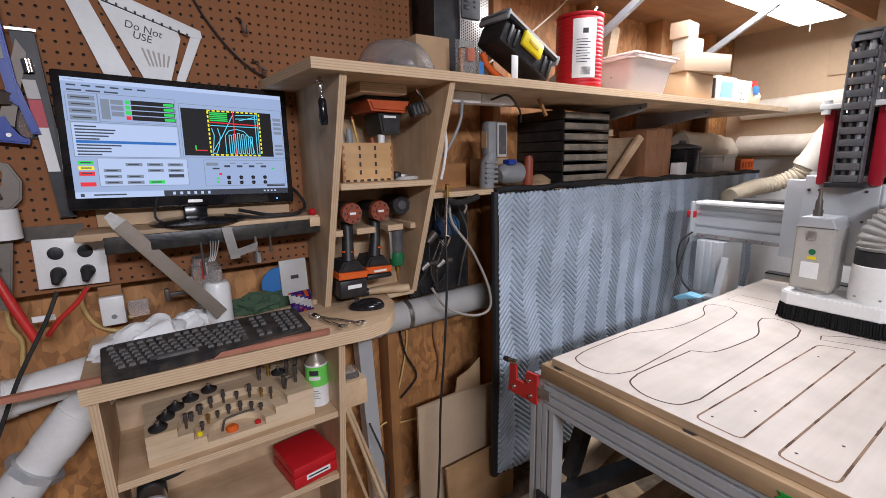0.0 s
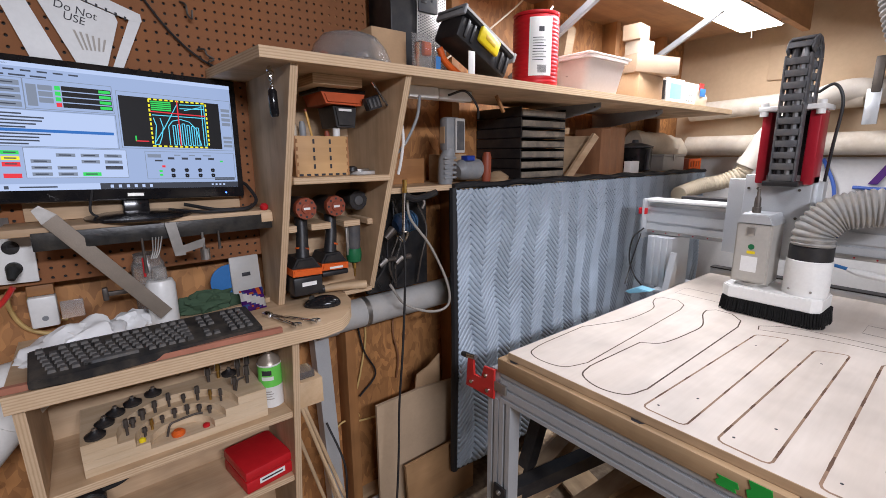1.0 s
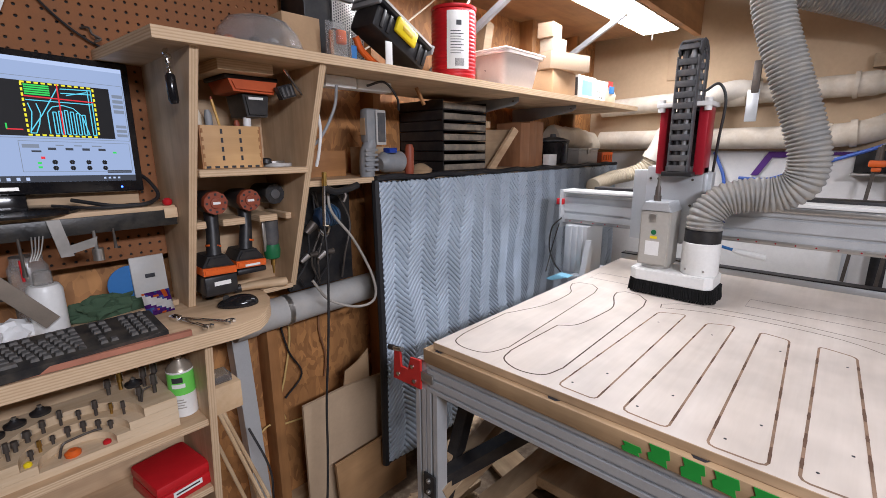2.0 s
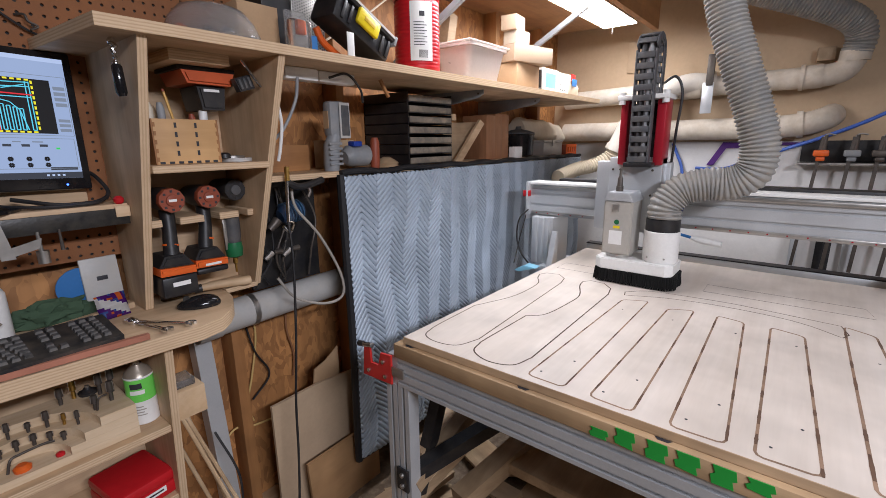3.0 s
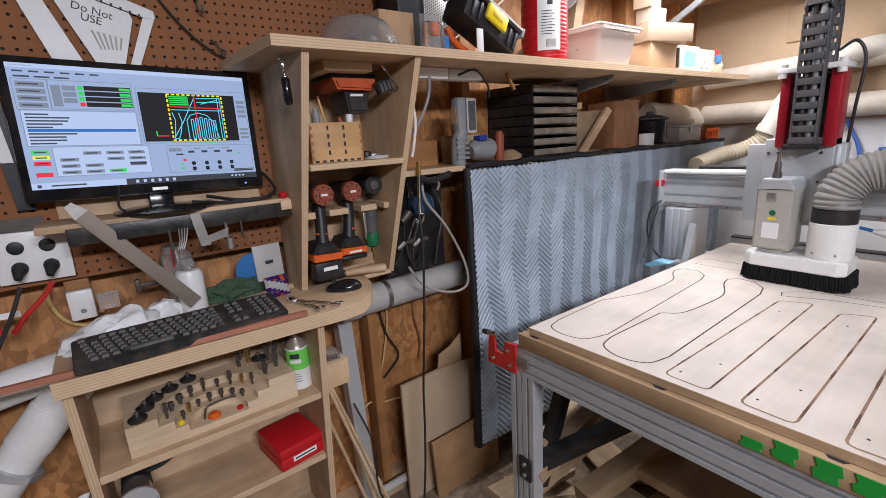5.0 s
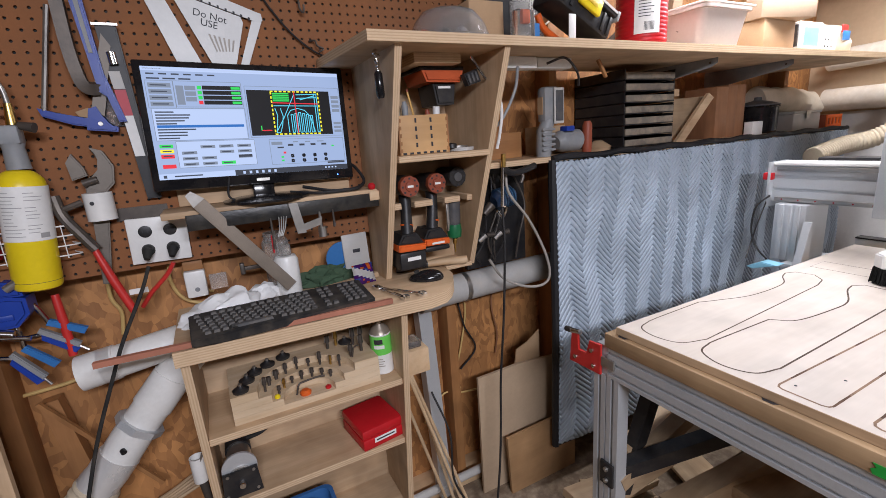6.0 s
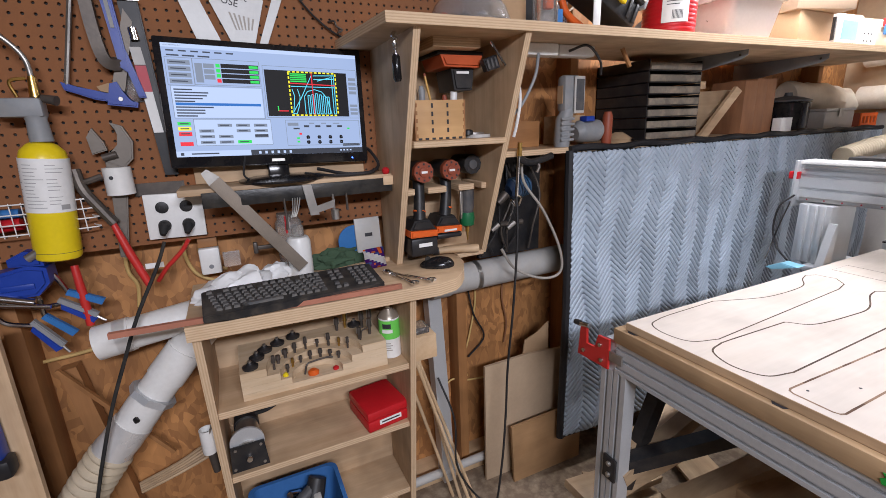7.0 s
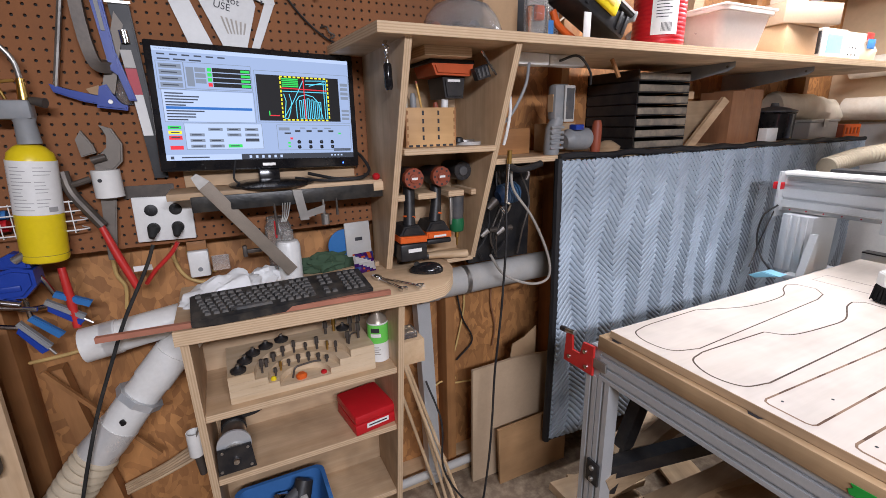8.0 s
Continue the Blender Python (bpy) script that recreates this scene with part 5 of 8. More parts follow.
for k in range(4):
    part("tangle_tool", C((0.54 + k * 0.035, 0.54, 1.10 + 0.02 * (k % 2)), (0.57 + k * 0.035, 0.54, 1.12), 0.008, 0.011, 10), [STEEL, DSTEEL][k % 2], jk)
# The shade under the shelf is put into this sheet's black colour.
single("hardboard_sheet", B(0.52, 0.80, 0.60, 0.62, 0.98, 1.36), BLACKP, 0.66, 0.61, 0.98, "hardboard sheet coloured black for the shade under the shelf", "hardboard")
gl = thing("tool_glove", 0.66, 0.43, 1.33, "black strap bundle draped under the shelf edge", "strap")
part("strap_loop", wire([(0.58, 0.43, 1.37), (0.62, 0.425, 1.352), (0.67, 0.425, 1.357), (0.72, 0.43, 1.368)], 0.012), BLACKP, gl)
part("strap_end", wire([(0.655, 0.425, 1.352), (0.66, 0.42, 1.335), (0.65, 0.42, 1.315)], 0.006), DSTEEL, gl)
gp = thing("vacuum_pipe", 0.6, 0.62, 0.90, "grey dust pipe running along the wall to behind the blanket", "duct pipe")
part("tube", C((0.37, 0.60, 0.915), (1.3, 0.63, 0.915), 0.055, None, 30), GREYPIPE, gp)
part("hose_clamp", C((0.49, 0.603, 0.915), (0.508, 0.603, 0.915), 0.0575, None, 30), STEEL, gp)
part("elbow_end", C((0.30, 0.598, 0.915), (0.375, 0.60, 0.915), 0.059, None, 30), GREYPIPE, gp)
pw = thing("wall_outlet_wire", 0.55, 0.72, 0.5, "cream and brown wires stapled to the strand board", "wire")
for pts, mt in (([(0.56, 0.73, 0.88), (0.565, 0.725, 0.75), (0.53, 0.72, 0.60), (0.50, 0.725, 0.48), (0.52, 0.73, 0.40)], WIREY), ([(0.72, 0.73, 0.88), (0.70, 0.725, 0.75), (0.72, 0.72, 0.62), (0.71, 0.725, 0.52)], REDWOOD), ([(0.33, 0.72, 0.30), (0.42, 0.70, 0.42), (0.50, 0.70, 0.40), (0.6, 0.71, 0.38)], WIREY), ([(0.52, 0.72, 0.86), (0.55, 0.715, 0.70), (0.60, 0.715, 0.58), (0.52, 0.715, 0.50)], BLACKP)):
    part("strand", wire(pts, 0.004), mt, pw)

# monitor
mon = thing("monitor", -0.166, 0.60, 1.566, "black desktop monitor showing a machine control program", "monitor")
mon.matrix_basis = pose(-0.166, 0.605, 1.565, -5, 1.8, 3)
bezel = B(-0.2775, 0.2775, -0.012, 0.02, -0.176, 0.163, bev=0.005)
part("casing", bezel, BLACKG, mon, local=True)
part("rear_shell", B(-0.20, 0.20, 0.02, 0.045, -0.12, 0.12, bev=0.012), BLACKP, mon, local=True)
WHITEUI = glow("screen_white", (0.46, 0.60, 0.95), 0.72)
UI = {k: glow("screen_" + k, c, s) for k, c, s in (("black", (0.004, 0.004, 0.006), 0.6), ("green", (0.03, 0.75, 0.12), 0.9), ("red", (0.9, 0.03, 0.05), 0.9), ("yellow", (0.95, 0.85, 0.03), 1.0), ("cyan", (0.12, 0.70, 0.95), 1.0),
      ("grey", (0.26, 0.31, 0.42), 0.8), ("dark", (0.06, 0.07, 0.10), 0.6), ("blue", (0.02, 0.16, 0.55), 0.9), ("pale", (0.50, 0.62, 0.92), 0.95), ("line", (0.07, 0.09, 0.14), 0.6))}
scr = part("screen", B(-0.26, 0.26, -0.0135, -0.012, -0.1465, 0.146), WHITEUI, mon, "glowing white-blue screen", local=True)


def ui(name, items, mat, lift=0.0002):
    """Flat pieces of the picture on the screen, by their shares of its width and height."""
    for u0, u1, v0, v1 in items:
        bm = bmesh.new()
        bm.faces.new([bm.verts.new((-0.26 + 0.52 * u, -0.0135 - lift, 0.146 - 0.2925 * v)) for u, v in ((u0, v1), (u1, v1), (u1, v0), (u0, v0))])
        part(name, bm, UI[mat], scr, local=True)


def strokes(name, lines, mat, w=0.0022, lift=0.0008):
    """Drawn lines on the screen, each a thin flat piece."""
    for pts in lines:
        bm = bmesh.new()
        p = [Vector((-0.26 + 0.52 * u, -0.0135 - lift, 0.146 - 0.2925 * v)) for u, v in pts]
        for a, b in zip(p, p[1:]):
            d = (b - a).normalized()
            s = Vector((-d.z, 0, d.x)) * w / 2
            bm.faces.new([bm.verts.new(q_) for q_ in (a + s, b + s, b - s, a - s)])
        part(name, bm, UI[mat], scr, local=True)


random.seed(21)
ui("title_bar", [(0.0, 1.0, 0.0, 0.035)], "pale")
ui("menu_word", [(0.02 + k * 0.055, 0.055 + k * 0.055, 0.055, 0.068) for k in range(6)] + [(0.01, 0.09, 0.012, 0.022)] + [(0.02 + k * 0.07, 0.075 + k * 0.07, 0.095, 0.108) for k in range(3)], "line")
ui("side_button", [(0.02, 0.12, 0.14 + k * 0.055, 0.18 + k * 0.055) for k in range(4)] + [(0.14, 0.175, 0.16, 0.33), (0.18, 0.23, 0.16, 0.20), (0.18, 0.23, 0.21, 0.25), (0.18, 0.23, 0.26, 0.30)], "grey")
ui("readout", [(0.262, 0.448, 0.155 + k * 0.045, 0.192 + k * 0.045) for k in range(4)], "black")
ui("axis_square", [(0.238, 0.258, 0.158 + k * 0.045, 0.19 + k * 0.045) for k in range(3)], "green")
ui("readout_digit", [(0.40, 0.445, 0.163 + k * 0.045, 0.186 + k * 0.045) for k in range(4)], "green", 0.0006)
ui("alarm_square", [(0.238, 0.258, 0.293, 0.325)], "red")
ui("code_panel", [(0.02, 0.45, 0.37, 0.645)], "pale")
ui("code_line", [(0.03, 0.03 + random.uniform(0.06, 0.20), 0.39 + k * 0.026, 0.402 + k * 0.026) for k in range(10)], "line", 0.0005)
ui("code_cursor", [(0.03, 0.44, 0.512, 0.536)], "blue", 0.0007)
ui("run_button", [(0.025, 0.085, 0.685, 0.715)], "green")
ui("hold_button", [(0.025, 0.085, 0.73, 0.76)], "yellow")
ui("stop_button", [(0.025, 0.085, 0.775, 0.81), (0.025, 0.085, 0.865, 0.90)], "red")
ui("option_panel", [(0.10, 0.48, 0.66, 0.90)], "pale")
ui("option_button", [(0.12 + c * 0.09, 0.19 + c * 0.09, 0.70 + r * 0.052, 0.728 + r * 0.052) for c in range(4) for r in range(4) if (c * 5 + r * 3) % 4], "grey", 0.0006)
ui("option_dark", [(0.39, 0.46, 0.80, 0.825)], "dark", 0.0009)
ui("option_green", [(0.30, 0.37, 0.855, 0.885)], "green", 0.0009)
view = [(0.475, 0.935, 0.185, 0.625)]
ui("view_window", view, "black")
strokes("sheet_border", [[(0.60 + k * 0.0245, 0.195), (0.615 + k * 0.0245, 0.195)] for k in range(11)] + [[(0.60 + k * 0.0245, 0.615), (0.615 + k * 0.0245, 0.615)] for k in range(11)] + [[(u, 0.20 + k * 0.041), (u, 0.225 + k * 0.041)] for u in (0.602, 0.868) for k in range(10)], "yellow", 0.004)
strokes("done_path", [[(0.61, v), (0.70, v)] for v in (0.215, 0.232, 0.25, 0.268, 0.286)], "green", 0.0034)
arcs = [[(0.615, 0.36), (0.625, 0.43), (0.618, 0.52), (0.61, 0.60)], [(0.645, 0.36), (0.655, 0.44), (0.645, 0.53), (0.63, 0.60), (0.61, 0.60)], [(0.68, 0.60), (0.68, 0.43), (0.70, 0.38), (0.74, 0.36), (0.78, 0.38), (0.81, 0.44), (0.83, 0.60)]]
arcs += [[(0.70 + k * 0.022, 0.60), (0.70 + k * 0.022, 0.40 + 0.01 * abs(k - 2)), (0.712 + k * 0.022, 0.40 + 0.01 * abs(k - 2)), (0.712 + k * 0.022, 0.60), (0.70 + k * 0.022, 0.60)] for k in range(6)]
arcs += [[(0.845, 0.21), (0.845, 0.60), (0.858, 0.60), (0.858, 0.21)], [(0.74, 0.225), (0.86, 0.215)], [(0.74, 0.26), (0.86, 0.25)], [(0.61, 0.59), (0.66, 0.45), (0.73, 0.22)], [(0.61, 0.335), (0.86, 0.335)], [(0.76, 0.275), (0.84, 0.235)]]
strokes("tool_path", arcs, "cyan", 0.0021)
strokes("crosshair", [[(0.73, 0.19), (0.73, 0.61)], [(0.605, 0.305), (0.865, 0.315)], [(0.53, 0.575), (0.585, 0.575)]], "red", 0.0028, 0.001)
strokes("axis_mark", [[(0.53, 0.575), (0.53, 0.53)]], "green", 0.003, 0.001)
ui("view_button", [(0.945, 0.99, 0.23 + k * 0.045, 0.26 + k * 0.045) for k in range(4)] + [(0.945, 0.99, 0.50 + k * 0.04, 0.525 + k * 0.04) for k in range(3)], "grey")
ui("jog_label", [(0.57, 0.63, 0.69, 0.72), (0.69, 0.72, 0.69, 0.70), (0.76, 0.79, 0.69, 0.70), (0.83, 0.87, 0.69, 0.70)], "grey")
ui("jog_box", [(0.66 + k * 0.065, 0.69 + k * 0.065, 0.715, 0.735) for k in range(4)] + [(0.60, 0.635, 0.74, 0.755)], "dark")
strokes("jog_arrow", [[(0.67 + k * 0.065, v), (0.678 + k * 0.065, v - 0.015), (0.686 + k * 0.065, v), (0.678 + k * 0.065, v + 0.015), (0.67 + k * 0.065, v)] for k in range(4) for v in (0.835, 0.885)], "black", 0.005)
ui("toggle_red", [(0.63, 0.645, 0.79, 0.81)], "red")
ui("toggle_green", [(0.615, 0.63, 0.835, 0.852), (0.615, 0.63, 0.87, 0.887), (0.915, 0.93, 0.74, 0.755)], "green")
strokes("panel_outline", [[(a, c), (b, c), (b, d), (a, d), (a, c)] for a, b, c, d in ((0.01, 0.13, 0.12, 0.36), (0.132, 0.452, 0.12, 0.35), (0.018, 0.455, 0.362, 0.65), (0.10, 0.48, 0.66, 0.90), (0.468, 0.995, 0.15, 0.64), (0.56, 0.99, 0.665, 0.915))], "grey", 0.0012, 0.0006)
ui("button_word", [(0.035, 0.075, 0.695 + k * 0.045, 0.705 + k * 0.045) for k in range(3)] + [(0.03, 0.10, 0.155 + k * 0.055, 0.165 + k * 0.055) for k in range(4)] + [(0.13 + c * 0.09, 0.175 + c * 0.09, 0.709 + r * 0.052, 0.719 + r * 0.052) for c in range(4) for r in range(4) if (c * 5 + r * 3) % 4], "line", 0.0012)
ui("maker_mark", [(0.88, 0.985, 0.905, 0.93)], "dark")
ui("task_bar", [(0.36, 1.0, 0.948, 1.0)], "dark")
ui("task_search", [(0.0, 0.36, 0.948, 1.0)], "pale")
ui("task_text", [(0.07, 0.20, 0.968, 0.98), (0.02, 0.035, 0.962, 0.988)], "line", 0.0005)
ui("task_icon", [(0.40 + k * 0.033, 0.413 + k * 0.033, 0.962, 0.988) for k in range(6)] + [(0.86 + k * 0.02, 0.87 + k * 0.02, 0.965, 0.98) for k in range(4)], "pale", 0.0005)
part("maker_badge", B(-0.018, 0.018, -0.0126, -0.012, -0.166, -0.158), STEEL, mon, "small silver badge bar", local=True)
part("power_led", L((0.225, -0.0125, -0.163), [(0, 0.0025), (0.001, 0.002)], 10, (0, -1, 0)), glow("blue_led", (0.05, 0.15, 1.0), 6), mon, local=True)
part("neck", B(-0.03, 0.03, 0.0, 0.025, -0.225, -0.172, bev=0.004), BLACKG, mon, local=True)
part("foot", L((-0.166, 0.575, 1.346), [(0, 0.12), (0.006, 0.122), (0.012, 0.09), (0.016, 0.035)], 36), BLACKG, mon)

# shelf below the monitor
SCUFF = surface("scuffed_black_rail", (0.02, 0.02, 0.02), 0.35, var=0.5, scale=30, fine=120, bump=0.4, dust=0.08)
ms = thing("monitor_shelf", -0.14, 0.56, 1.30, "narrow wooden shelf with a dark steel tool rail", "shelf")
part("board", B(-0.44, 0.152, 0.50, 0.644, 1.327, 1.345, bev=0.002), PLY["x"], ms)
part("tool_rail", B(-0.385, 0.15, 0.492, 0.4995, 1.292, 1.334, bev=0.002), SCUFF, ms, "dark scuffed steel rail")
part("end_block", B(0.120, 0.152, 0.488, 0.4915, 1.312, 1.340, bev=0.001), PINE["x"], ms)
part("backstop", B(-0.40, 0.10, 0.63, 0.6435, 1.346, 1.42, bev=0.002), PLY["x"], ms)
single("push_button", L((0.135, 0.505, 1.345), [(0, 0.008), (0.006, 0.012), (0.014, 0.012), (0.02, 0.006)], 14), RED, 0.135, 0.505, 1.345, "small red plastic knob on the shelf end", "knob")
lead = thing("monitor_lead", 0.0, 0.55, 1.35, "black monitor leads coiled on the shelf", "cable")
part("lead", wire([(-0.06, 0.58, 1.37), (0.02, 0.54, 1.352), (0.09, 0.53, 1.352), (0.13, 0.56, 1.37), (0.12, 0.60, 1.41), (0.10, 0.62, 1.43)], 0.005), BLACKP, lead)
part("lead", wire([(-0.10, 0.57, 1.36), (-0.02, 0.52, 1.351), (0.08, 0.51, 1.351), (0.12, 0.54, 1.36)], 0.004), BLACKP, lead)
part("lead", wire([(-0.26, 0.57, 1.42), (-0.27, 0.56, 1.37), (-0.25, 0.55, 1.351)], 0.003), BLACKP, lead)
fl = thing("steel_file", -0.25, 0.49, 1.24, "wide worn steel file leaning off the shelf", "file")
ax = (Vector((-0.145, 0.515, 1.085)) - Vector((-0.368, 0.482, 1.392)))
fl.matrix_basis = Matrix.Translation((-0.2565, 0.4985, 1.2385)) @ pose(0, 0, 0, 0, math.degrees(math.atan2(-ax.z, ax.x)), 6)
part("blade", B(-0.155, 0.19, -0.003, 0.003, -0.018, 0.018, bev=0.001), FILEM, fl, local=True)
part("tang", P_([(-0.155, -0.018), (-0.155, 0.018), (-0.19, 0.008), (-0.19, -0.010)], "y", -0.0025, 0.0025), STEEL, fl, local=True)
for nm, x, z0, z1, r, mt, lb in (("rail_tool", -0.178, 1.21, 1.30, 0.004, DSTEEL, "thin steel probe hanging from the rail"), ("rail_tool", -0.04, 1.235, 1.30, 0.005, STEEL, "small steel tool hanging from the rail"), ("rail_tool", 0.0, 1.25, 1.30, 0.0035, DSTEEL, "short dark pin hanging from the rail")):
    single(nm, sweep(bmesh.new(), [(x, 0.487, z1), (x, 0.486, z0 + 0.02), (x, 0.486, z0)], [r * 0.7, r, r * 1.3], 10), mt, x, 0.487, z0, lb, "hand tool", "tools on the rail")
single("rail_magnet", L((-0.038, 0.486, 1.225), [(0, 0.012), (0.03, 0.012)], 14), STEEL, -0.038, 0.486, 1.225, "steel socket hanging from the rail", "socket", "tools on the rail")
sqr = thing("try_square", -0.10, 0.485, 1.25, "small steel try square hooked on the rail", "try square")
part("stock", P_([(-0.125, 1.335), (-0.10, 1.335), (-0.085, 1.245), (-0.11, 1.245)], "y", 0.480, 0.489), STEEL, sqr)
part("blade", P_([(-0.11, 1.245), (-0.04, 1.262), (-0.035, 1.285), (-0.10, 1.268)], "y", 0.482, 0.486), STEEL, sqr)
for k in range(4):
    single("hex_key", wire([(-0.155 + k * 0.007, 0.486, 1.30), (-0.158 + k * 0.005, 0.485, 1.265), (-0.165 + k * 0.004, 0.484, 1.245)], 0.0018, 6, 4), STEEL, -0.15 + k * 0.007, 0.486, 1.245, "thin steel hex key on the rail", "hex key", "hex keys on the rail")
single("red_probe", C((-0.182, 0.488, 1.20), (-0.182, 0.488, 1.25), 0.003, None, 8), RED, -0.182, 0.488, 1.20, "thin red probe tip under the rail", "probe")

# desk top (at 1.04)
DK = 1.0405
kb = thing("keyboard", -0.185, 0.325, 1.05, "dusty black full-size keyboard across the worktop edge", "keyboard")
kb.matrix_basis = pose(-0.188, 0.370, 1.064, 7, 0, 1.8)
part("tray", P_([(-0.23, -0.072), (-0.18, -0.078), (0.18, -0.078), (0.23, -0.07), (0.232, 0.07), (0.20, 0.076), (-0.2, 0.076), (-0.232, 0.07)], "z", -0.010, 0.010, bev=0.003), surface("dusty_keyboard", (0.016, 0.016, 0.017), 0.5, dust=0.12), kb, local=True)
key = B(-0.0075, 0.0075, -0.0075, 0.0075, 0, 0.007)
for v in key.verts:
    if v.co.z > 0.005:
        v.co.x *= 0.78
        v.co.y *= 0.78
KEYM = surface("dusty_keys", (0.065, 0.065, 0.067), 0.5, dust=0.2)
key_mesh = smooth_mesh(key, "key", KEYM)
wide = B(-0.05, 0.05, -0.0075, 0.0075, 0, 0.007)
for v in wide.verts:
    if v.co.z > 0.005:
        v.co.x *= 0.96
        v.co.y *= 0.78
wide_mesh = smooth_mesh(wide, "key", KEYM)
for r in range(6):
    for c in range(22):
        if c in (15, 18) or (r == 5 and 3 < c < 9) or (r in (3, 4) and 15 <= c <= 18 and not (r == 4 and c == 16)) or (r == 0 and c in (1, 6, 11)):
            continue
        ob = new("key", key_mesh)
        ob.parent = kb
        ob.location = (-0.212 + c * 0.0198 + (0.004 * r if c < 14 else 0), 0.054 - r * 0.0195 - (0.006 if r else 0), 0.0095)
ob = new("key", wide_mesh)
ob.parent, ob.location = kb, (-0.09, 0.054 - 5 * 0.0195 - 0.006, 0.0095)
for x in (-0.2, 0.2):
    part("foot", B(x - 0.012, x + 0.012, 0.055, 0.065, -0.028, -0.010, bev=0.002), BLACKP, kb, local=True)
strip = single("copper_strip", sweep(bmesh.new(), [(-0.611, 0.322, 1.050), (0.087, 0.285, 1.050)], 0.0095, 4), COPPER, -0.25, 0.32, 1.041, "long reddish copper-coloured strip under the keyboard", "metal strip")
mouse = thing("mouse", 0.262, 0.425, DK, "glossy black computer mouse", "mouse", rz=66)
bm = bmesh.new()
bmesh.ops.create_uvsphere(bm, u_segments=24, v_segments=14, radius=1.0)
for v in bm.verts:
    z = max(v.co.z, -0.15)
    v.co = Vector((v.co.x * 0.033 * (1 - 0.12 * v.co.y), v.co.y * 0.057, 0.005 + z * 0.027 * (1.0 if z < 0 else 1 - 0.25 * v.co.y)))
part("shell", bm, BLACKG, mouse, local=True)
part("wheel", C((-0.004, 0.03, 0.026), (0.004, 0.03, 0.026), 0.009, None, 14), RUBBER, mouse, local=True)
part("side_band", L((0, 0, 0.0), [(0, 0.028), (0.003, 0.03)], 20), DGREY, mouse, local=True)
candy = thing("candy_packet", 0.085, 0.50, DK, "crumpled purple and red sweet packet standing on the worktop", "packet")
candy.matrix_basis = pose(0.085, 0.515, DK, -18, 0, 8)
bm = bmesh.new()
nn = 12
gridv = [[None] * (nn + 1) for _ in range(nn + 1)]
for i in range(nn + 1):
    for j in range(nn + 1):
        u, w = i / nn, j / nn
        puff = 0.016 * (math.sin(math.pi * u) * math.sin(math.pi * w)) ** 0.5
        gridv[i][j] = bm.verts.new((-0.036 + 0.072 * u, -puff + 0.004 * noise.noise(Vector((u * 5, w * 5, 1))), 0.001 + 0.066 * w))
for i in range(nn):
    for j in range(nn):
        f_ = bm.faces.new((gridv[i][j], gridv[i + 1][j], gridv[i + 1][j + 1], gridv[i][j + 1]))
        n_ = noise.noise(Vector((i * 0.4, j * 0.5, 7)))
        f_.material_index = 1 if abs(i * 0.5 + j - 8) < 2.2 else (2 if n_ > 0.25 else (3 if n_ < -0.3 else 0))
bmesh.ops.solidify(bm, geom=bm.faces[:], thickness=0.001)
part("wrapper", bm, [surface("packet_purple", (0.10, 0.02, 0.20), 0.25), surface("packet_white", (0.75, 0.72, 0.70), 0.3), surface("packet_orange", (0.70, 0.14, 0.03), 0.25), surface("packet_blue", (0.05, 0.10, 0.35), 0.25)], candy, local=True)


def spanner(x, y, rz, length, label):
    w = thing("spanner", x, y, DK, label, "spanner", "spanners on the worktop", rz=rz)
    part("shank", B(-length / 2, length / 2, -0.006, 0.006, 0.002, 0.007, bev=0.002), CHROME, w, local=True)
    bm = bmesh.new()
    pts_o = [(length / 2 + 0.012 + 0.014 * math.cos(radians(a)), 0.014 * math.sin(radians(a))) for a in range(40, 321, 20)]
    pts_i = [(length / 2 + 0.012 + 0.007 * math.cos(radians(a)), 0.007 * math.sin(radians(a))) for a in range(320, 39, -20)]
    part("open_jaw", prism(bm, pts_o + pts_i, "z", 0.001, 0.009), CHROME, w, local=True)
    bm = bmesh.new()
    n = 20
    lo = [[bm.verts.new((-length / 2 - 0.010 + r * math.cos(2 * math.pi * k / n), r * math.sin(2 * math.pi * k / n), z)) for k in range(n)] for r, z in ((0.006, 0.001), (0.012, 0.001), (0.012, 0.010), (0.006, 0.010))]
    for a, b in zip(lo, lo[1:] + lo[:1]):
        for k in range(n):
            bm.faces.new((a[k], a[(k + 1) % n], b[(k + 1) % n], b[k]))
    part("ring_end", bm, CHROME, w, local=True)


spanner(0.14, 0.372, -58, 0.15, "chrome combination spanner by the keyboard")
spanner(0.115, 0.365, -75, 0.11, "short chrome spanner by the keyboard")
jar = thing("plastic_jar", -0.155, 0.585, DK, "clear jar with a white bottle inside and a loose lid", "jar")
part("bottle", L((-0.145, 0.565, DK), [(0, 0.034), (0.004, 0.036), (0.115, 0.036), (0.128, 0.03), (0.13, 0.02)], 26), WHITEP, jar)
part("jar_wall", L((-0.165, 0.60, DK), [(0, 0.038), (0.17, 0.04), (0.185, 0.032), (0.20, 0.032), (0.20, 0.029)], 26), GLASSJ, jar)
part("jar_lid", L((-0.145, 0.565, DK + 0.131), [(0, 0.02), (0.03, 0.019), (0.034, 0.015)], 22), GLASSJ, jar)
bagw = thing("tissue_pack", -0.35, 0.52, DK, "crumpled white plastic bag beside the keyboard", "plastic bag")
bm = bmesh.new()
bmesh.ops.create_icosphere(bm, subdivisions=4, radius=1.0)
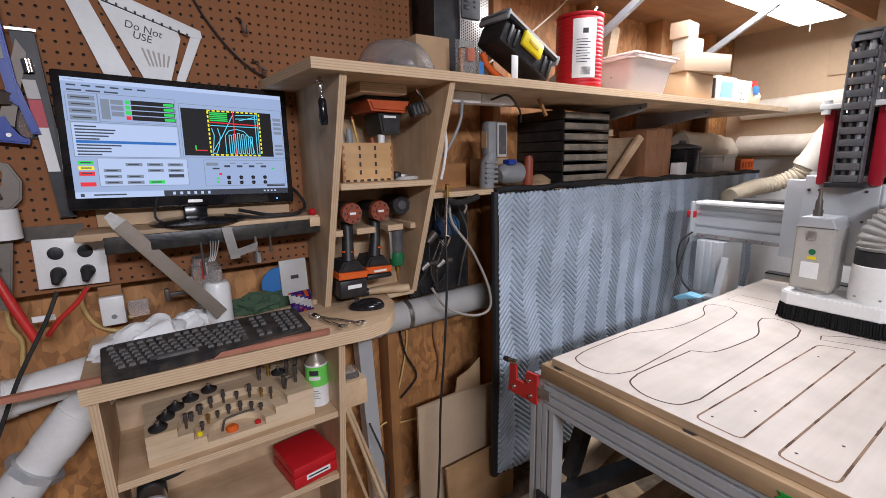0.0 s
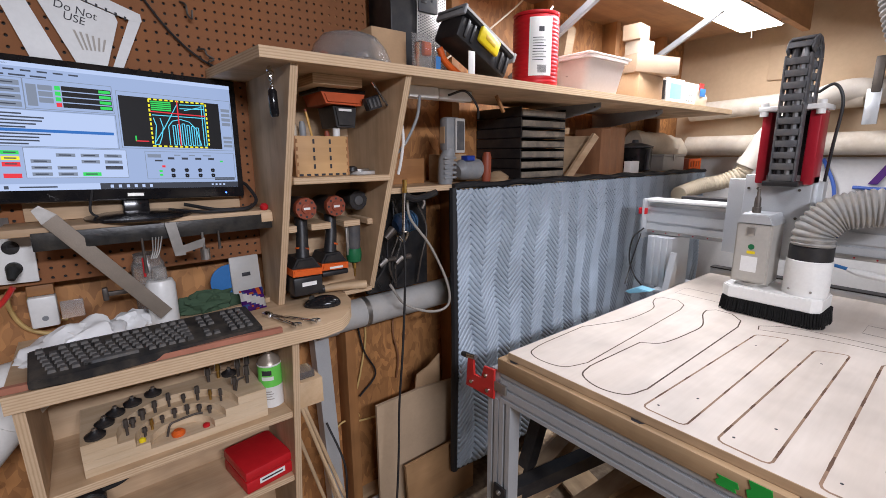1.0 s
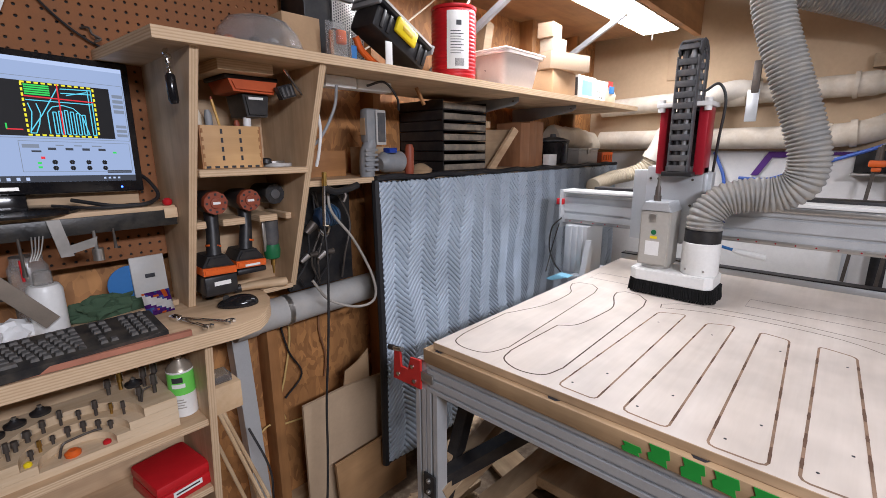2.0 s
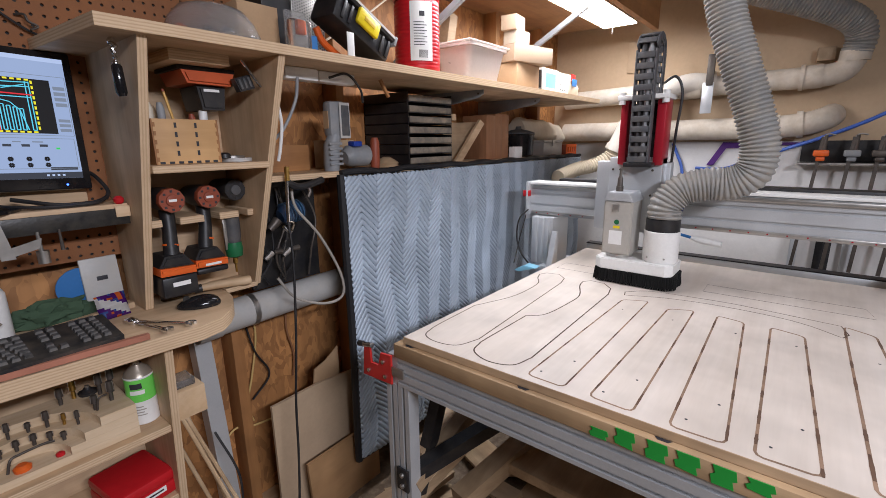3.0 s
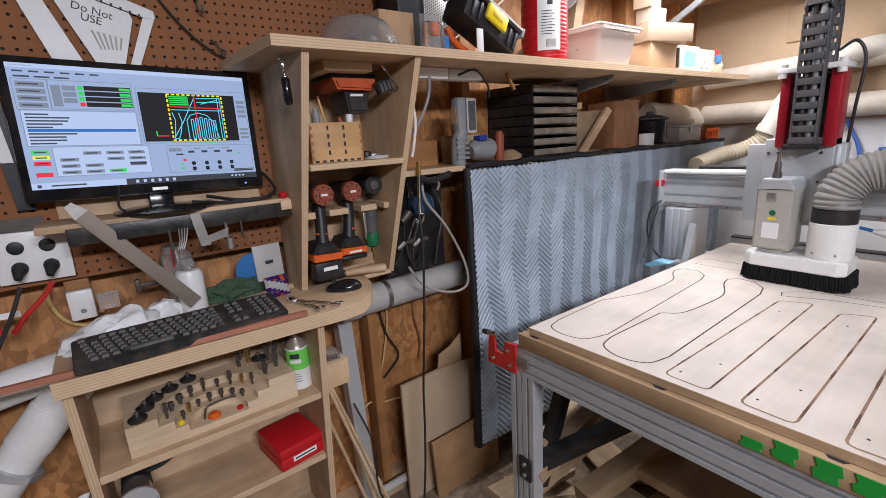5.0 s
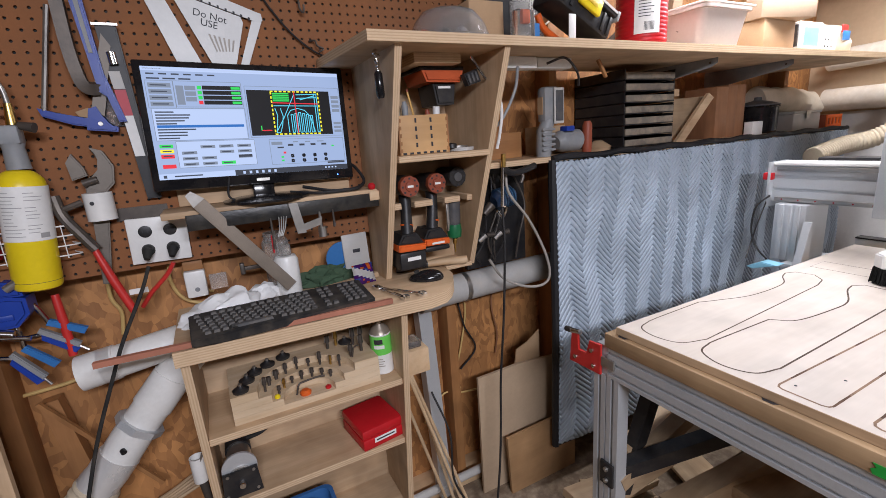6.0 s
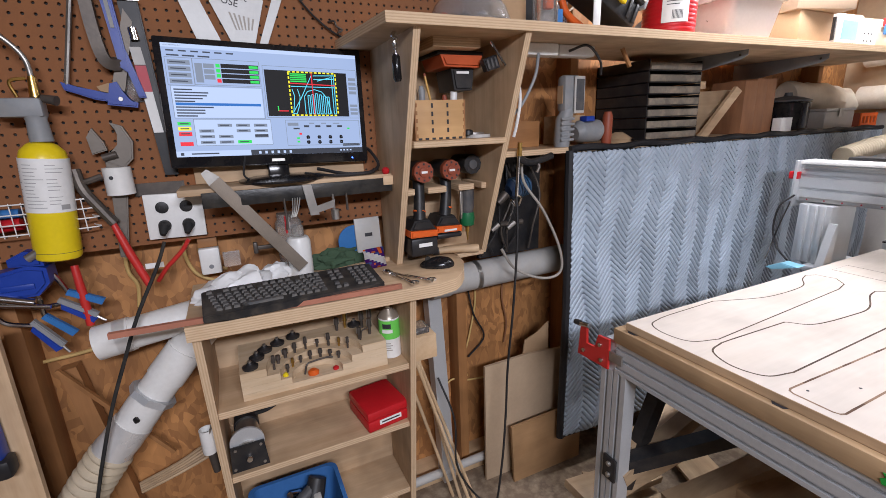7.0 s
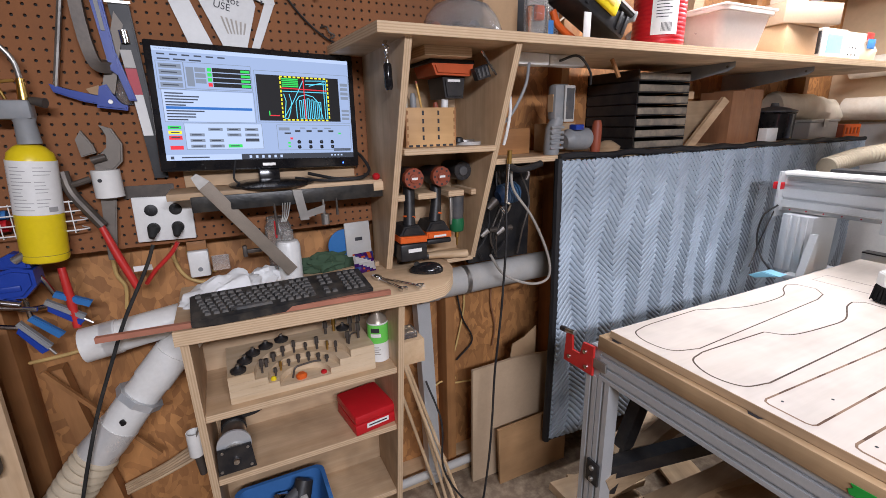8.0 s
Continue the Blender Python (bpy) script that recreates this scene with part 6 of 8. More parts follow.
for v in bm.verts:
    d = v.co.copy()
    k = 1 + 0.22 * noise.noise(d * 2.2) + 0.10 * noise.noise(d * 6)
    v.co = Vector((d.x * 0.105 * k, d.y * 0.06 * k, max(0.0, (d.z * 0.052 + 0.012) * k * (1 + 0.35 * d.x))))
bmesh.ops.transform(bm, matrix=pose(-0.345, 0.50, DK, 0, 0, 14), verts=bm.verts[:])
part("bag_film", bm, WHITET, bagw)
bm = bmesh.new()
bmesh.ops.create_icosphere(bm, subdivisions=3, radius=1.0)
for v in bm.verts:
    k = 1 + 0.35 * noise.noise(v.co * 3.1)
    v.co = Vector((-0.22 + v.co.x * 0.045 * k, 0.57 + v.co.y * 0.03 * k, DK + max(0, 0.02 + v.co.z * 0.034 * k)))
part("loose_tissue", bm, WHITET, bagw)
part("clear_flap", B(-0.36, -0.315, 0.545, 0.548, DK + 0.07, DK + 0.115, bev=0.001), GLASSJ, bagw)
rag = bmesh.new()
bmesh.ops.create_icosphere(rag, subdivisions=4, radius=1.0)
for v in rag.verts:
    k = 1 + 0.5 * noise.noise(v.co * 2.6) + 0.2 * noise.noise(v.co * 7)
    v.co = Vector((-0.02 + v.co.x * 0.08 * k, 0.60 + v.co.y * 0.03 * k, DK + max(0, 0.02 + v.co.z * 0.04 * k)))
single("green_rag", rag, MOSS, -0.02, 0.60, DK, "dark green rag heaped at the back of the worktop", "rag")
single("wood_strip", sweep(bmesh.new(), [(-0.10, 0.50, DK + 0.012), (0.14, 0.56, DK + 0.012)], 0.011, 4), PINE["x"], 0.0, 0.52, DK, "pale wooden strip lying behind the keyboard", "wood strip")
vb = thing("bar_clamp_small", -0.22, 0.62, 1.15, "small steel clamp stuck out behind the jar", "clamp")
part("clamp_bar", B(-0.27, -0.18, 0.60, 0.61, 1.135, 1.147, bev=0.002), DSTEEL, vb)
part("clamp_jaw", B(-0.275, -0.262, 0.595, 0.612, 1.125, 1.16, bev=0.003), DSTEEL, vb)

# sockets and plates on the wall
box4 = thing("outlet_box", -0.465, 0.63, 1.265, "white four-socket electrical plate on a surface box", "electrical outlet")
box4.matrix_basis = pose(-0.465, 0.63, 1.264, 0, 1.5, 0)
part("back_box", B(-0.068, 0.068, -0.002, 0.014, -0.058, 0.058, bev=0.003), WHITEP, box4, local=True)
part("face_plate", B(-0.073, 0.073, -0.010, -0.0025, -0.064, 0.064, bev=0.003), WHITEP, box4, local=True)
for x in (-0.030, 0.030):
    for z in (-0.026, 0.026):
        s = part("socket", L((x, -0.010, z), [(0, 0.0165), (0.0025, 0.0165), (0.003, 0.015)], 18, (0, -1, 0)), BLACKP, box4, "dark round socket face", local=True)
        for dx in (-0.006, 0.006):
            part("slot", B(x + dx - 0.001, x + dx + 0.001, -0.0137, -0.0131, z - 0.004, z + 0.005), INK, s, local=True)
for x, mt in ((-0.030, RUBBER), (0.030, RUBBER)):
    part("plug", sweep(bmesh.new(), [(x, -0.0135, -0.026), (x, -0.035, -0.028), (x - 0.004, -0.05, -0.045)], [0.015, 0.014, 0.007], 12), mt, box4, local=True)
cb = thing("black_power_cord", -0.6, 0.5, 0.5, "thick black power cord hanging from the socket", "cable")
part("cord", wire([(-0.50, 0.58, 1.20), (-0.525, 0.55, 1.14), (-0.585, 0.50, 1.025), (-0.63, 0.49, 0.92), (-0.683, 0.48, 0.79), (-0.725, 0.46, 0.66), (-0.757, 0.45, 0.55), (-0.80, 0.43, 0.38), (-0.80, 0.40, 0.15), (-0.78, 0.38, 0.01)], 0.0048), RUBBER, cb)
cb = thing("red_power_cord", -0.47, 0.6, 1.15, "short red power cord looping from the socket", "cable")
part("cord", wire([(-0.44, 0.58, 1.20), (-0.46, 0.585, 1.17), (-0.49, 0.59, 1.14), (-0.51, 0.60, 1.12), (-0.54, 0.62, 1.08)], 0.006), REDT, cb)
part("cord_tag", B(-0.56, -0.515, 0.598, 0.600, 1.125, 1.14), PAPER, cb)
wp2 = thing("night_light", -0.40, 0.67, 1.06, "white plug-in adapter on a wooden block", "adapter")
part("adapter_body", B(-0.43, -0.372, 0.655, 0.695, 1.065, 1.148, bev=0.006), WHITEP, wp2)
part("adapter_dot", L((-0.40, 0.655, 1.09), [(0, 0.007), (0.001, 0.006)], 14, (0, -1, 0)), GREYP, wp2)
part("block", B(-0.428, -0.374, 0.665, 0.70, 1.15, 1.184, bev=0.002), STUD["x"], wp2)
swp = thing("switch_plate", 0.09, 0.62, 1.04, "grey-white data plate standing by the hutch", "wall plate")
swp.matrix_basis = pose(0.094, 0.615, DK, -6, 0, 4)
part("plate", B(-0.045, 0.045, -0.004, 0.004, 0.0, 0.15, bev=0.003), GREYPIPE, swp, local=True)
part("data_port", B(-0.012, 0.014, -0.006, -0.0045, 0.085, 0.097, bev=0.001), INK, swp, local=True)
part("plate_screw", L((0.0, -0.0042, 0.03), [(0, 0.004), (0.001, 0.003)], 10, (0, -1, 0)), STEEL, swp, local=True)
single("blue_disc", L((0.045, 0.628, 1.115), [(0, 0.055), (0.003, 0.055)], 28, (0, -1, 0)), LBLUE, 0.045, 0.628, 1.06, "blue sanding disc tucked behind the plate", "disc")
yw = thing("wall_wires", -0.45, 0.72, 1.0, "cream wires looping down the strand board", "wire")
for pts in ([(-0.46, 0.70, 1.19), (-0.47, 0.71, 1.12), (-0.44, 0.715, 1.05), (-0.36, 0.72, 1.02), (-0.25, 0.725, 1.03)], [(-0.41, 0.70, 1.18), (-0.43, 0.71, 1.13), (-0.41, 0.715, 1.08), (-0.36, 0.72, 1.06)], [(-0.62, 0.70, 1.18), (-0.625, 0.71, 1.10), (-0.61, 0.715, 1.05), (-0.62, 0.72, 0.98)], [(-0.9, 0.72, 0.86), (-0.78, 0.715, 0.87), (-0.66, 0.715, 0.89), (-0.60, 0.72, 0.93)]):
    part("strand", wire(pts, 0.0055), WIREY, yw)
yl = thing("yellow_cable_bundle", -0.6, 0.68, 0.42, "loose bundle of yellow cable behind the cabinet", "cable bundle")
for k in range(5):
    part("strand", wire([(-0.72, 0.68, 0.36 + k * 0.008), (-0.60, 0.66, 0.405 + k * 0.009), (-0.48, 0.67, 0.44 + k * 0.012), (-0.40, 0.70, 0.47)], 0.006), SCRAP, yl)

# tools on the pegboard
torch = thing("gas_torch", -0.72, 0.58, 1.16, "yellow gas cylinder with a grey torch head hung on the pegboard", "gas torch")
a0, a1 = Vector((-0.735, 0.575, 1.163)), Vector((-0.709, 0.575, 1.462))
axd = (a1 - a0).normalized()
part("cylinder", L(a0, [(0, 0.038), (0.004, 0.046), (0.012, 0.049), (0.25, 0.049), (0.272, 0.044), (0.287, 0.03), (0.292, 0.02)], 32, axd), YELLOW, torch)
lbm = L(a0 + axd * 0.125, [(0, 0.0494), (0.0, 0.0496), (0.13, 0.0496), (0.13, 0.0494)], 32, axd)
tl = part("label", lbm, PAPER, torch, "white printed label")
PRINT = surface("fine_print", (0.36, 0.355, 0.35), 0.6)
e1 = (Vector((1, 0, 0)) - axd * axd.x).normalized()
e2 = e1.cross(axd)
e2 = e2 if e2.y < 0 else -e2


def print_bar(h, deg0, deg1, tall):
    """A thin printed bar bent round the label between two angles from its front."""
    bm = bmesh.new()
    n = max(2, int((deg1 - deg0) / 8))
    rows_ = [[bm.verts.new(a0 + axd * (h + dz) + (e1 * math.sin(radians(deg0 + (deg1 - deg0) * q / n)) + e2 * math.cos(radians(deg0 + (deg1 - deg0) * q / n))) * 0.0499) for q in range(n + 1)] for dz in (0, tall)]
    for q in range(n):
        bm.faces.new((rows_[0][q], rows_[0][q + 1], rows_[1][q + 1], rows_[1][q]))
    part("text_line", bm, PRINT, tl)


random.seed(8)
for k in range(13):
    h = 0.137 + k * 0.0085
    print_bar(h, -75, -75 + random.uniform(12, 24), 0.0017)
    print_bar(h, -42, random.uniform(-20, 8), 0.0015)
    if k not in (0, 4, 9):
        print_bar(h, 14, random.uniform(36, 58), 0.0015)
print_bar(0.132, 38, 62, 0.012)
part("seam", L(a0 + axd * 0.022, [(0, 0.0494), (0.001, 0.0494)], 32, axd), DSTEEL, torch)
part("stem", L((-0.707, 0.575, 1.455), [(0, 0.024), (0.05, 0.021), (0.06, 0.024)], 20), GREYP, torch)
th = part("torch_head", B(-0.772, -0.685, 0.553, 0.597, 1.512, 1.556, bev=0.006), GREYP, torch)
part("trigger", C((-0.773, 0.575, 1.533), (-0.79, 0.575, 1.533), 0.010), YELLOW, th)
part("brass_neck", C((-0.697, 0.575, 1.557), (-0.695, 0.575, 1.605), 0.012, 0.008), BRASS, torch)
part("nozzle_tube", sweep(bmesh.new(), curve_pts([(-0.695, 0.575, 1.60), (-0.698, 0.572, 1.64), (-0.715, 0.568, 1.672), (-0.755, 0.56, 1.712), (-0.80, 0.555, 1.75)]), [0.006] * 25 + [0.0065] * 8 + [0.011] * 8, 12), STEEL, torch)
part("valve_knob", C((-0.684, 0.57, 1.555), (-0.655, 0.56, 1.548), 0.009, 0.012, 12), DSTEEL, torch)
part("lever", wire([(-0.73, 0.57, 1.558), (-0.735, 0.565, 1.592), (-0.705, 0.57, 1.60)], 0.004), BRASS, torch)
torch.matrix_basis = Matrix.Translation((0.0, 0, 0.028)) @ torch.matrix_basis
basket = thing("wire_basket", -0.80, 0.60, 1.26, "white wire basket with red and blue tools on the pegboard", "wire basket")
for k in range(4):
    part("wire_rail", wire([(-0.98, 0.64, 1.262 + k * 0.025), (-0.98, 0.58, 1.262 + k * 0.025), (-0.66, 0.58, 1.262 + k * 0.025), (-0.66, 0.64, 1.262 + k * 0.025)], 0.0018, 6, 6), WHITEP, basket)
for k in range(14):
    part("wire_upright", C((-0.975 + k * 0.024, 0.58, 1.255), (-0.975 + k * 0.024, 0.58, 1.34), 0.0013, None, 6), WHITEP, basket)
single("red_tool", sweep(bmesh.new(), [(-0.95, 0.61, 1.275), (-0.80, 0.61, 1.285)], 0.016, 12), RED, -0.88, 0.61, 1.26, "red handled tool lying in the basket", "hand tool")
single("blue_tool", sweep(bmesh.new(), [(-0.93, 0.615, 1.315), (-0.80, 0.615, 1.31)], 0.013, 12), LBLUE, -0.88, 0.615, 1.3, "blue handled tool lying in the basket", "hand tool")
aw = thing("adjustable_wrench", -0.58, 0.62, 1.17, "large steel adjustable wrench in a white pipe holder", "wrench")
part("handle", P_([(-0.615, 1.165), (-0.595, 1.16), (-0.562, 1.36), (-0.565, 1.43), (-0.60, 1.43), (-0.60, 1.36)], "y", 0.612, 0.624, bev=0.003), WRENCH, aw)
part("fixed_jaw", P_([(-0.60, 1.425), (-0.56, 1.405), (-0.535, 1.43), (-0.528, 1.475), (-0.545, 1.515), (-0.572, 1.525), (-0.555, 1.495), (-0.56, 1.465), (-0.585, 1.452)], "y", 0.607, 0.629, bev=0.004), WRENCH, aw)
part("sliding_jaw", P_([(-0.622, 1.445), (-0.588, 1.455), (-0.592, 1.475), (-0.612, 1.512), (-0.627, 1.49)], "y", 0.608, 0.628, bev=0.003), WRENCH, aw)
part("screw_wheel", C((-0.600, 0.60, 1.436), (-0.568, 0.60, 1.444), 0.009, None, 14), DSTEEL, aw)
ph = thing("pipe_holder", -0.578, 0.62, 1.34, "short white pipe ring screwed to the pegboard", "tool holder")
part("ring", L((-0.578, 0.612, 1.338), [(0, 0.030), (0, 0.033), (0.072, 0.033), (0.072, 0.030)], 26), PVC, ph)
part("screw_hole", L((-0.588, 0.58, 1.385), [(0, 0.005), (0.0015, 0.005)], 10, (0, -1, 0)), INK, ph)
bc = thing("bolt_cutter", -0.6, 0.60, 1.1, "black-jawed cutter with red handles hung on the pegboard", "cutter")
part("jaw", sweep(bmesh.new(), curve_pts([(-0.665, 0.60, 1.41), (-0.655, 0.59, 1.36), (-0.63, 0.59, 1.31), (-0.605, 0.59, 1.265)]), 0.013, 10), DSTEEL, bc)
part("jaw_link", sweep(bmesh.new(), curve_pts([(-0.68, 0.60, 1.37), (-0.64, 0.59, 1.38), (-0.61, 0.595, 1.39)]), 0.008, 8), DSTEEL, bc)
part("red_handle", sweep(bmesh.new(), [(-0.61, 0.59, 1.27), (-0.585, 0.58, 1.18), (-0.555, 0.575, 1.085)], [0.008, 0.011, 0.010], 12), REDT, bc)
part("red_handle", sweep(bmesh.new(), [(-0.72, 0.61, 1.16), (-0.715, 0.60, 1.08), (-0.715, 0.60, 0.99)], [0.009, 0.011, 0.010], 12), REDT, bc)
hs = thing("hack_saw", -0.57, 0.62, 1.55, "blue hacksaw hung upright on the pegboard", "hacksaw")
part("blade_tube", sweep(bmesh.new(), [(-0.585, 0.62, 1.86), (-0.618, 0.62, 1.72), (-0.643, 0.62, 1.615)], 0.006, 8), STEEL, hs)
part("frame_bar", P_([(-0.654, 1.625), (-0.648, 1.605), (-0.59, 1.582), (-0.54, 1.572), (-0.54, 1.595), (-0.59, 1.602)], "y", 0.612, 0.63, bev=0.003), BLUE, hs)
part("handle", P_([(-0.565, 1.568), (-0.50, 1.560), (-0.497, 1.572), (-0.518, 1.580), (-0.535, 1.625), (-0.552, 1.62)], "y", 0.606, 0.636, bev=0.004), BLUE, hs)
part("pivot", L((-0.533, 0.606, 1.582), [(0, 0.006), (0.002, 0.005)], 12, (0, -1, 0)), STEEL, hs)
part("spine", P_([(-0.546, 1.62), (-0.522, 1.60), (-0.475, 1.77), (-0.490, 1.80)], "y", 0.616, 0.624), WRENCH, hs)
ds = thing("steel_strap", -0.58, 0.60, 1.7, "bent dark steel strap hung on the pegboard", "steel strap")
part("strap", sweep(bmesh.new(), curve_pts([(-0.560, 0.60, 1.88), (-0.560, 0.60, 1.78), (-0.555, 0.60, 1.71), (-0.545, 0.605, 1.672), (-0.52, 0.615, 1.668)]), 0.019, 4), DSTEEL, ds)
bq = thing("quick_clamp", -0.54, 0.60, 1.66, "long blue quick clamp hung on the pegboard", "clamp")
part("clamp_arm", P_([(-0.540, 1.90), (-0.512, 1.90), (-0.498, 1.64), (-0.520, 1.66)], "y", 0.60, 0.618, bev=0.003), BLUE, bq)
part("clamp_strip", P_([(-0.530, 1.90), (-0.520, 1.90), (-0.513, 1.75), (-0.521, 1.75)], "y", 0.597, 0.5995), GREYP, bq)
part("clamp_arm", P_([(-0.515, 1.69), (-0.50, 1.70), (-0.475, 1.585), (-0.492, 1.585)], "y", 0.602, 0.616, bev=0.003), BLUE, bq)
pkc = thing("tool_package", -0.50, 0.63, 1.58, "clear plastic package hung behind the hacksaw", "package")
part("bag", B(-0.525, -0.475, 0.634, 0.640, 1.575, 1.66, bev=0.002), FROST, pkc)
part("tan_card", P_([(-0.585, 1.615), (-0.555, 1.625), (-0.555, 1.60), (-0.575, 1.598)], "y", 0.636, 0.640), CARD, pkc)
lv = thing("torpedo_level", -0.46, 0.61, 1.38, "long dark level with red and white marked strip", "level")
part("level_body", P_([(-0.500, 1.82), (-0.455, 1.82), (-0.437, 1.38), (-0.470, 1.38)], "y", 0.618, 0.636, bev=0.003), BLACKP, lv)
part("red_strip", P_([(-0.489, 1.665), (-0.464, 1.665), (-0.460, 1.60), (-0.484, 1.60)], "y", 0.6155, 0.6178), surface("faded_red", (0.50, 0.06, 0.08), 0.5), lv)
part("white_strip", P_([(-0.484, 1.60), (-0.460, 1.60), (-0.453, 1.495), (-0.476, 1.495)], "y", 0.6155, 0.6178), PAPER, lv)
part("grey_strip", P_([(-0.493, 1.71), (-0.468, 1.71), (-0.464, 1.667), (-0.489, 1.667)], "y", 0.6155, 0.6178), GREYPIPE, lv)
part("vial", C((-0.478, 0.612, 1.755), (-0.476, 0.612, 1.725), 0.010), CHROME, lv)
part("top_plate", B(-0.505, -0.450, 0.612, 0.617, 1.818, 1.824), STEEL, lv)
rs = thing("rafter_square", -0.23, 0.63, 1.72, "large aluminium rafter square with handwriting hung above the monitor", "rafter square")
part("left_arm", P_([(-0.40, 1.945), (-0.355, 1.945), (-0.270, 1.725), (-0.330, 1.725)], "y", 0.632, 0.636), CASTALU, rs)
part("top_edge", P_([(-0.40, 1.945), (-0.36, 1.965), (-0.099, 1.868), (-0.097, 1.850), (-0.118, 1.848)], "y", 0.6312, 0.6355), CASTALU, rs)
part("mid_web", P_([(-0.322, 1.915), (-0.155, 1.858), (-0.150, 1.842), (-0.190, 1.715), (-0.240, 1.715)], "y", 0.6325, 0.6365), CASTALU, rs)
part("right_arm", P_([(-0.125, 1.852), (-0.098, 1.852), (-0.158, 1.715), (-0.180, 1.715)], "y", 0.632, 0.636), CASTALU, rs)
for k in range(12):
    part("notch", P_([(-0.345 + k * 0.019, 1.925 - k * 0.0068), (-0.340 + k * 0.019, 1.923 - k * 0.0068), (-0.339 + k * 0.019, 1.931 - k * 0.0068), (-0.344 + k * 0.019, 1.933 - k * 0.0068)], "y", 0.6300, 0.6311), INK, rs)


def words(text, size, m, parent, mat):
    cu = bpy.data.curves.new("writing", "FONT")
    cu.body, cu.size, cu.align_x, cu.space_line = text, size, "CENTER", 0.8
    cu.materials.append(mat)
    ob = new("writing", cu)
    ob.parent = parent
    ob.matrix_basis = root_matrix(parent).inverted() @ m
    return ob


words("Do Not\nUSE", 0.026, pose(-0.235, 0.6318, 1.848, 90, 14, 0), rs, INK)
for k in range(6):
    part("stamped_line", P_([(-0.245 + k * 0.012, 1.81 - k * 0.003), (-0.240 + k * 0.012, 1.81 - k * 0.003), (-0.228 + k * 0.008, 1.765), (-0.232 + k * 0.008, 1.765)], "y", 0.6318, 0.6324), WIREG, rs)
pw2 = thing("pegboard_cord", 0.0, 0.63, 1.8, "thin dark cord drooping across the pegboard", "cord")
part("strand", wire([(-0.12, 0.64, 1.98), (-0.08, 0.635, 1.90), (-0.02, 0.632, 1.82), (0.05, 0.63, 1.765), (0.11, 0.63, 1.75)], 0.003), BLACKP, pw2)
hk = thing("peg_hook", 0.02, 0.63, 1.90, "bent steel peg hook on the pegboard", "peg hook")
part("hook_wire", wire([(0.0, 0.642, 1.92), (0.01, 0.625, 1.91), (0.012, 0.62, 1.885), (0.02, 0.615, 1.875), (0.022, 0.61, 1.895)], 0.003), DSTEEL, hk)
hk = thing("peg_hook", 0.08, 0.63, 1.76, "curled steel peg hook on the pegboard", "peg hook")
part("hook_wire", wire([(0.03, 0.64, 1.80), (0.045, 0.625, 1.80), (0.05, 0.62, 1.785), (0.065, 0.615, 1.775), (0.05, 0.612, 1.765)], 0.003), DSTEEL, hk)
single("torn_patch", B(-0.555, -0.43, 0.640, 0.6446, 1.325, 1.36), DSTEEL, -0.5, 0.642, 1.325, "dark torn hole in the pegboard above the sockets", "hole")

# left of the cabinet: dust pipes, clamps
dp = thing("dust_pipe", -0.6, 0.56, 0.5, "white dust collection wye with a flexible hose to the floor", "dust pipe")
part("main_pipe", sweep(bmesh.new(), [(-0.70, 0.575, 0.942), (-0.58, 0.575, 0.958), (-0.44, 0.58, 0.975)], 0.045, 30), PVC, dp)
part("pipe_lip", C((-0.705, 0.575, 0.9415), (-0.62, 0.575, 0.953), 0.048, None, 30), PVC, dp)
part("clear_tape", C((-0.655, 0.575, 0.948), (-0.625, 0.575, 0.952), 0.0486, None, 30), FOIL, dp)
part("branch_pipe", sweep(bmesh.new(), [(-0.43, 0.575, 0.945), (-0.50, 0.565, 0.876), (-0.60, 0.555, 0.765)], 0.05, 30), PVC, dp)
part("branch_sleeve", C((-0.50, 0.565, 0.876), (-0.565, 0.558, 0.804), 0.0535, None, 30), PVC, dp)
part("gate_ring", C((-0.597, 0.555, 0.768), (-0.610, 0.554, 0.754), 0.066, None, 8), ALU, dp)
part("lower_sleeve", C((-0.61, 0.554, 0.754), (-0.668, 0.55, 0.685), 0.052, None, 30), PVC, dp)
part("sleeve_latch", C((-0.645, 0.50, 0.728), (-0.64, 0.49, 0.724), 0.007, None, 10), BLACKP, dp)
bm = sweep(bmesh.new(), [Vector((-0.664, 0.55, 0.690)).lerp(Vector((-0.735, 0.545, 0.612)), k / 10) for k in range(11)], 0.0545, 30)
for v in bm.verts:
    v.co += v.co.normalized() * 0.003 * noise.noise(v.co * 40)
part("foil_wrap", bm, FOIL, dp, "crinkled foil tape")
part("flex_hose", ribbed([(-0.725, 0.545, 0.622), (-0.78, 0.54, 0.555), (-0.84, 0.535, 0.47), (-0.90, 0.53, 0.36), (-0.93, 0.52, 0.22), (-0.94, 0.5, 0.03)], 0.060, 0.024, 0.010, 26), FLEX, dp)


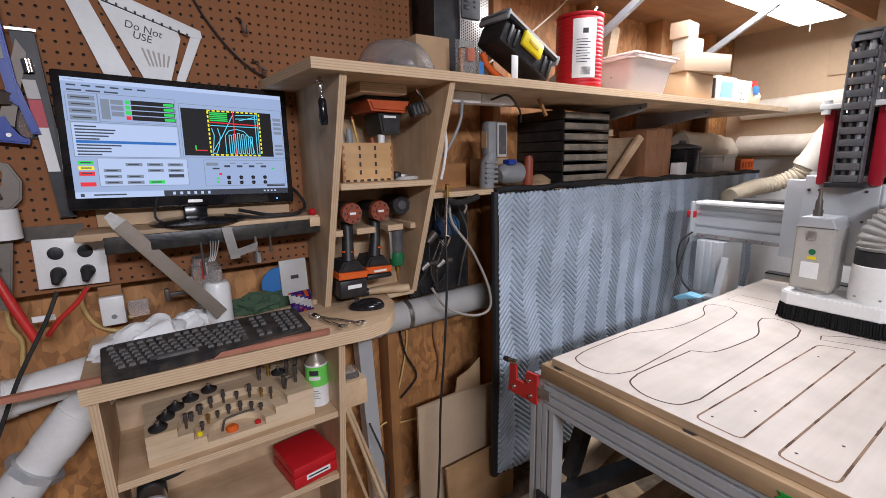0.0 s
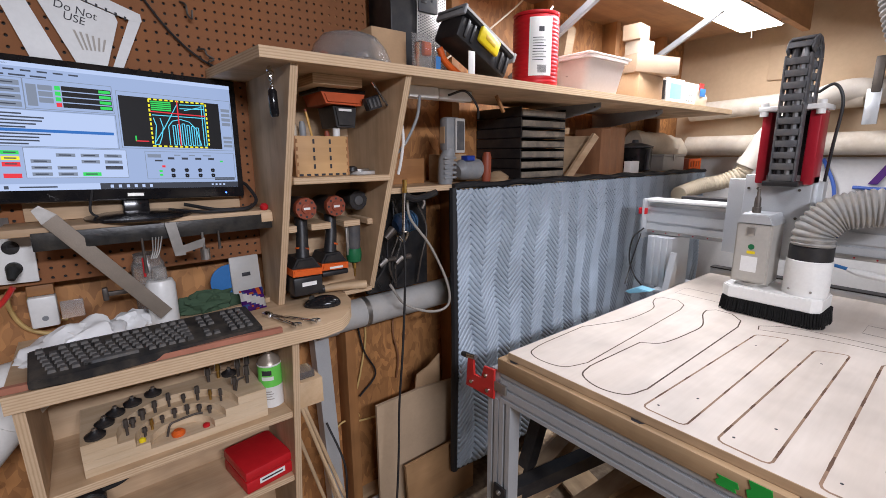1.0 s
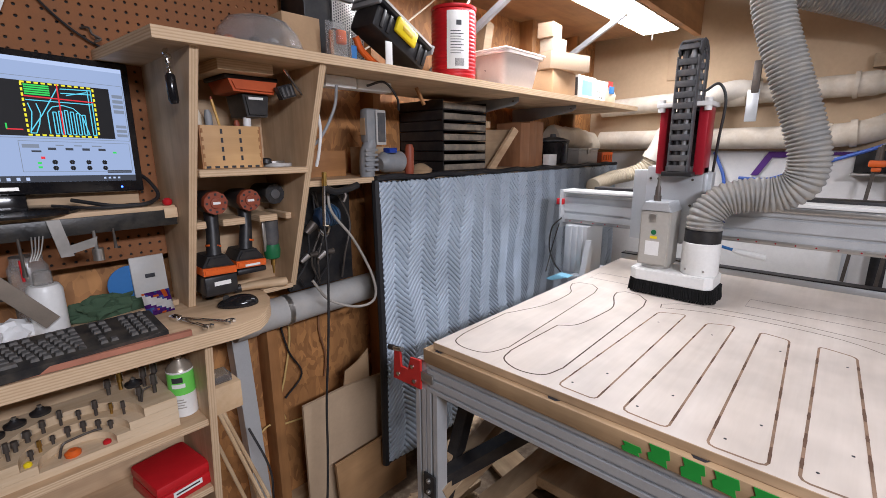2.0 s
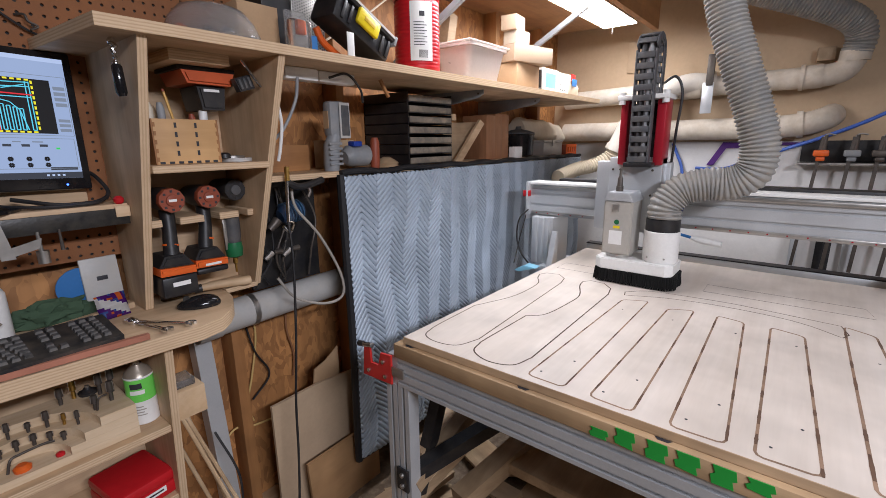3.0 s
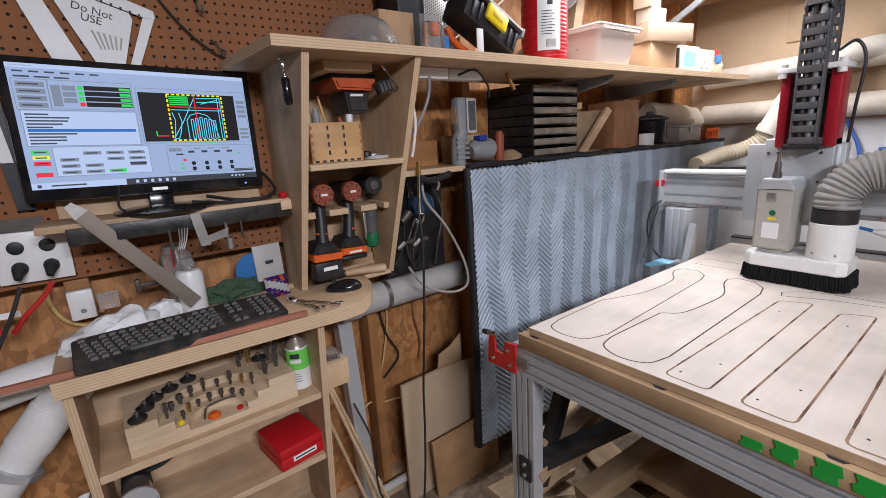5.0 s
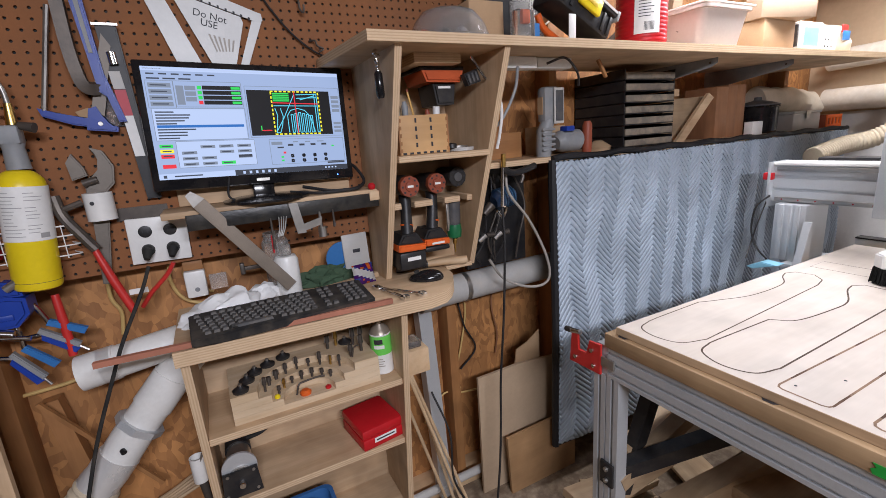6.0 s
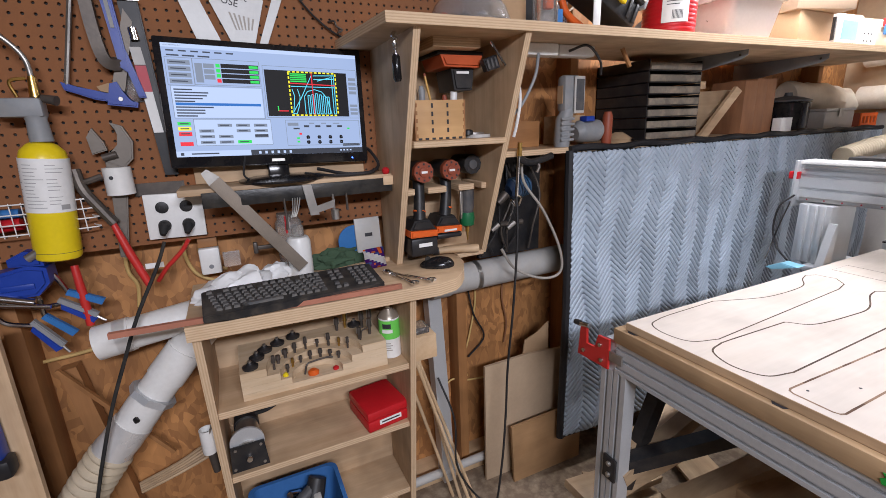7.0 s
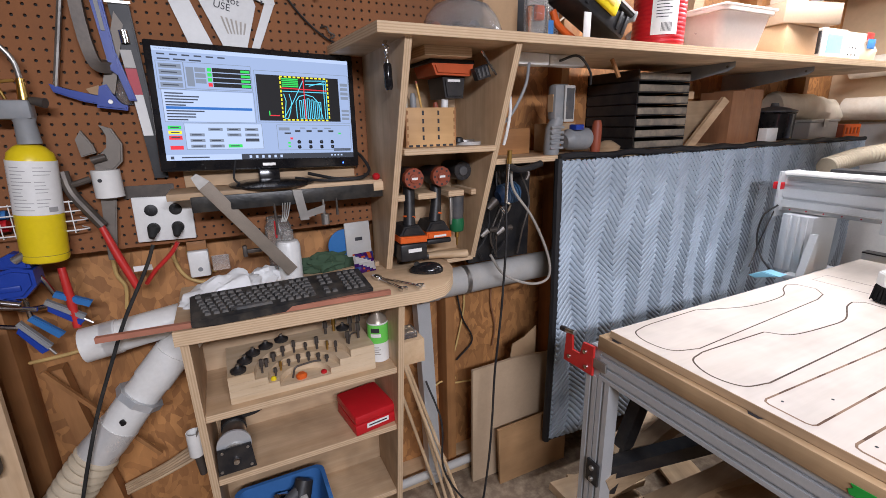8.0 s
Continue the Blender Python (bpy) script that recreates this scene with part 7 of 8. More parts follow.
def locking_clamp(x, y, z, ry, label):
    c = thing("locking_clamp", x, y, z, label, "locking clamp", "locking clamps on the wall")
    c.matrix_basis = pose(x, y, z, 0, ry, 0) @ Matrix.Diagonal((0.8, 0.8, 0.8, 1))
    part("upper_arm", sweep(bmesh.new(), curve_pts([(-0.02, 0, -0.02), (-0.065, 0, 0.05), (-0.04, 0, 0.12), (0.02, 0, 0.13)]), 0.008, 8), CHROME, c, local=True)
    part("lower_arm", sweep(bmesh.new(), curve_pts([(0.015, 0, -0.02), (0.06, 0, 0.05), (0.05, 0, 0.10)]), 0.008, 8), CHROME, c, local=True)
    part("jaw_pad", L((0.02, 0, 0.112), [(0, 0.013), (0.006, 0.013)], 12, (0, 0, -1)), STEEL, c, local=True)
    part("grip", P_([(-0.022, 0.0), (-0.006, 0.0), (-0.012, -0.12), (-0.030, -0.12)], "y", -0.012, 0.012, bev=0.003), GREYP, c, local=True)
    part("grip_cover", P_([(-0.040, -0.02), (-0.022, -0.012), (-0.030, -0.125), (-0.052, -0.12)], "y", -0.011, 0.011, bev=0.003), BLUE, c, "blue rubber grip", local=True)
    part("lever", P_([(0.010, -0.01), (0.030, -0.01), (0.042, -0.115), (0.018, -0.115)], "y", -0.011, 0.011, bev=0.003), LBLUE, c, local=True)
    part("adjust_screw", C((-0.028, 0, -0.12), (-0.032, 0, -0.15), 0.005, None, 8), STEEL, c, local=True)


locking_clamp(-0.762, 0.60, 1.085, -55, "steel locking clamp with blue grips hung below the vise")
locking_clamp(-0.825, 0.60, 1.035, -36, "second steel locking clamp with blue grips hung below the vise")
vs = thing("blue_vise", -0.80, 0.60, 1.16, "blue painted vise head hung below the pegboard", "vise")
part("vise_body", P_([(-0.90, 1.105), (-0.79, 1.105), (-0.762, 1.135), (-0.762, 1.175), (-0.80, 1.185), (-0.90, 1.165)], "y", 0.55, 0.63, bev=0.008), BLUE, vs)
part("vise_jaw", P_([(-0.835, 1.186), (-0.765, 1.180), (-0.768, 1.214), (-0.80, 1.222), (-0.835, 1.205)], "y", 0.555, 0.60, bev=0.006), BLUE, vs)
part("vise_rib", B(-0.885, -0.79, 0.545, 0.5495, 1.128, 1.142, bev=0.002), BLUE, vs)
part("vise_bar", C((-0.79, 0.55, 1.205), (-0.755, 0.55, 1.225), 0.010), STEEL, vs)
part("vise_handle", C((-0.90, 0.545, 1.105), (-0.77, 0.545, 1.075), 0.006), CHROME, vs)
part("vise_slide", C((-0.87, 0.55, 1.115), (-0.80, 0.55, 1.09), 0.011), CHROME, vs)
single("old_stud", sweep(bmesh.new(), [(-0.82, 0.70, 0.84), (-0.745, 0.69, 0.30)], 0.032, 4), STUD["z"], -0.8, 0.7, 0.3, "orange-brown timber leaning on the wall", "timber")
single("thin_batten", sweep(bmesh.new(), [(-0.83, 0.64, 0.86), (-0.60, 0.64, 0.50)], 0.008, 4), STUD["z"], -0.7, 0.64, 0.5, "thin batten leaning behind the dust pipe", "batten")
pl = P_([(-1.35, 0.0), (-0.85, 0.0), (-0.838, 1.08), (-1.35, 1.1)], "y", 0.42, 0.438)
single("leaning_plywood", pl, PLY["z"], -1.1, 0.43, 0.0, "pale plywood sheet stood against the wall", "plywood sheet")
bb = thing("blue_bottle", -0.93, 0.40, 0.55, "blue tool case fixed to the leaning plywood", "tool case")
part("case", B(-0.98, -0.875, 0.37, 0.419, 0.74, 0.88, bev=0.010), BLUE, bb)
part("case_latch", B(-0.92, -0.862, 0.36, 0.41, 0.73, 0.78, bev=0.012), BLACKP, bb)
cup = thing("hanging_cup", -0.475, 0.42, 0.60, "small white pipe cup screwed to the cabinet side", "tool cup")
part("cup", L((-0.472, 0.415, 0.615), [(0, 0.018), (0.003, 0.0195), (0.075, 0.0195), (0.075, 0.017), (0.03, 0.016)], 22), PVC, cup)
part("cup_screw", C((-0.466, 0.40, 0.68), (-0.456, 0.40, 0.705), 0.003, None, 8), STEEL, cup)
single("hanging_bit", C((-0.472, 0.43, 0.61), (-0.468, 0.44, 0.53), 0.012, 0.010), DSTEEL, -0.47, 0.43, 0.53, "dark steel bit poking below the cup", "drill bit")

# cabinet contents
bh = thing("bit_holder", -0.15, 0.5, 0.7505, "laminated wooden router bit holder with stepped curves", "bit holder")
levels = ((0.7505, 0.770, 0.0), (0.7705, 0.790, 0.075), (0.7905, 0.812, 0.105), (0.8125, 0.836, 0.140))
for z0, z1, r in levels:
    if r == 0:
        pts = [(-0.365, 0.400), (0.062, 0.400), (0.062, 0.60), (-0.365, 0.60)]
    else:
        pts = [(-0.365, 0.400), (-0.155 - r, 0.400)] + [(-0.155 + r * math.cos(math.pi - k * math.pi / 18), 0.400 + r * 0.95 * math.sin(k * math.pi / 18)) for k in range(1, 18)] + [(-0.155 + r, 0.400), (0.062, 0.400), (0.062, 0.60), (-0.365, 0.60)]
    bm = P_(pts, "z", z0, z1)
    part("step", bm, wood("laminate_%d" % int(z0 * 1000), (0.70, 0.55, 0.38), (0.55, 0.39, 0.23), "x", 26, stain=0.12), bh)
random.seed(8)


def router_bit(x, y, z, r, h, label, big=False):
    b = thing("router_bit", x, y, z, label, "router bit", "bits in the holder")
    if big:
        part("cutter", L((x, y, z), [(0, r), (0.007, r * 1.05), (0.012, r * 0.55), (0.016, r * 0.42), (0.018, r * 0.35)], 18), BLACKP, b)
        part("shank", C((x, y, z + 0.018), (x, y, z + 0.018 + h * 0.2), 0.005, None, 10), STEEL, b)
    else:
        part("cutter", L((x, y, z), [(0, r * 0.6), (h * 0.45, r * 0.6), (h * 0.5, r), (h, r * 0.8)], 12), DSTEEL if random.random() < 0.88 else BRASS, b)
        part("flute", B(x - r * 1.05, x + r * 1.05, y - 0.0015, y + 0.0015, z + h * 0.5, z + h * 0.95), STEEL, b)


for k in range(9):
    a = math.radians(165 - k * 17)
    router_bit(-0.155 + 0.122 * math.cos(a), 0.400 + 0.116 * math.sin(a), 0.8125, random.uniform(0.005, 0.009), random.uniform(0.025, 0.045), "small steel router bit standing in the holder")
for k in range(7):
    a = math.radians(155 - k * 20)
    router_bit(-0.155 + 0.09 * math.cos(a), 0.400 + 0.085 * math.sin(a), 0.7905, random.uniform(0.004, 0.007), random.uniform(0.02, 0.035), "thin router bit standing in the holder")
for x, y in ((-0.335, 0.425), (-0.315, 0.475), (-0.29, 0.515), (-0.25, 0.545), (-0.20, 0.57), (0.0, 0.56)):
    router_bit(x, y, 0.8365, 0.021, 0.03, "large black router bit lying in the holder", True)
for x, y, h in ((0.03, 0.47, 0.055), (0.045, 0.52, 0.075), (0.02, 0.53, 0.06), (-0.03, 0.56, 0.05), (-0.01, 0.45, 0.04), (-0.06, 0.55, 0.045)):
    router_bit(x, y, 0.8365, 0.008, h, "tall dark router bit standing in the holder")
single("hex_key", wire([(-0.19, 0.43, 0.772), (-0.18, 0.435, 0.80), (-0.16, 0.44, 0.803), (-0.12, 0.445, 0.803), (-0.10, 0.445, 0.80)], 0.003, 8, 6), DSTEEL, -0.15, 0.44, 0.772, "black hex key lying in the holder hollow", "hex key")
single("hex_key", wire([(-0.01, 0.435, 0.84), (-0.005, 0.435, 0.865), (0.0, 0.435, 0.872), (0.015, 0.44, 0.872)], 0.0025, 8, 6), DSTEEL, 0.0, 0.435, 0.837, "small black hex key stuck in the holder", "hex key")
single("orange_collet", L((-0.165, 0.425, 0.7705), [(0, 0.016), (0.008, 0.017), (0.014, 0.010)], 14), ORANGE, -0.165, 0.425, 0.7705, "small orange cap in the holder hollow", "cap")
single("collet_nut", L((-0.098, 0.42, 0.7705), [(0, 0.009), (0.006, 0.009), (0.009, 0.005)], 14), RED, -0.098, 0.42, 0.7705, "tiny red cap in the holder hollow", "cap")
single("collet_nut", L((-0.245, 0.415, 0.7905), [(0, 0.008), (0.006, 0.008), (0.010, 0.004)], 14), YELLOW, -0.245, 0.415, 0.7905, "tiny yellow cap on the holder step", "cap")
can2 = thing("spray_can", 0.094, 0.46, 0.7505, "white and green aerosol can on the cabinet shelf", "spray can")
part("can", L((0.094, 0.46, 0.7505), [(0, 0.031), (0.003, 0.0345), (0.135, 0.0345), (0.137, 0.0355), (0.139, 0.0345)], 28), WHITEP, can2)
part("green_band", L((0.094, 0.46, 0.82), [(0, 0.0347), (0.064, 0.0347)], 28), LABELG, can2)
part("shoulder", L((0.094, 0.46, 0.8895), [(0, 0.0345), (0.012, 0.029), (0.026, 0.014), (0.03, 0.013)], 28), surface("tan_metal_shoulder", (0.36, 0.31, 0.25), 0.35, 0.5), can2)
part("nozzle", C((0.094, 0.46, 0.9195), (0.094, 0.46, 0.945), 0.008, 0.006, 14), CREAM, can2)
part("name_bar", curved_label(0.094, 0.46, 0.858, 0.874, 0.0350, 215, 262, 6), INK, can2)
part("name_bar", curved_label(0.094, 0.46, 0.842, 0.854, 0.0350, 212, 270, 6), PAPER, can2)
for k in range(4):
    part("text_line", curved_label(0.094, 0.46, 0.780 + k * 0.008, 0.783 + k * 0.008, 0.0348, 215, 265 - 9 * (k % 2), 6), WIREG, can2)
rbx = thing("red_case", 0.045, 0.50, 0.5105, "red plastic tool case with a white label", "tool case", rz=8)
part("case_base", B(-0.075, 0.075, -0.085, 0.085, 0.0, 0.04, bev=0.007), RED, rbx, local=True)
part("case_lid", B(-0.076, 0.076, -0.086, 0.086, 0.041, 0.075, bev=0.010), RED, rbx, local=True)
cl = part("case_label", B(-0.035, 0.045, -0.0868, -0.0855, 0.02, 0.037), PAPER, rbx, local=True)
part("text_line", B(-0.028, 0.038, -0.0872, -0.0869, 0.026, 0.031), INK, cl, local=True)
gr = thing("trim_router", -0.37, 0.50, 0.5105, "black and silver trim router lying on its base", "power tool")
part("base_plate", P_([(-0.43, 0.5125), (-0.325, 0.5125), (-0.332, 0.60), (-0.425, 0.60)], "y", 0.42, 0.427, bev=0.002), BLACKP, gr)
for x, z in ((-0.42, 0.525), (-0.338, 0.525), (-0.412, 0.588), (-0.342, 0.588)):
    part("base_screw", L((x, 0.42, z), [(0, 0.005), (0.002, 0.004)], 10, (0, -1, 0)), STEEL, gr)
part("collet", L((-0.377, 0.42, 0.553), [(0, 0.012), (0.004, 0.012), (0.012, 0.008)], 16, (0, -1, 0)), CHROME, gr)
part("motor", L((-0.377, 0.428, 0.565), [(0, 0.04), (0.03, 0.042), (0.03, 0.034), (0.10, 0.036), (0.14, 0.03)], 24, (0, 1, 0.12)), STEEL, gr)
part("motor_cap", L((-0.377, 0.545, 0.58), [(0, 0.038), (0.05, 0.036), (0.06, 0.02)], 24, (0, 1, 0.12)), BLACKP, gr)
part("guide_ring", L((-0.377, 0.43, 0.60), [(0, 0.048), (0.008, 0.048)], 24, (0, 1, 0)), ALU, gr)
part("power_lead", wire([(-0.35, 0.57, 0.60), (-0.30, 0.55, 0.62), (-0.24, 0.58, 0.64), (-0.18, 0.63, 0.645)], 0.007), RUBBER, gr)
bin_ = thing("blue_bin", -0.26, 0.53, 0.2005, "blue plastic bin holding dark tools", "storage bin")
part("bin_shell", tub_shell(-0.38, -0.145, 0.34, 0.52, 0.2005, 0.342, 0.018, 0.003), surface("mid_blue_plastic", (0.04, 0.14, 0.36), 0.45, var=0.1), bin_)
dt = thing("black_drill", -0.22, 0.53, 0.3, "black drill body tipped into the bin", "power tool")
part("drill_body", sweep(bmesh.new(), [(-0.23, 0.41, 0.245), (-0.215, 0.45, 0.30), (-0.19, 0.48, 0.355)], [0.03, 0.035, 0.03], 14), BLACKP, dt)
part("drill_grip", sweep(bmesh.new(), [(-0.20, 0.47, 0.335), (-0.25, 0.44, 0.325), (-0.31, 0.41, 0.29)], [0.022, 0.02, 0.018], 12), DGREY, dt)
part("drill_chuck", C((-0.255, 0.49, 0.30), (-0.285, 0.47, 0.325), 0.018, 0.014), CHROME, dt)
part("clear_guard", B(-0.215, -0.19, 0.37, 0.45, 0.26, 0.335, bev=0.006), GREYPIPE, dt)
wb = thing("side_box", 0.18, 0.41, 0.752, "small laminated wooden box fixed to the cabinet side", "wooden box")
part("box_body", B(0.1455, 0.222, 0.365, 0.465, 0.752, 0.835, bev=0.003), [PINE["y"]], wb)
part("clear_top", B(0.15, 0.205, 0.38, 0.44, 0.836, 0.860, bev=0.004), CLEARP, wb)
part("panel_screw", L((0.135, 0.356, 0.82), [(0, 0.004), (0.002, 0.003)], 8, (0, -1, 0)), STEEL, wb)

# hutch bays
fob = thing("key_fob", 0.130, 0.335, 1.59, "glossy black fob on a chrome clip hung from the hutch", "key fob")
part("clip", wire([(0.130, 0.335, 1.722), (0.124, 0.335, 1.712), (0.134, 0.335, 1.705), (0.128, 0.335, 1.698), (0.130, 0.335, 1.69)], 0.005), CHROME, fob)
for k in range(3):
    part("chain_ring", L((0.130, 0.335, 1.686 - k * 0.008), [(0, 0.003), (0.003, 0.0055), (0.006, 0.003)], 10), CHROME, fob)
part("fob_body", sweep(bmesh.new(), [(0.130, 0.335, 1.668), (0.130, 0.335, 1.662), (0.132, 0.336, 1.608), (0.133, 0.336, 1.60)], [0.007, 0.011, 0.0115, 0.008], 14), BLACKG, fob)
part("fob_band", C((0.1300, 0.335, 1.670), (0.1300, 0.335, 1.667), 0.0085, None, 14), CHROME, fob)
fb = thing("pencil_box", 0.29, 0.46, 1.4425, "laser-cut plywood box with finger joints", "pencil box")
BX = wood("laser_cut_ply", (0.70, 0.43, 0.20), (0.56, 0.32, 0.13), "x", 12)
part("front_panel", B(0.212, 0.372, 0.420, 0.424, 1.4425, 1.558, bev=0.0008), BX, fb)
part("back_panel", B(0.212, 0.372, 0.530, 0.534, 1.4425, 1.558), BX, fb)
for x in (0.208, 0.372):
    part("end_panel", B(x, x + 0.004, 0.420, 0.534, 1.4425, 1.558), STUD["x"], fb)
for j in range(5):
    for x in (0.212, 0.368):
        part("joint_finger", B(x, x + 0.005, 0.4185, 0.4198, 1.450 + j * 0.022, 1.461 + j * 0.022), STUD["x"], fb)
for x in (0.262, 0.313):
    for j in range(4):
        part("joint_slot", B(x, x + 0.006, 0.4188, 0.4198, 1.464 + j * 0.024, 1.477 + j * 0.024), INK, fb)
for k in range(7):
    part("joint_slot", B(0.217 + k * 0.0225, 0.229 + k * 0.0225, 0.4188, 0.4198, 1.4435, 1.4495), INK, fb)
pc2 = thing("pencil", 0.29, 0.46, 1.45, "yellow pencil standing in the box", "pencil")
part("shaft", C((0.300, 0.455, 1.448), (0.262, 0.455, 1.628), 0.0035, None, 6), surface("pencil_yellow", (0.65, 0.36, 0.08), 0.4), pc2)
part("eraser", C((0.262, 0.455, 1.628), (0.2605, 0.455, 1.635), 0.0036, None, 8), DORANGE, pc2)
for x, y, z, mt, lb in ((0.225, 0.46, 1.60, CREAM, "wooden handled brush in the pencil box"), (0.24, 0.48, 1.595, SCRAP, "worn tool handle in the pencil box"), (0.25, 0.45, 1.60, GREYP, "grey plier handle in the pencil box"), (0.33, 0.46, 1.575, DORANGE, "brown marker in the pencil box")):
    single("hand_tool", sweep(bmesh.new(), [(x, y, 1.449), (x - 0.003, y, z - 0.015), (x - 0.004, y, z)], [0.008, 0.010, 0.006], 12), mt, x, y, 1.449, lb, "hand tool", "tools in the pencil box")
single("bottle_top", C((0.352, 0.45, 1.545), (0.354, 0.45, 1.583), 0.011, None, 16), WHITEP, 0.352, 0.45, 1.545, "white plastic cap in the pencil box", "cap")
bt = thing("battery_charger", 0.34, 0.48, 1.58, "orange and black battery charger hung upside down", "battery charger")
part("cleat", B(0.25, 0.40, 0.36, 0.60, 1.695, 1.7215, bev=0.001), [EDGE["z"]], bt)
part("orange_shell", P_([(0.292, 1.682), (0.432, 1.682), (0.420, 1.648), (0.305, 1.650)], "y", 0.40, 0.55, bev=0.006), surface("charger_orange", (0.50, 0.085, 0.02), 0.45), bt)
part("black_deck", B(0.285, 0.438, 0.41, 0.56, 1.683, 1.6945, bev=0.003), BLACKP, bt)
part("battery", P_([(0.335, 1.647), (0.412, 1.647), (0.405, 1.585), (0.345, 1.585)], "y", 0.42, 0.54, bev=0.006), BLACKP, bt)
part("name_bar", B(0.35, 0.392, 0.4185, 0.42, 1.632, 1.639), PAPER, bt)
lm = thing("laser_bracket", 0.45, 0.36, 1.66, "small black and chrome bracket screwed to the hutch side", "bracket")
part("bracket_body", P_([(0.41, 1.665), (0.455, 1.68), (0.468, 1.645), (0.425, 1.632)], "y", 0.36, 0.39, bev=0.003), BLACKP, lm)
part("bracket_plate", sweep(bmesh.new(), [(0.425, 0.345, 1.712), (0.475, 0.345, 1.648)], 0.004, 6), CHROME, lm)
for k in range(3):
    part("bracket_rib", P_([(0.418 + k * 0.013, 1.663 + k * 0.004), (0.424 + k * 0.013, 1.665 + k * 0.004), (0.432 + k * 0.013, 1.64 + k * 0.004), (0.426 + k * 0.013, 1.638 + k * 0.004)], "y", 0.3575, 0.3595), DGREY, lm)
rl = thing("tape_roll", 0.43, 0.46, 1.4425, "stack of thin metal discs on the hutch shelf", "disc stack")
part("disc", L((0.435, 0.45, 1.4425), [(0, 0.042), (0.010, 0.042)], 28), GREYPIPE, rl)
part("disc", L((0.425, 0.46, 1.4528), [(0, 0.036), (0.006, 0.036), (0.006, 0.02)], 28), STEEL, rl)
part("disc_knob", L((0.395, 0.44, 1.4528), [(0, 0.018), (0.012, 0.016), (0.016, 0.008)], 18), BLACKP, rl)
cr = thing("tool_rack", 0.33, 0.55, 1.27, "plywood fork rack holding cordless tools", "tool rack")
for x0, x1 in ((0.1745, 0.218), (0.264, 0.330), (0.375, 0.434), (0.462, 0.4815)):
    part("fork", board(x0, x1, 0.475, 0.628, 1.272, 1.292), ply("z", "y"), cr)


def cordless_drill(x, y, z, dark, label, bx):
    d = thing("cordless_drill", x, y, z - 0.26, label, "cordless drill", "cordless drills in the rack")
    part("motor_housing", L((x, y - 0.02, z), [(0, 0.026), (0.006, 0.032), (0.06, 0.034), (0.12, 0.03), (0.16, 0.02)], 22, (0, 1, 0)), BLACKP, d)
    cap = part("end_cap", L((x, y - 0.022, z), [(0, 0.033), (0.003, 0.034), (0.02, 0.034)], 10, (0, 1, 0)), BLACKP if dark else DORANGE, d)
    part("cap_boss", L((x, y - 0.0225, z), [(0, 0.016), (0.004, 0.015), (0.005, 0.010)], 20, (0, -1, 0)), DGREY if dark else DORANGE, cap)
    if not dark:
        part("badge", B(x - 0.010, x + 0.010, y - 0.0280, y - 0.0270, z - 0.003, z + 0.004), PAPER, cap)
    for k in range(8):
        a = 2 * math.pi * k / 8
        part("vent_slot", B(x + 0.025 * math.cos(a) - 0.003, x + 0.025 * math.cos(a) + 0.003, y - 0.0235, y - 0.0222, z + 0.025 * math.sin(a) - 0.003, z + 0.025 * math.sin(a) + 0.003), INK, cap)
    if not dark:
        part("grip", sweep(bmesh.new(), [(x, y + 0.03, z - 0.03), (x - 0.004, y + 0.02, z - 0.09), (bx, y + 0.005, z - 0.155)], [0.020, 0.018, 0.021], 14), BLACKP, d)
        part("grip_band", C((x - 0.008, y + 0.014, z - 0.125), (x - 0.009, y + 0.013, z - 0.130), 0.0215, None, 14), ORANGE, d)
        part("grip_base", P_([(bx - 0.028, z - 0.15), (bx + 0.022, z - 0.15), (bx + 0.045, z - 0.185), (bx - 0.045, z - 0.180)], "y", y - 0.03, y + 0.07, bev=0.006), BLACKP, d)
        part("foot_band", P_([(bx - 0.046, z - 0.181), (bx + 0.046, z - 0.186), (bx + 0.046, z - 0.206), (bx - 0.046, z - 0.203)], "y", y - 0.036, y + 0.08, bev=0.004), ORANGE, d)
        bat = part("battery", B(bx - 0.046, bx + 0.046, y - 0.034, y + 0.08, z - 0.265 if bx < 0.26 else z - 0.225, z - 0.2075, bev=0.006), BLACKP, d)
        part("name_bar", B(bx - 0.022, bx + 0.024, y - 0.0375, y - 0.0365, z - 0.200 if bx > 0.26 else z - 0.235, z - 0.193 if bx > 0.26 else z - 0.223), PAPER, bat)


cordless_drill(0.241, 0.47, 1.345, False, "orange and black cordless drill with a battery", 0.228)
cordless_drill(0.352, 0.50, 1.342, False, "orange and black impact driver without its battery", 0.333)
cordless_drill(0.448, 0.53, 1.352, True, "black rotary tool lying in the rack", 0.44)
ad_ = thing("air_driver", 0.42, 0.51, 1.05, "green and black screwdriver hanging point down", "screwdriver")
part("handle", sweep(bmesh.new(), [(0.424, 0.51, 1.272), (0.423, 0.51, 1.21), (0.422, 0.51, 1.19)], [0.024, 0.024, 0.022], 16), DGREY, ad_)
part("green_sleeve", L((0.422, 0.51, 1.19), [(0, 0.024), (0.02, 0.027), (0.045, 0.024), (0.05, 0.015)], 20, (0, 0, -1)), GREEN, ad_)
part("tip", L((0.422, 0.51, 1.14), [(0, 0.008), (0.02, 0.007), (0.022, 0.004), (0.05, 0.003)], 12, (0, 0, -1)), BRASS, ad_)
single("steel_bar", B(0.392, 0.402, 0.50, 0.506, 1.17, 1.27, bev=0.001), STEEL, 0.397, 0.503, 1.17, "thin steel bar hanging in the rack", "steel bar")
hm = thing("wood_hammer", 0.36, 0.5, 1.045, "hammer with a pale wooden handle lying in the hutch", "hammer")
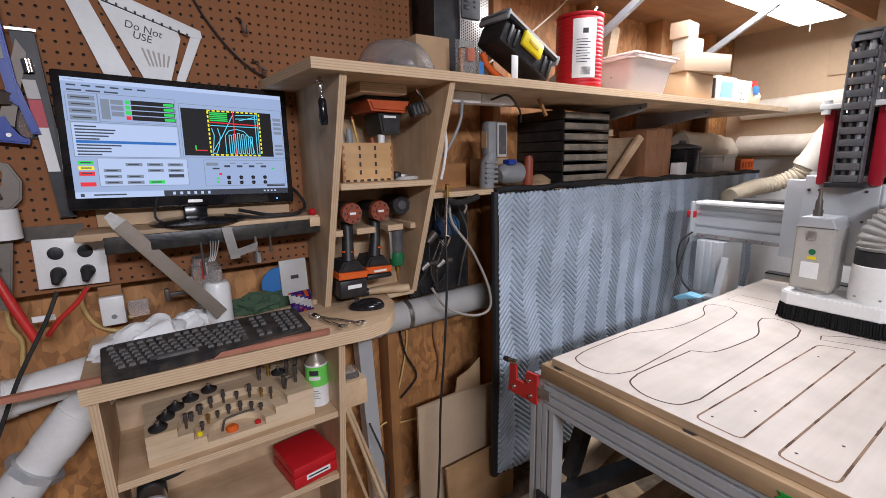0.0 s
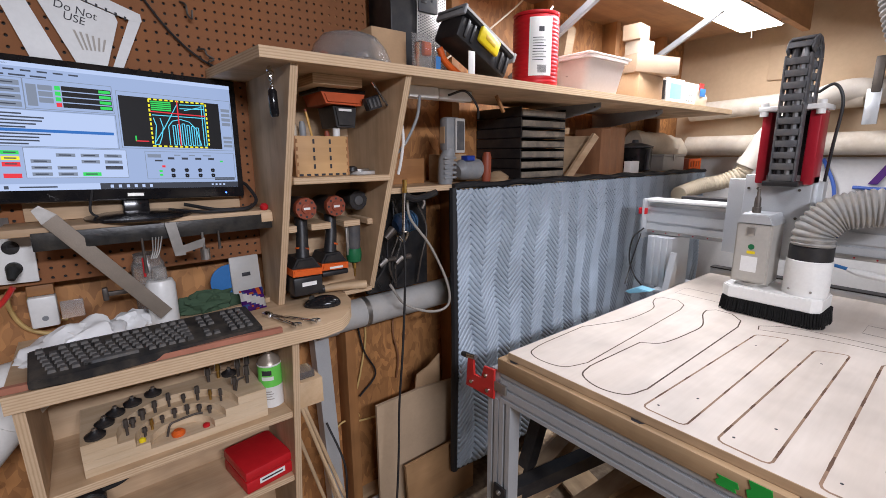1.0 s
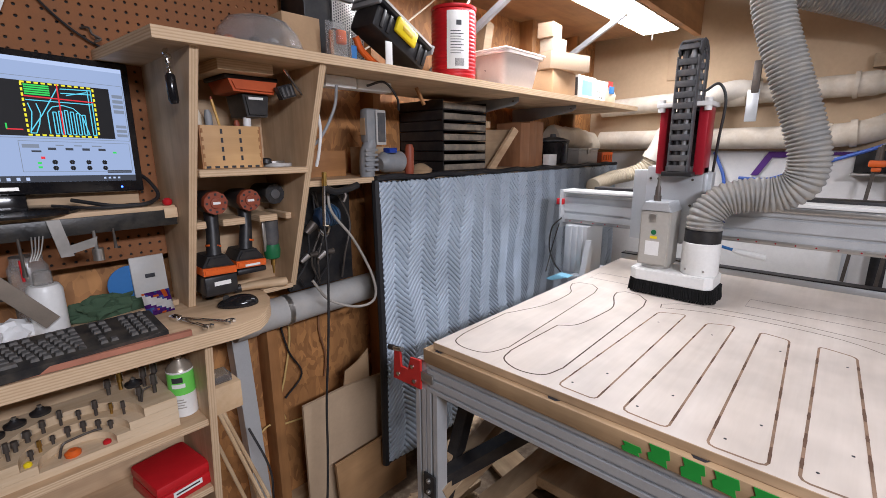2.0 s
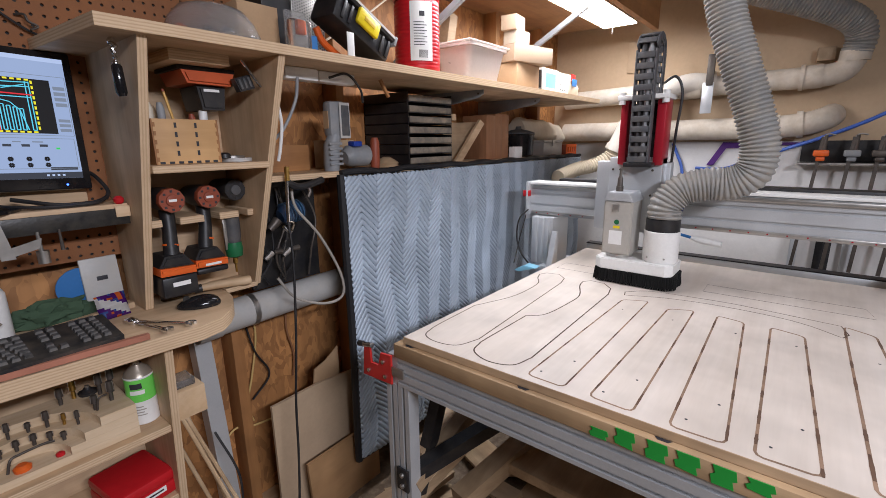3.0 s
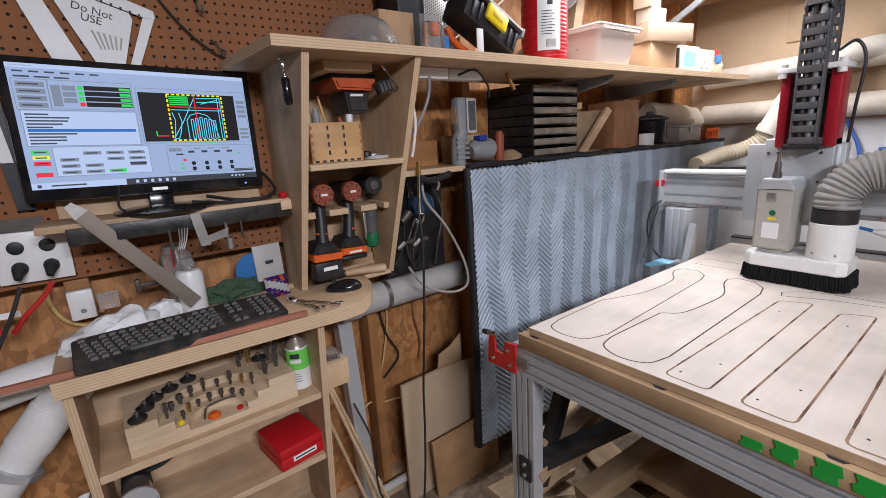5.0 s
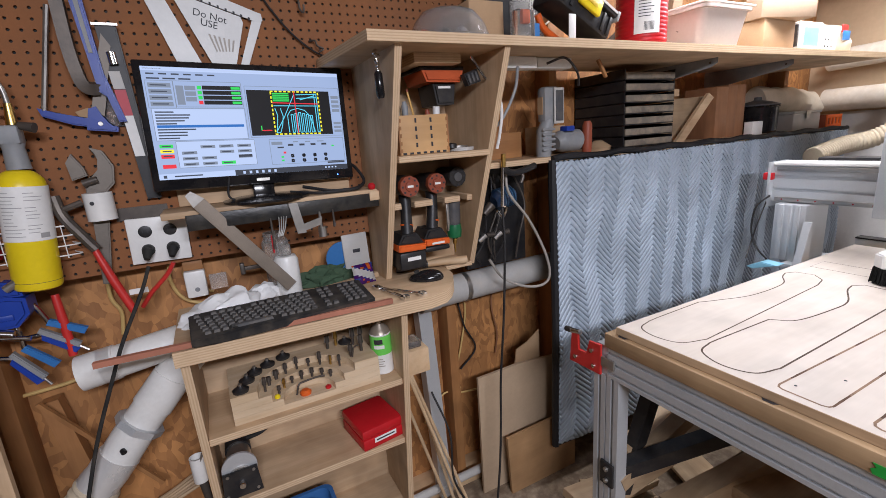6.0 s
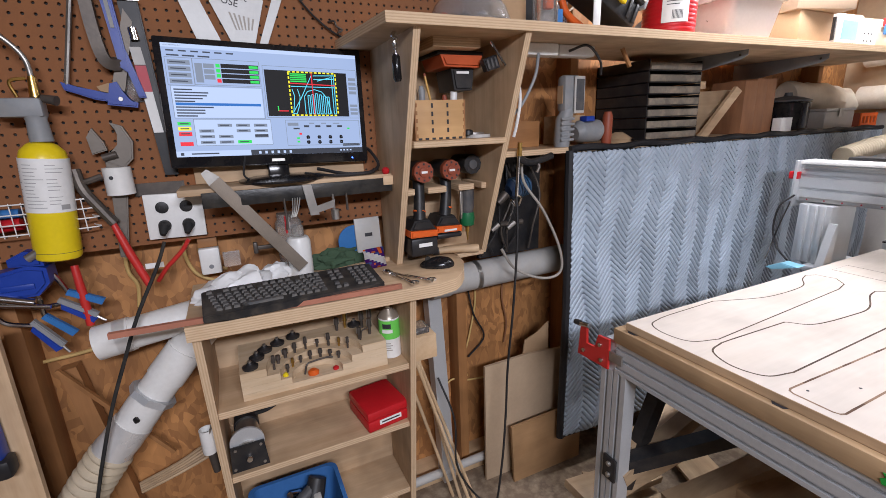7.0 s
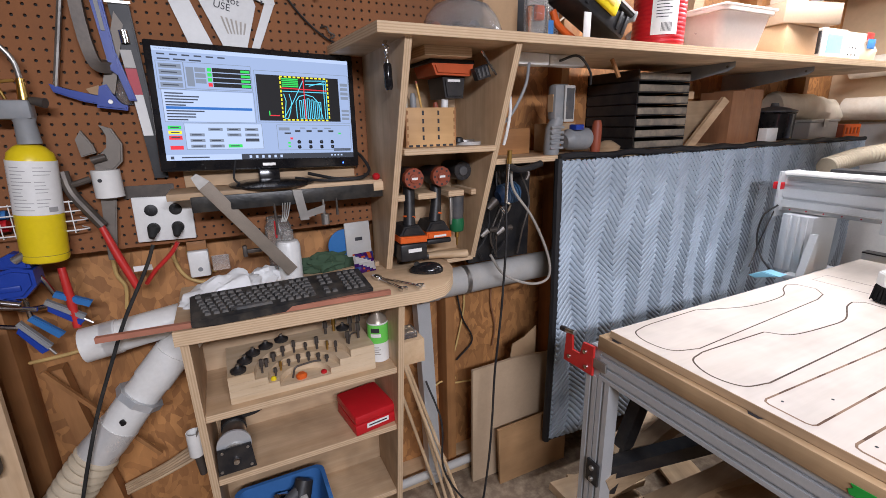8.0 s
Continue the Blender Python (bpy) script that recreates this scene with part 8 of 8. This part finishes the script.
part("handle", sweep(bmesh.new(), [(0.31, 0.525, 1.062), (0.36, 0.515, 1.062), (0.44, 0.49, 1.061), (0.452, 0.487, 1.061)], [0.011, 0.013, 0.015, 0.014], 14), PINE["x"], hm)
part("ferrule", sweep(bmesh.new(), [(0.295, 0.53, 1.06), (0.315, 0.525, 1.061)], 0.013, 12), BLACKP, hm)
part("head", sweep(bmesh.new(), [(0.21, 0.56, 1.058), (0.26, 0.54, 1.06), (0.30, 0.53, 1.06)], [0.016, 0.014, 0.009], 10), DSTEEL, hm)

# below the shelves: sticks, strips, panels, scraps
gs = single("grey_strip", sweep(bmesh.new(), [(0.325, 0.635, 0.86), (0.345, 0.60, 0.03)], 0.038, 4), ALU, 0.33, 0.62, 0.03, "flat grey metal strip leaning on the wall", "metal strip")
for k, (xa, xb) in enumerate(((0.17, 0.37), (0.19, 0.40), (0.215, 0.35), (0.16, 0.33))):
    single("dowel", C((xa, 0.55 + 0.02 * k, 0.80 - 0.03 * k), (xb, 0.43 + 0.03 * k, 0.008), 0.0065, None, 8), PINE["z"], xa, 0.5, 0.01, "thin pale wooden stick leaning on the wall", "wooden stick", "sticks leaning by the cabinet")
single("conduit", C((0.15, 0.585, 0.075), (0.68, 0.60, 0.075), 0.018, None, 16), GREYPIPE, 0.4, 0.59, 0.057, "grey conduit lying along the sill", "conduit")
single("card_panel", P_([(0.50, 0.0), (0.93, 0.0), (0.93, 0.53), (0.70, 0.55), (0.50, 0.545)], "y", 0.535, 0.547), surface("grey_card", (0.46, 0.335, 0.22), 0.85, var=0.15, scale=4), 0.7, 0.54, 0.0, "dusty grey-brown board leaning on the wall", "board")
single("card_panel", P_([(0.60, 0.0), (0.95, 0.0), (0.95, 0.285), (0.585, 0.275)], "y", 0.47, 0.482), wood("tan_hardboard", (0.46, 0.27, 0.13), (0.36, 0.20, 0.09), "x", 10), 0.75, 0.475, 0.0, "tan hardboard panel leaning at the floor", "board")
single("pale_board", P_([(0.68, 0.40), (0.83, 0.42), (0.83, 0.66), (0.77, 0.62), (0.71, 0.60)], "y", 0.56, 0.566), CARD, 0.75, 0.56, 0.4, "torn tan cardboard behind the blanket edge", "cardboard")
random.seed(14)
for k in range(26):
    x, y = random.uniform(0.72, 1.9), random.uniform(-1.0, 0.25)
    ln, w, h = random.uniform(0.15, 0.5), random.uniform(0.04, 0.16), random.uniform(0.012, 0.03)
    z = 0.004 + random.choice((0.0, 0.02, 0.05, 0.09))
    single("wood_scrap", B(-ln / 2, ln / 2, -w / 2, w / 2, 0, h, bev=0.001), SCRAP, x, y, z, "offcut of pale wood in the heap under the table", "wood scrap", "offcuts under the table", local=True, rz=random.uniform(0, 180), rx=random.uniform(-14, 14), ry=random.uniform(-12, 12))
for k, (xa, ya, za, xb, yb, zb, r) in enumerate(((0.66, -0.02, 0.40, 1.15, -0.05, 0.62, 0.035), (0.72, 0.02, 0.45, 1.3, 0.05, 0.55, 0.04), (0.80, -0.1, 0.28, 1.5, -0.25, 0.42, 0.05), (0.75, 0.1, 0.2, 1.4, -0.05, 0.5, 0.04))):
    single("wood_plank", sweep(bmesh.new(), [(xa, ya, za), (xb, yb, zb)], r, 4), SCRAP, xa, ya, za, "rough plank stacked under the table", "plank", "planks under the table")
single("cardboard_flat", B(0.75, 1.5, -0.9, -0.1, 0.001, 0.006), CARD, 1.1, -0.5, 0.001, "flattened cardboard on the floor under the table", "cardboard")
single("table_underside_box", B(1.0, 1.9, -0.75, -0.1, 0.30, 0.34, bev=0.003), SCRAP, 1.4, -0.4, 0.30, "stack of sheet offcuts on the shelf under the table", "board stack")
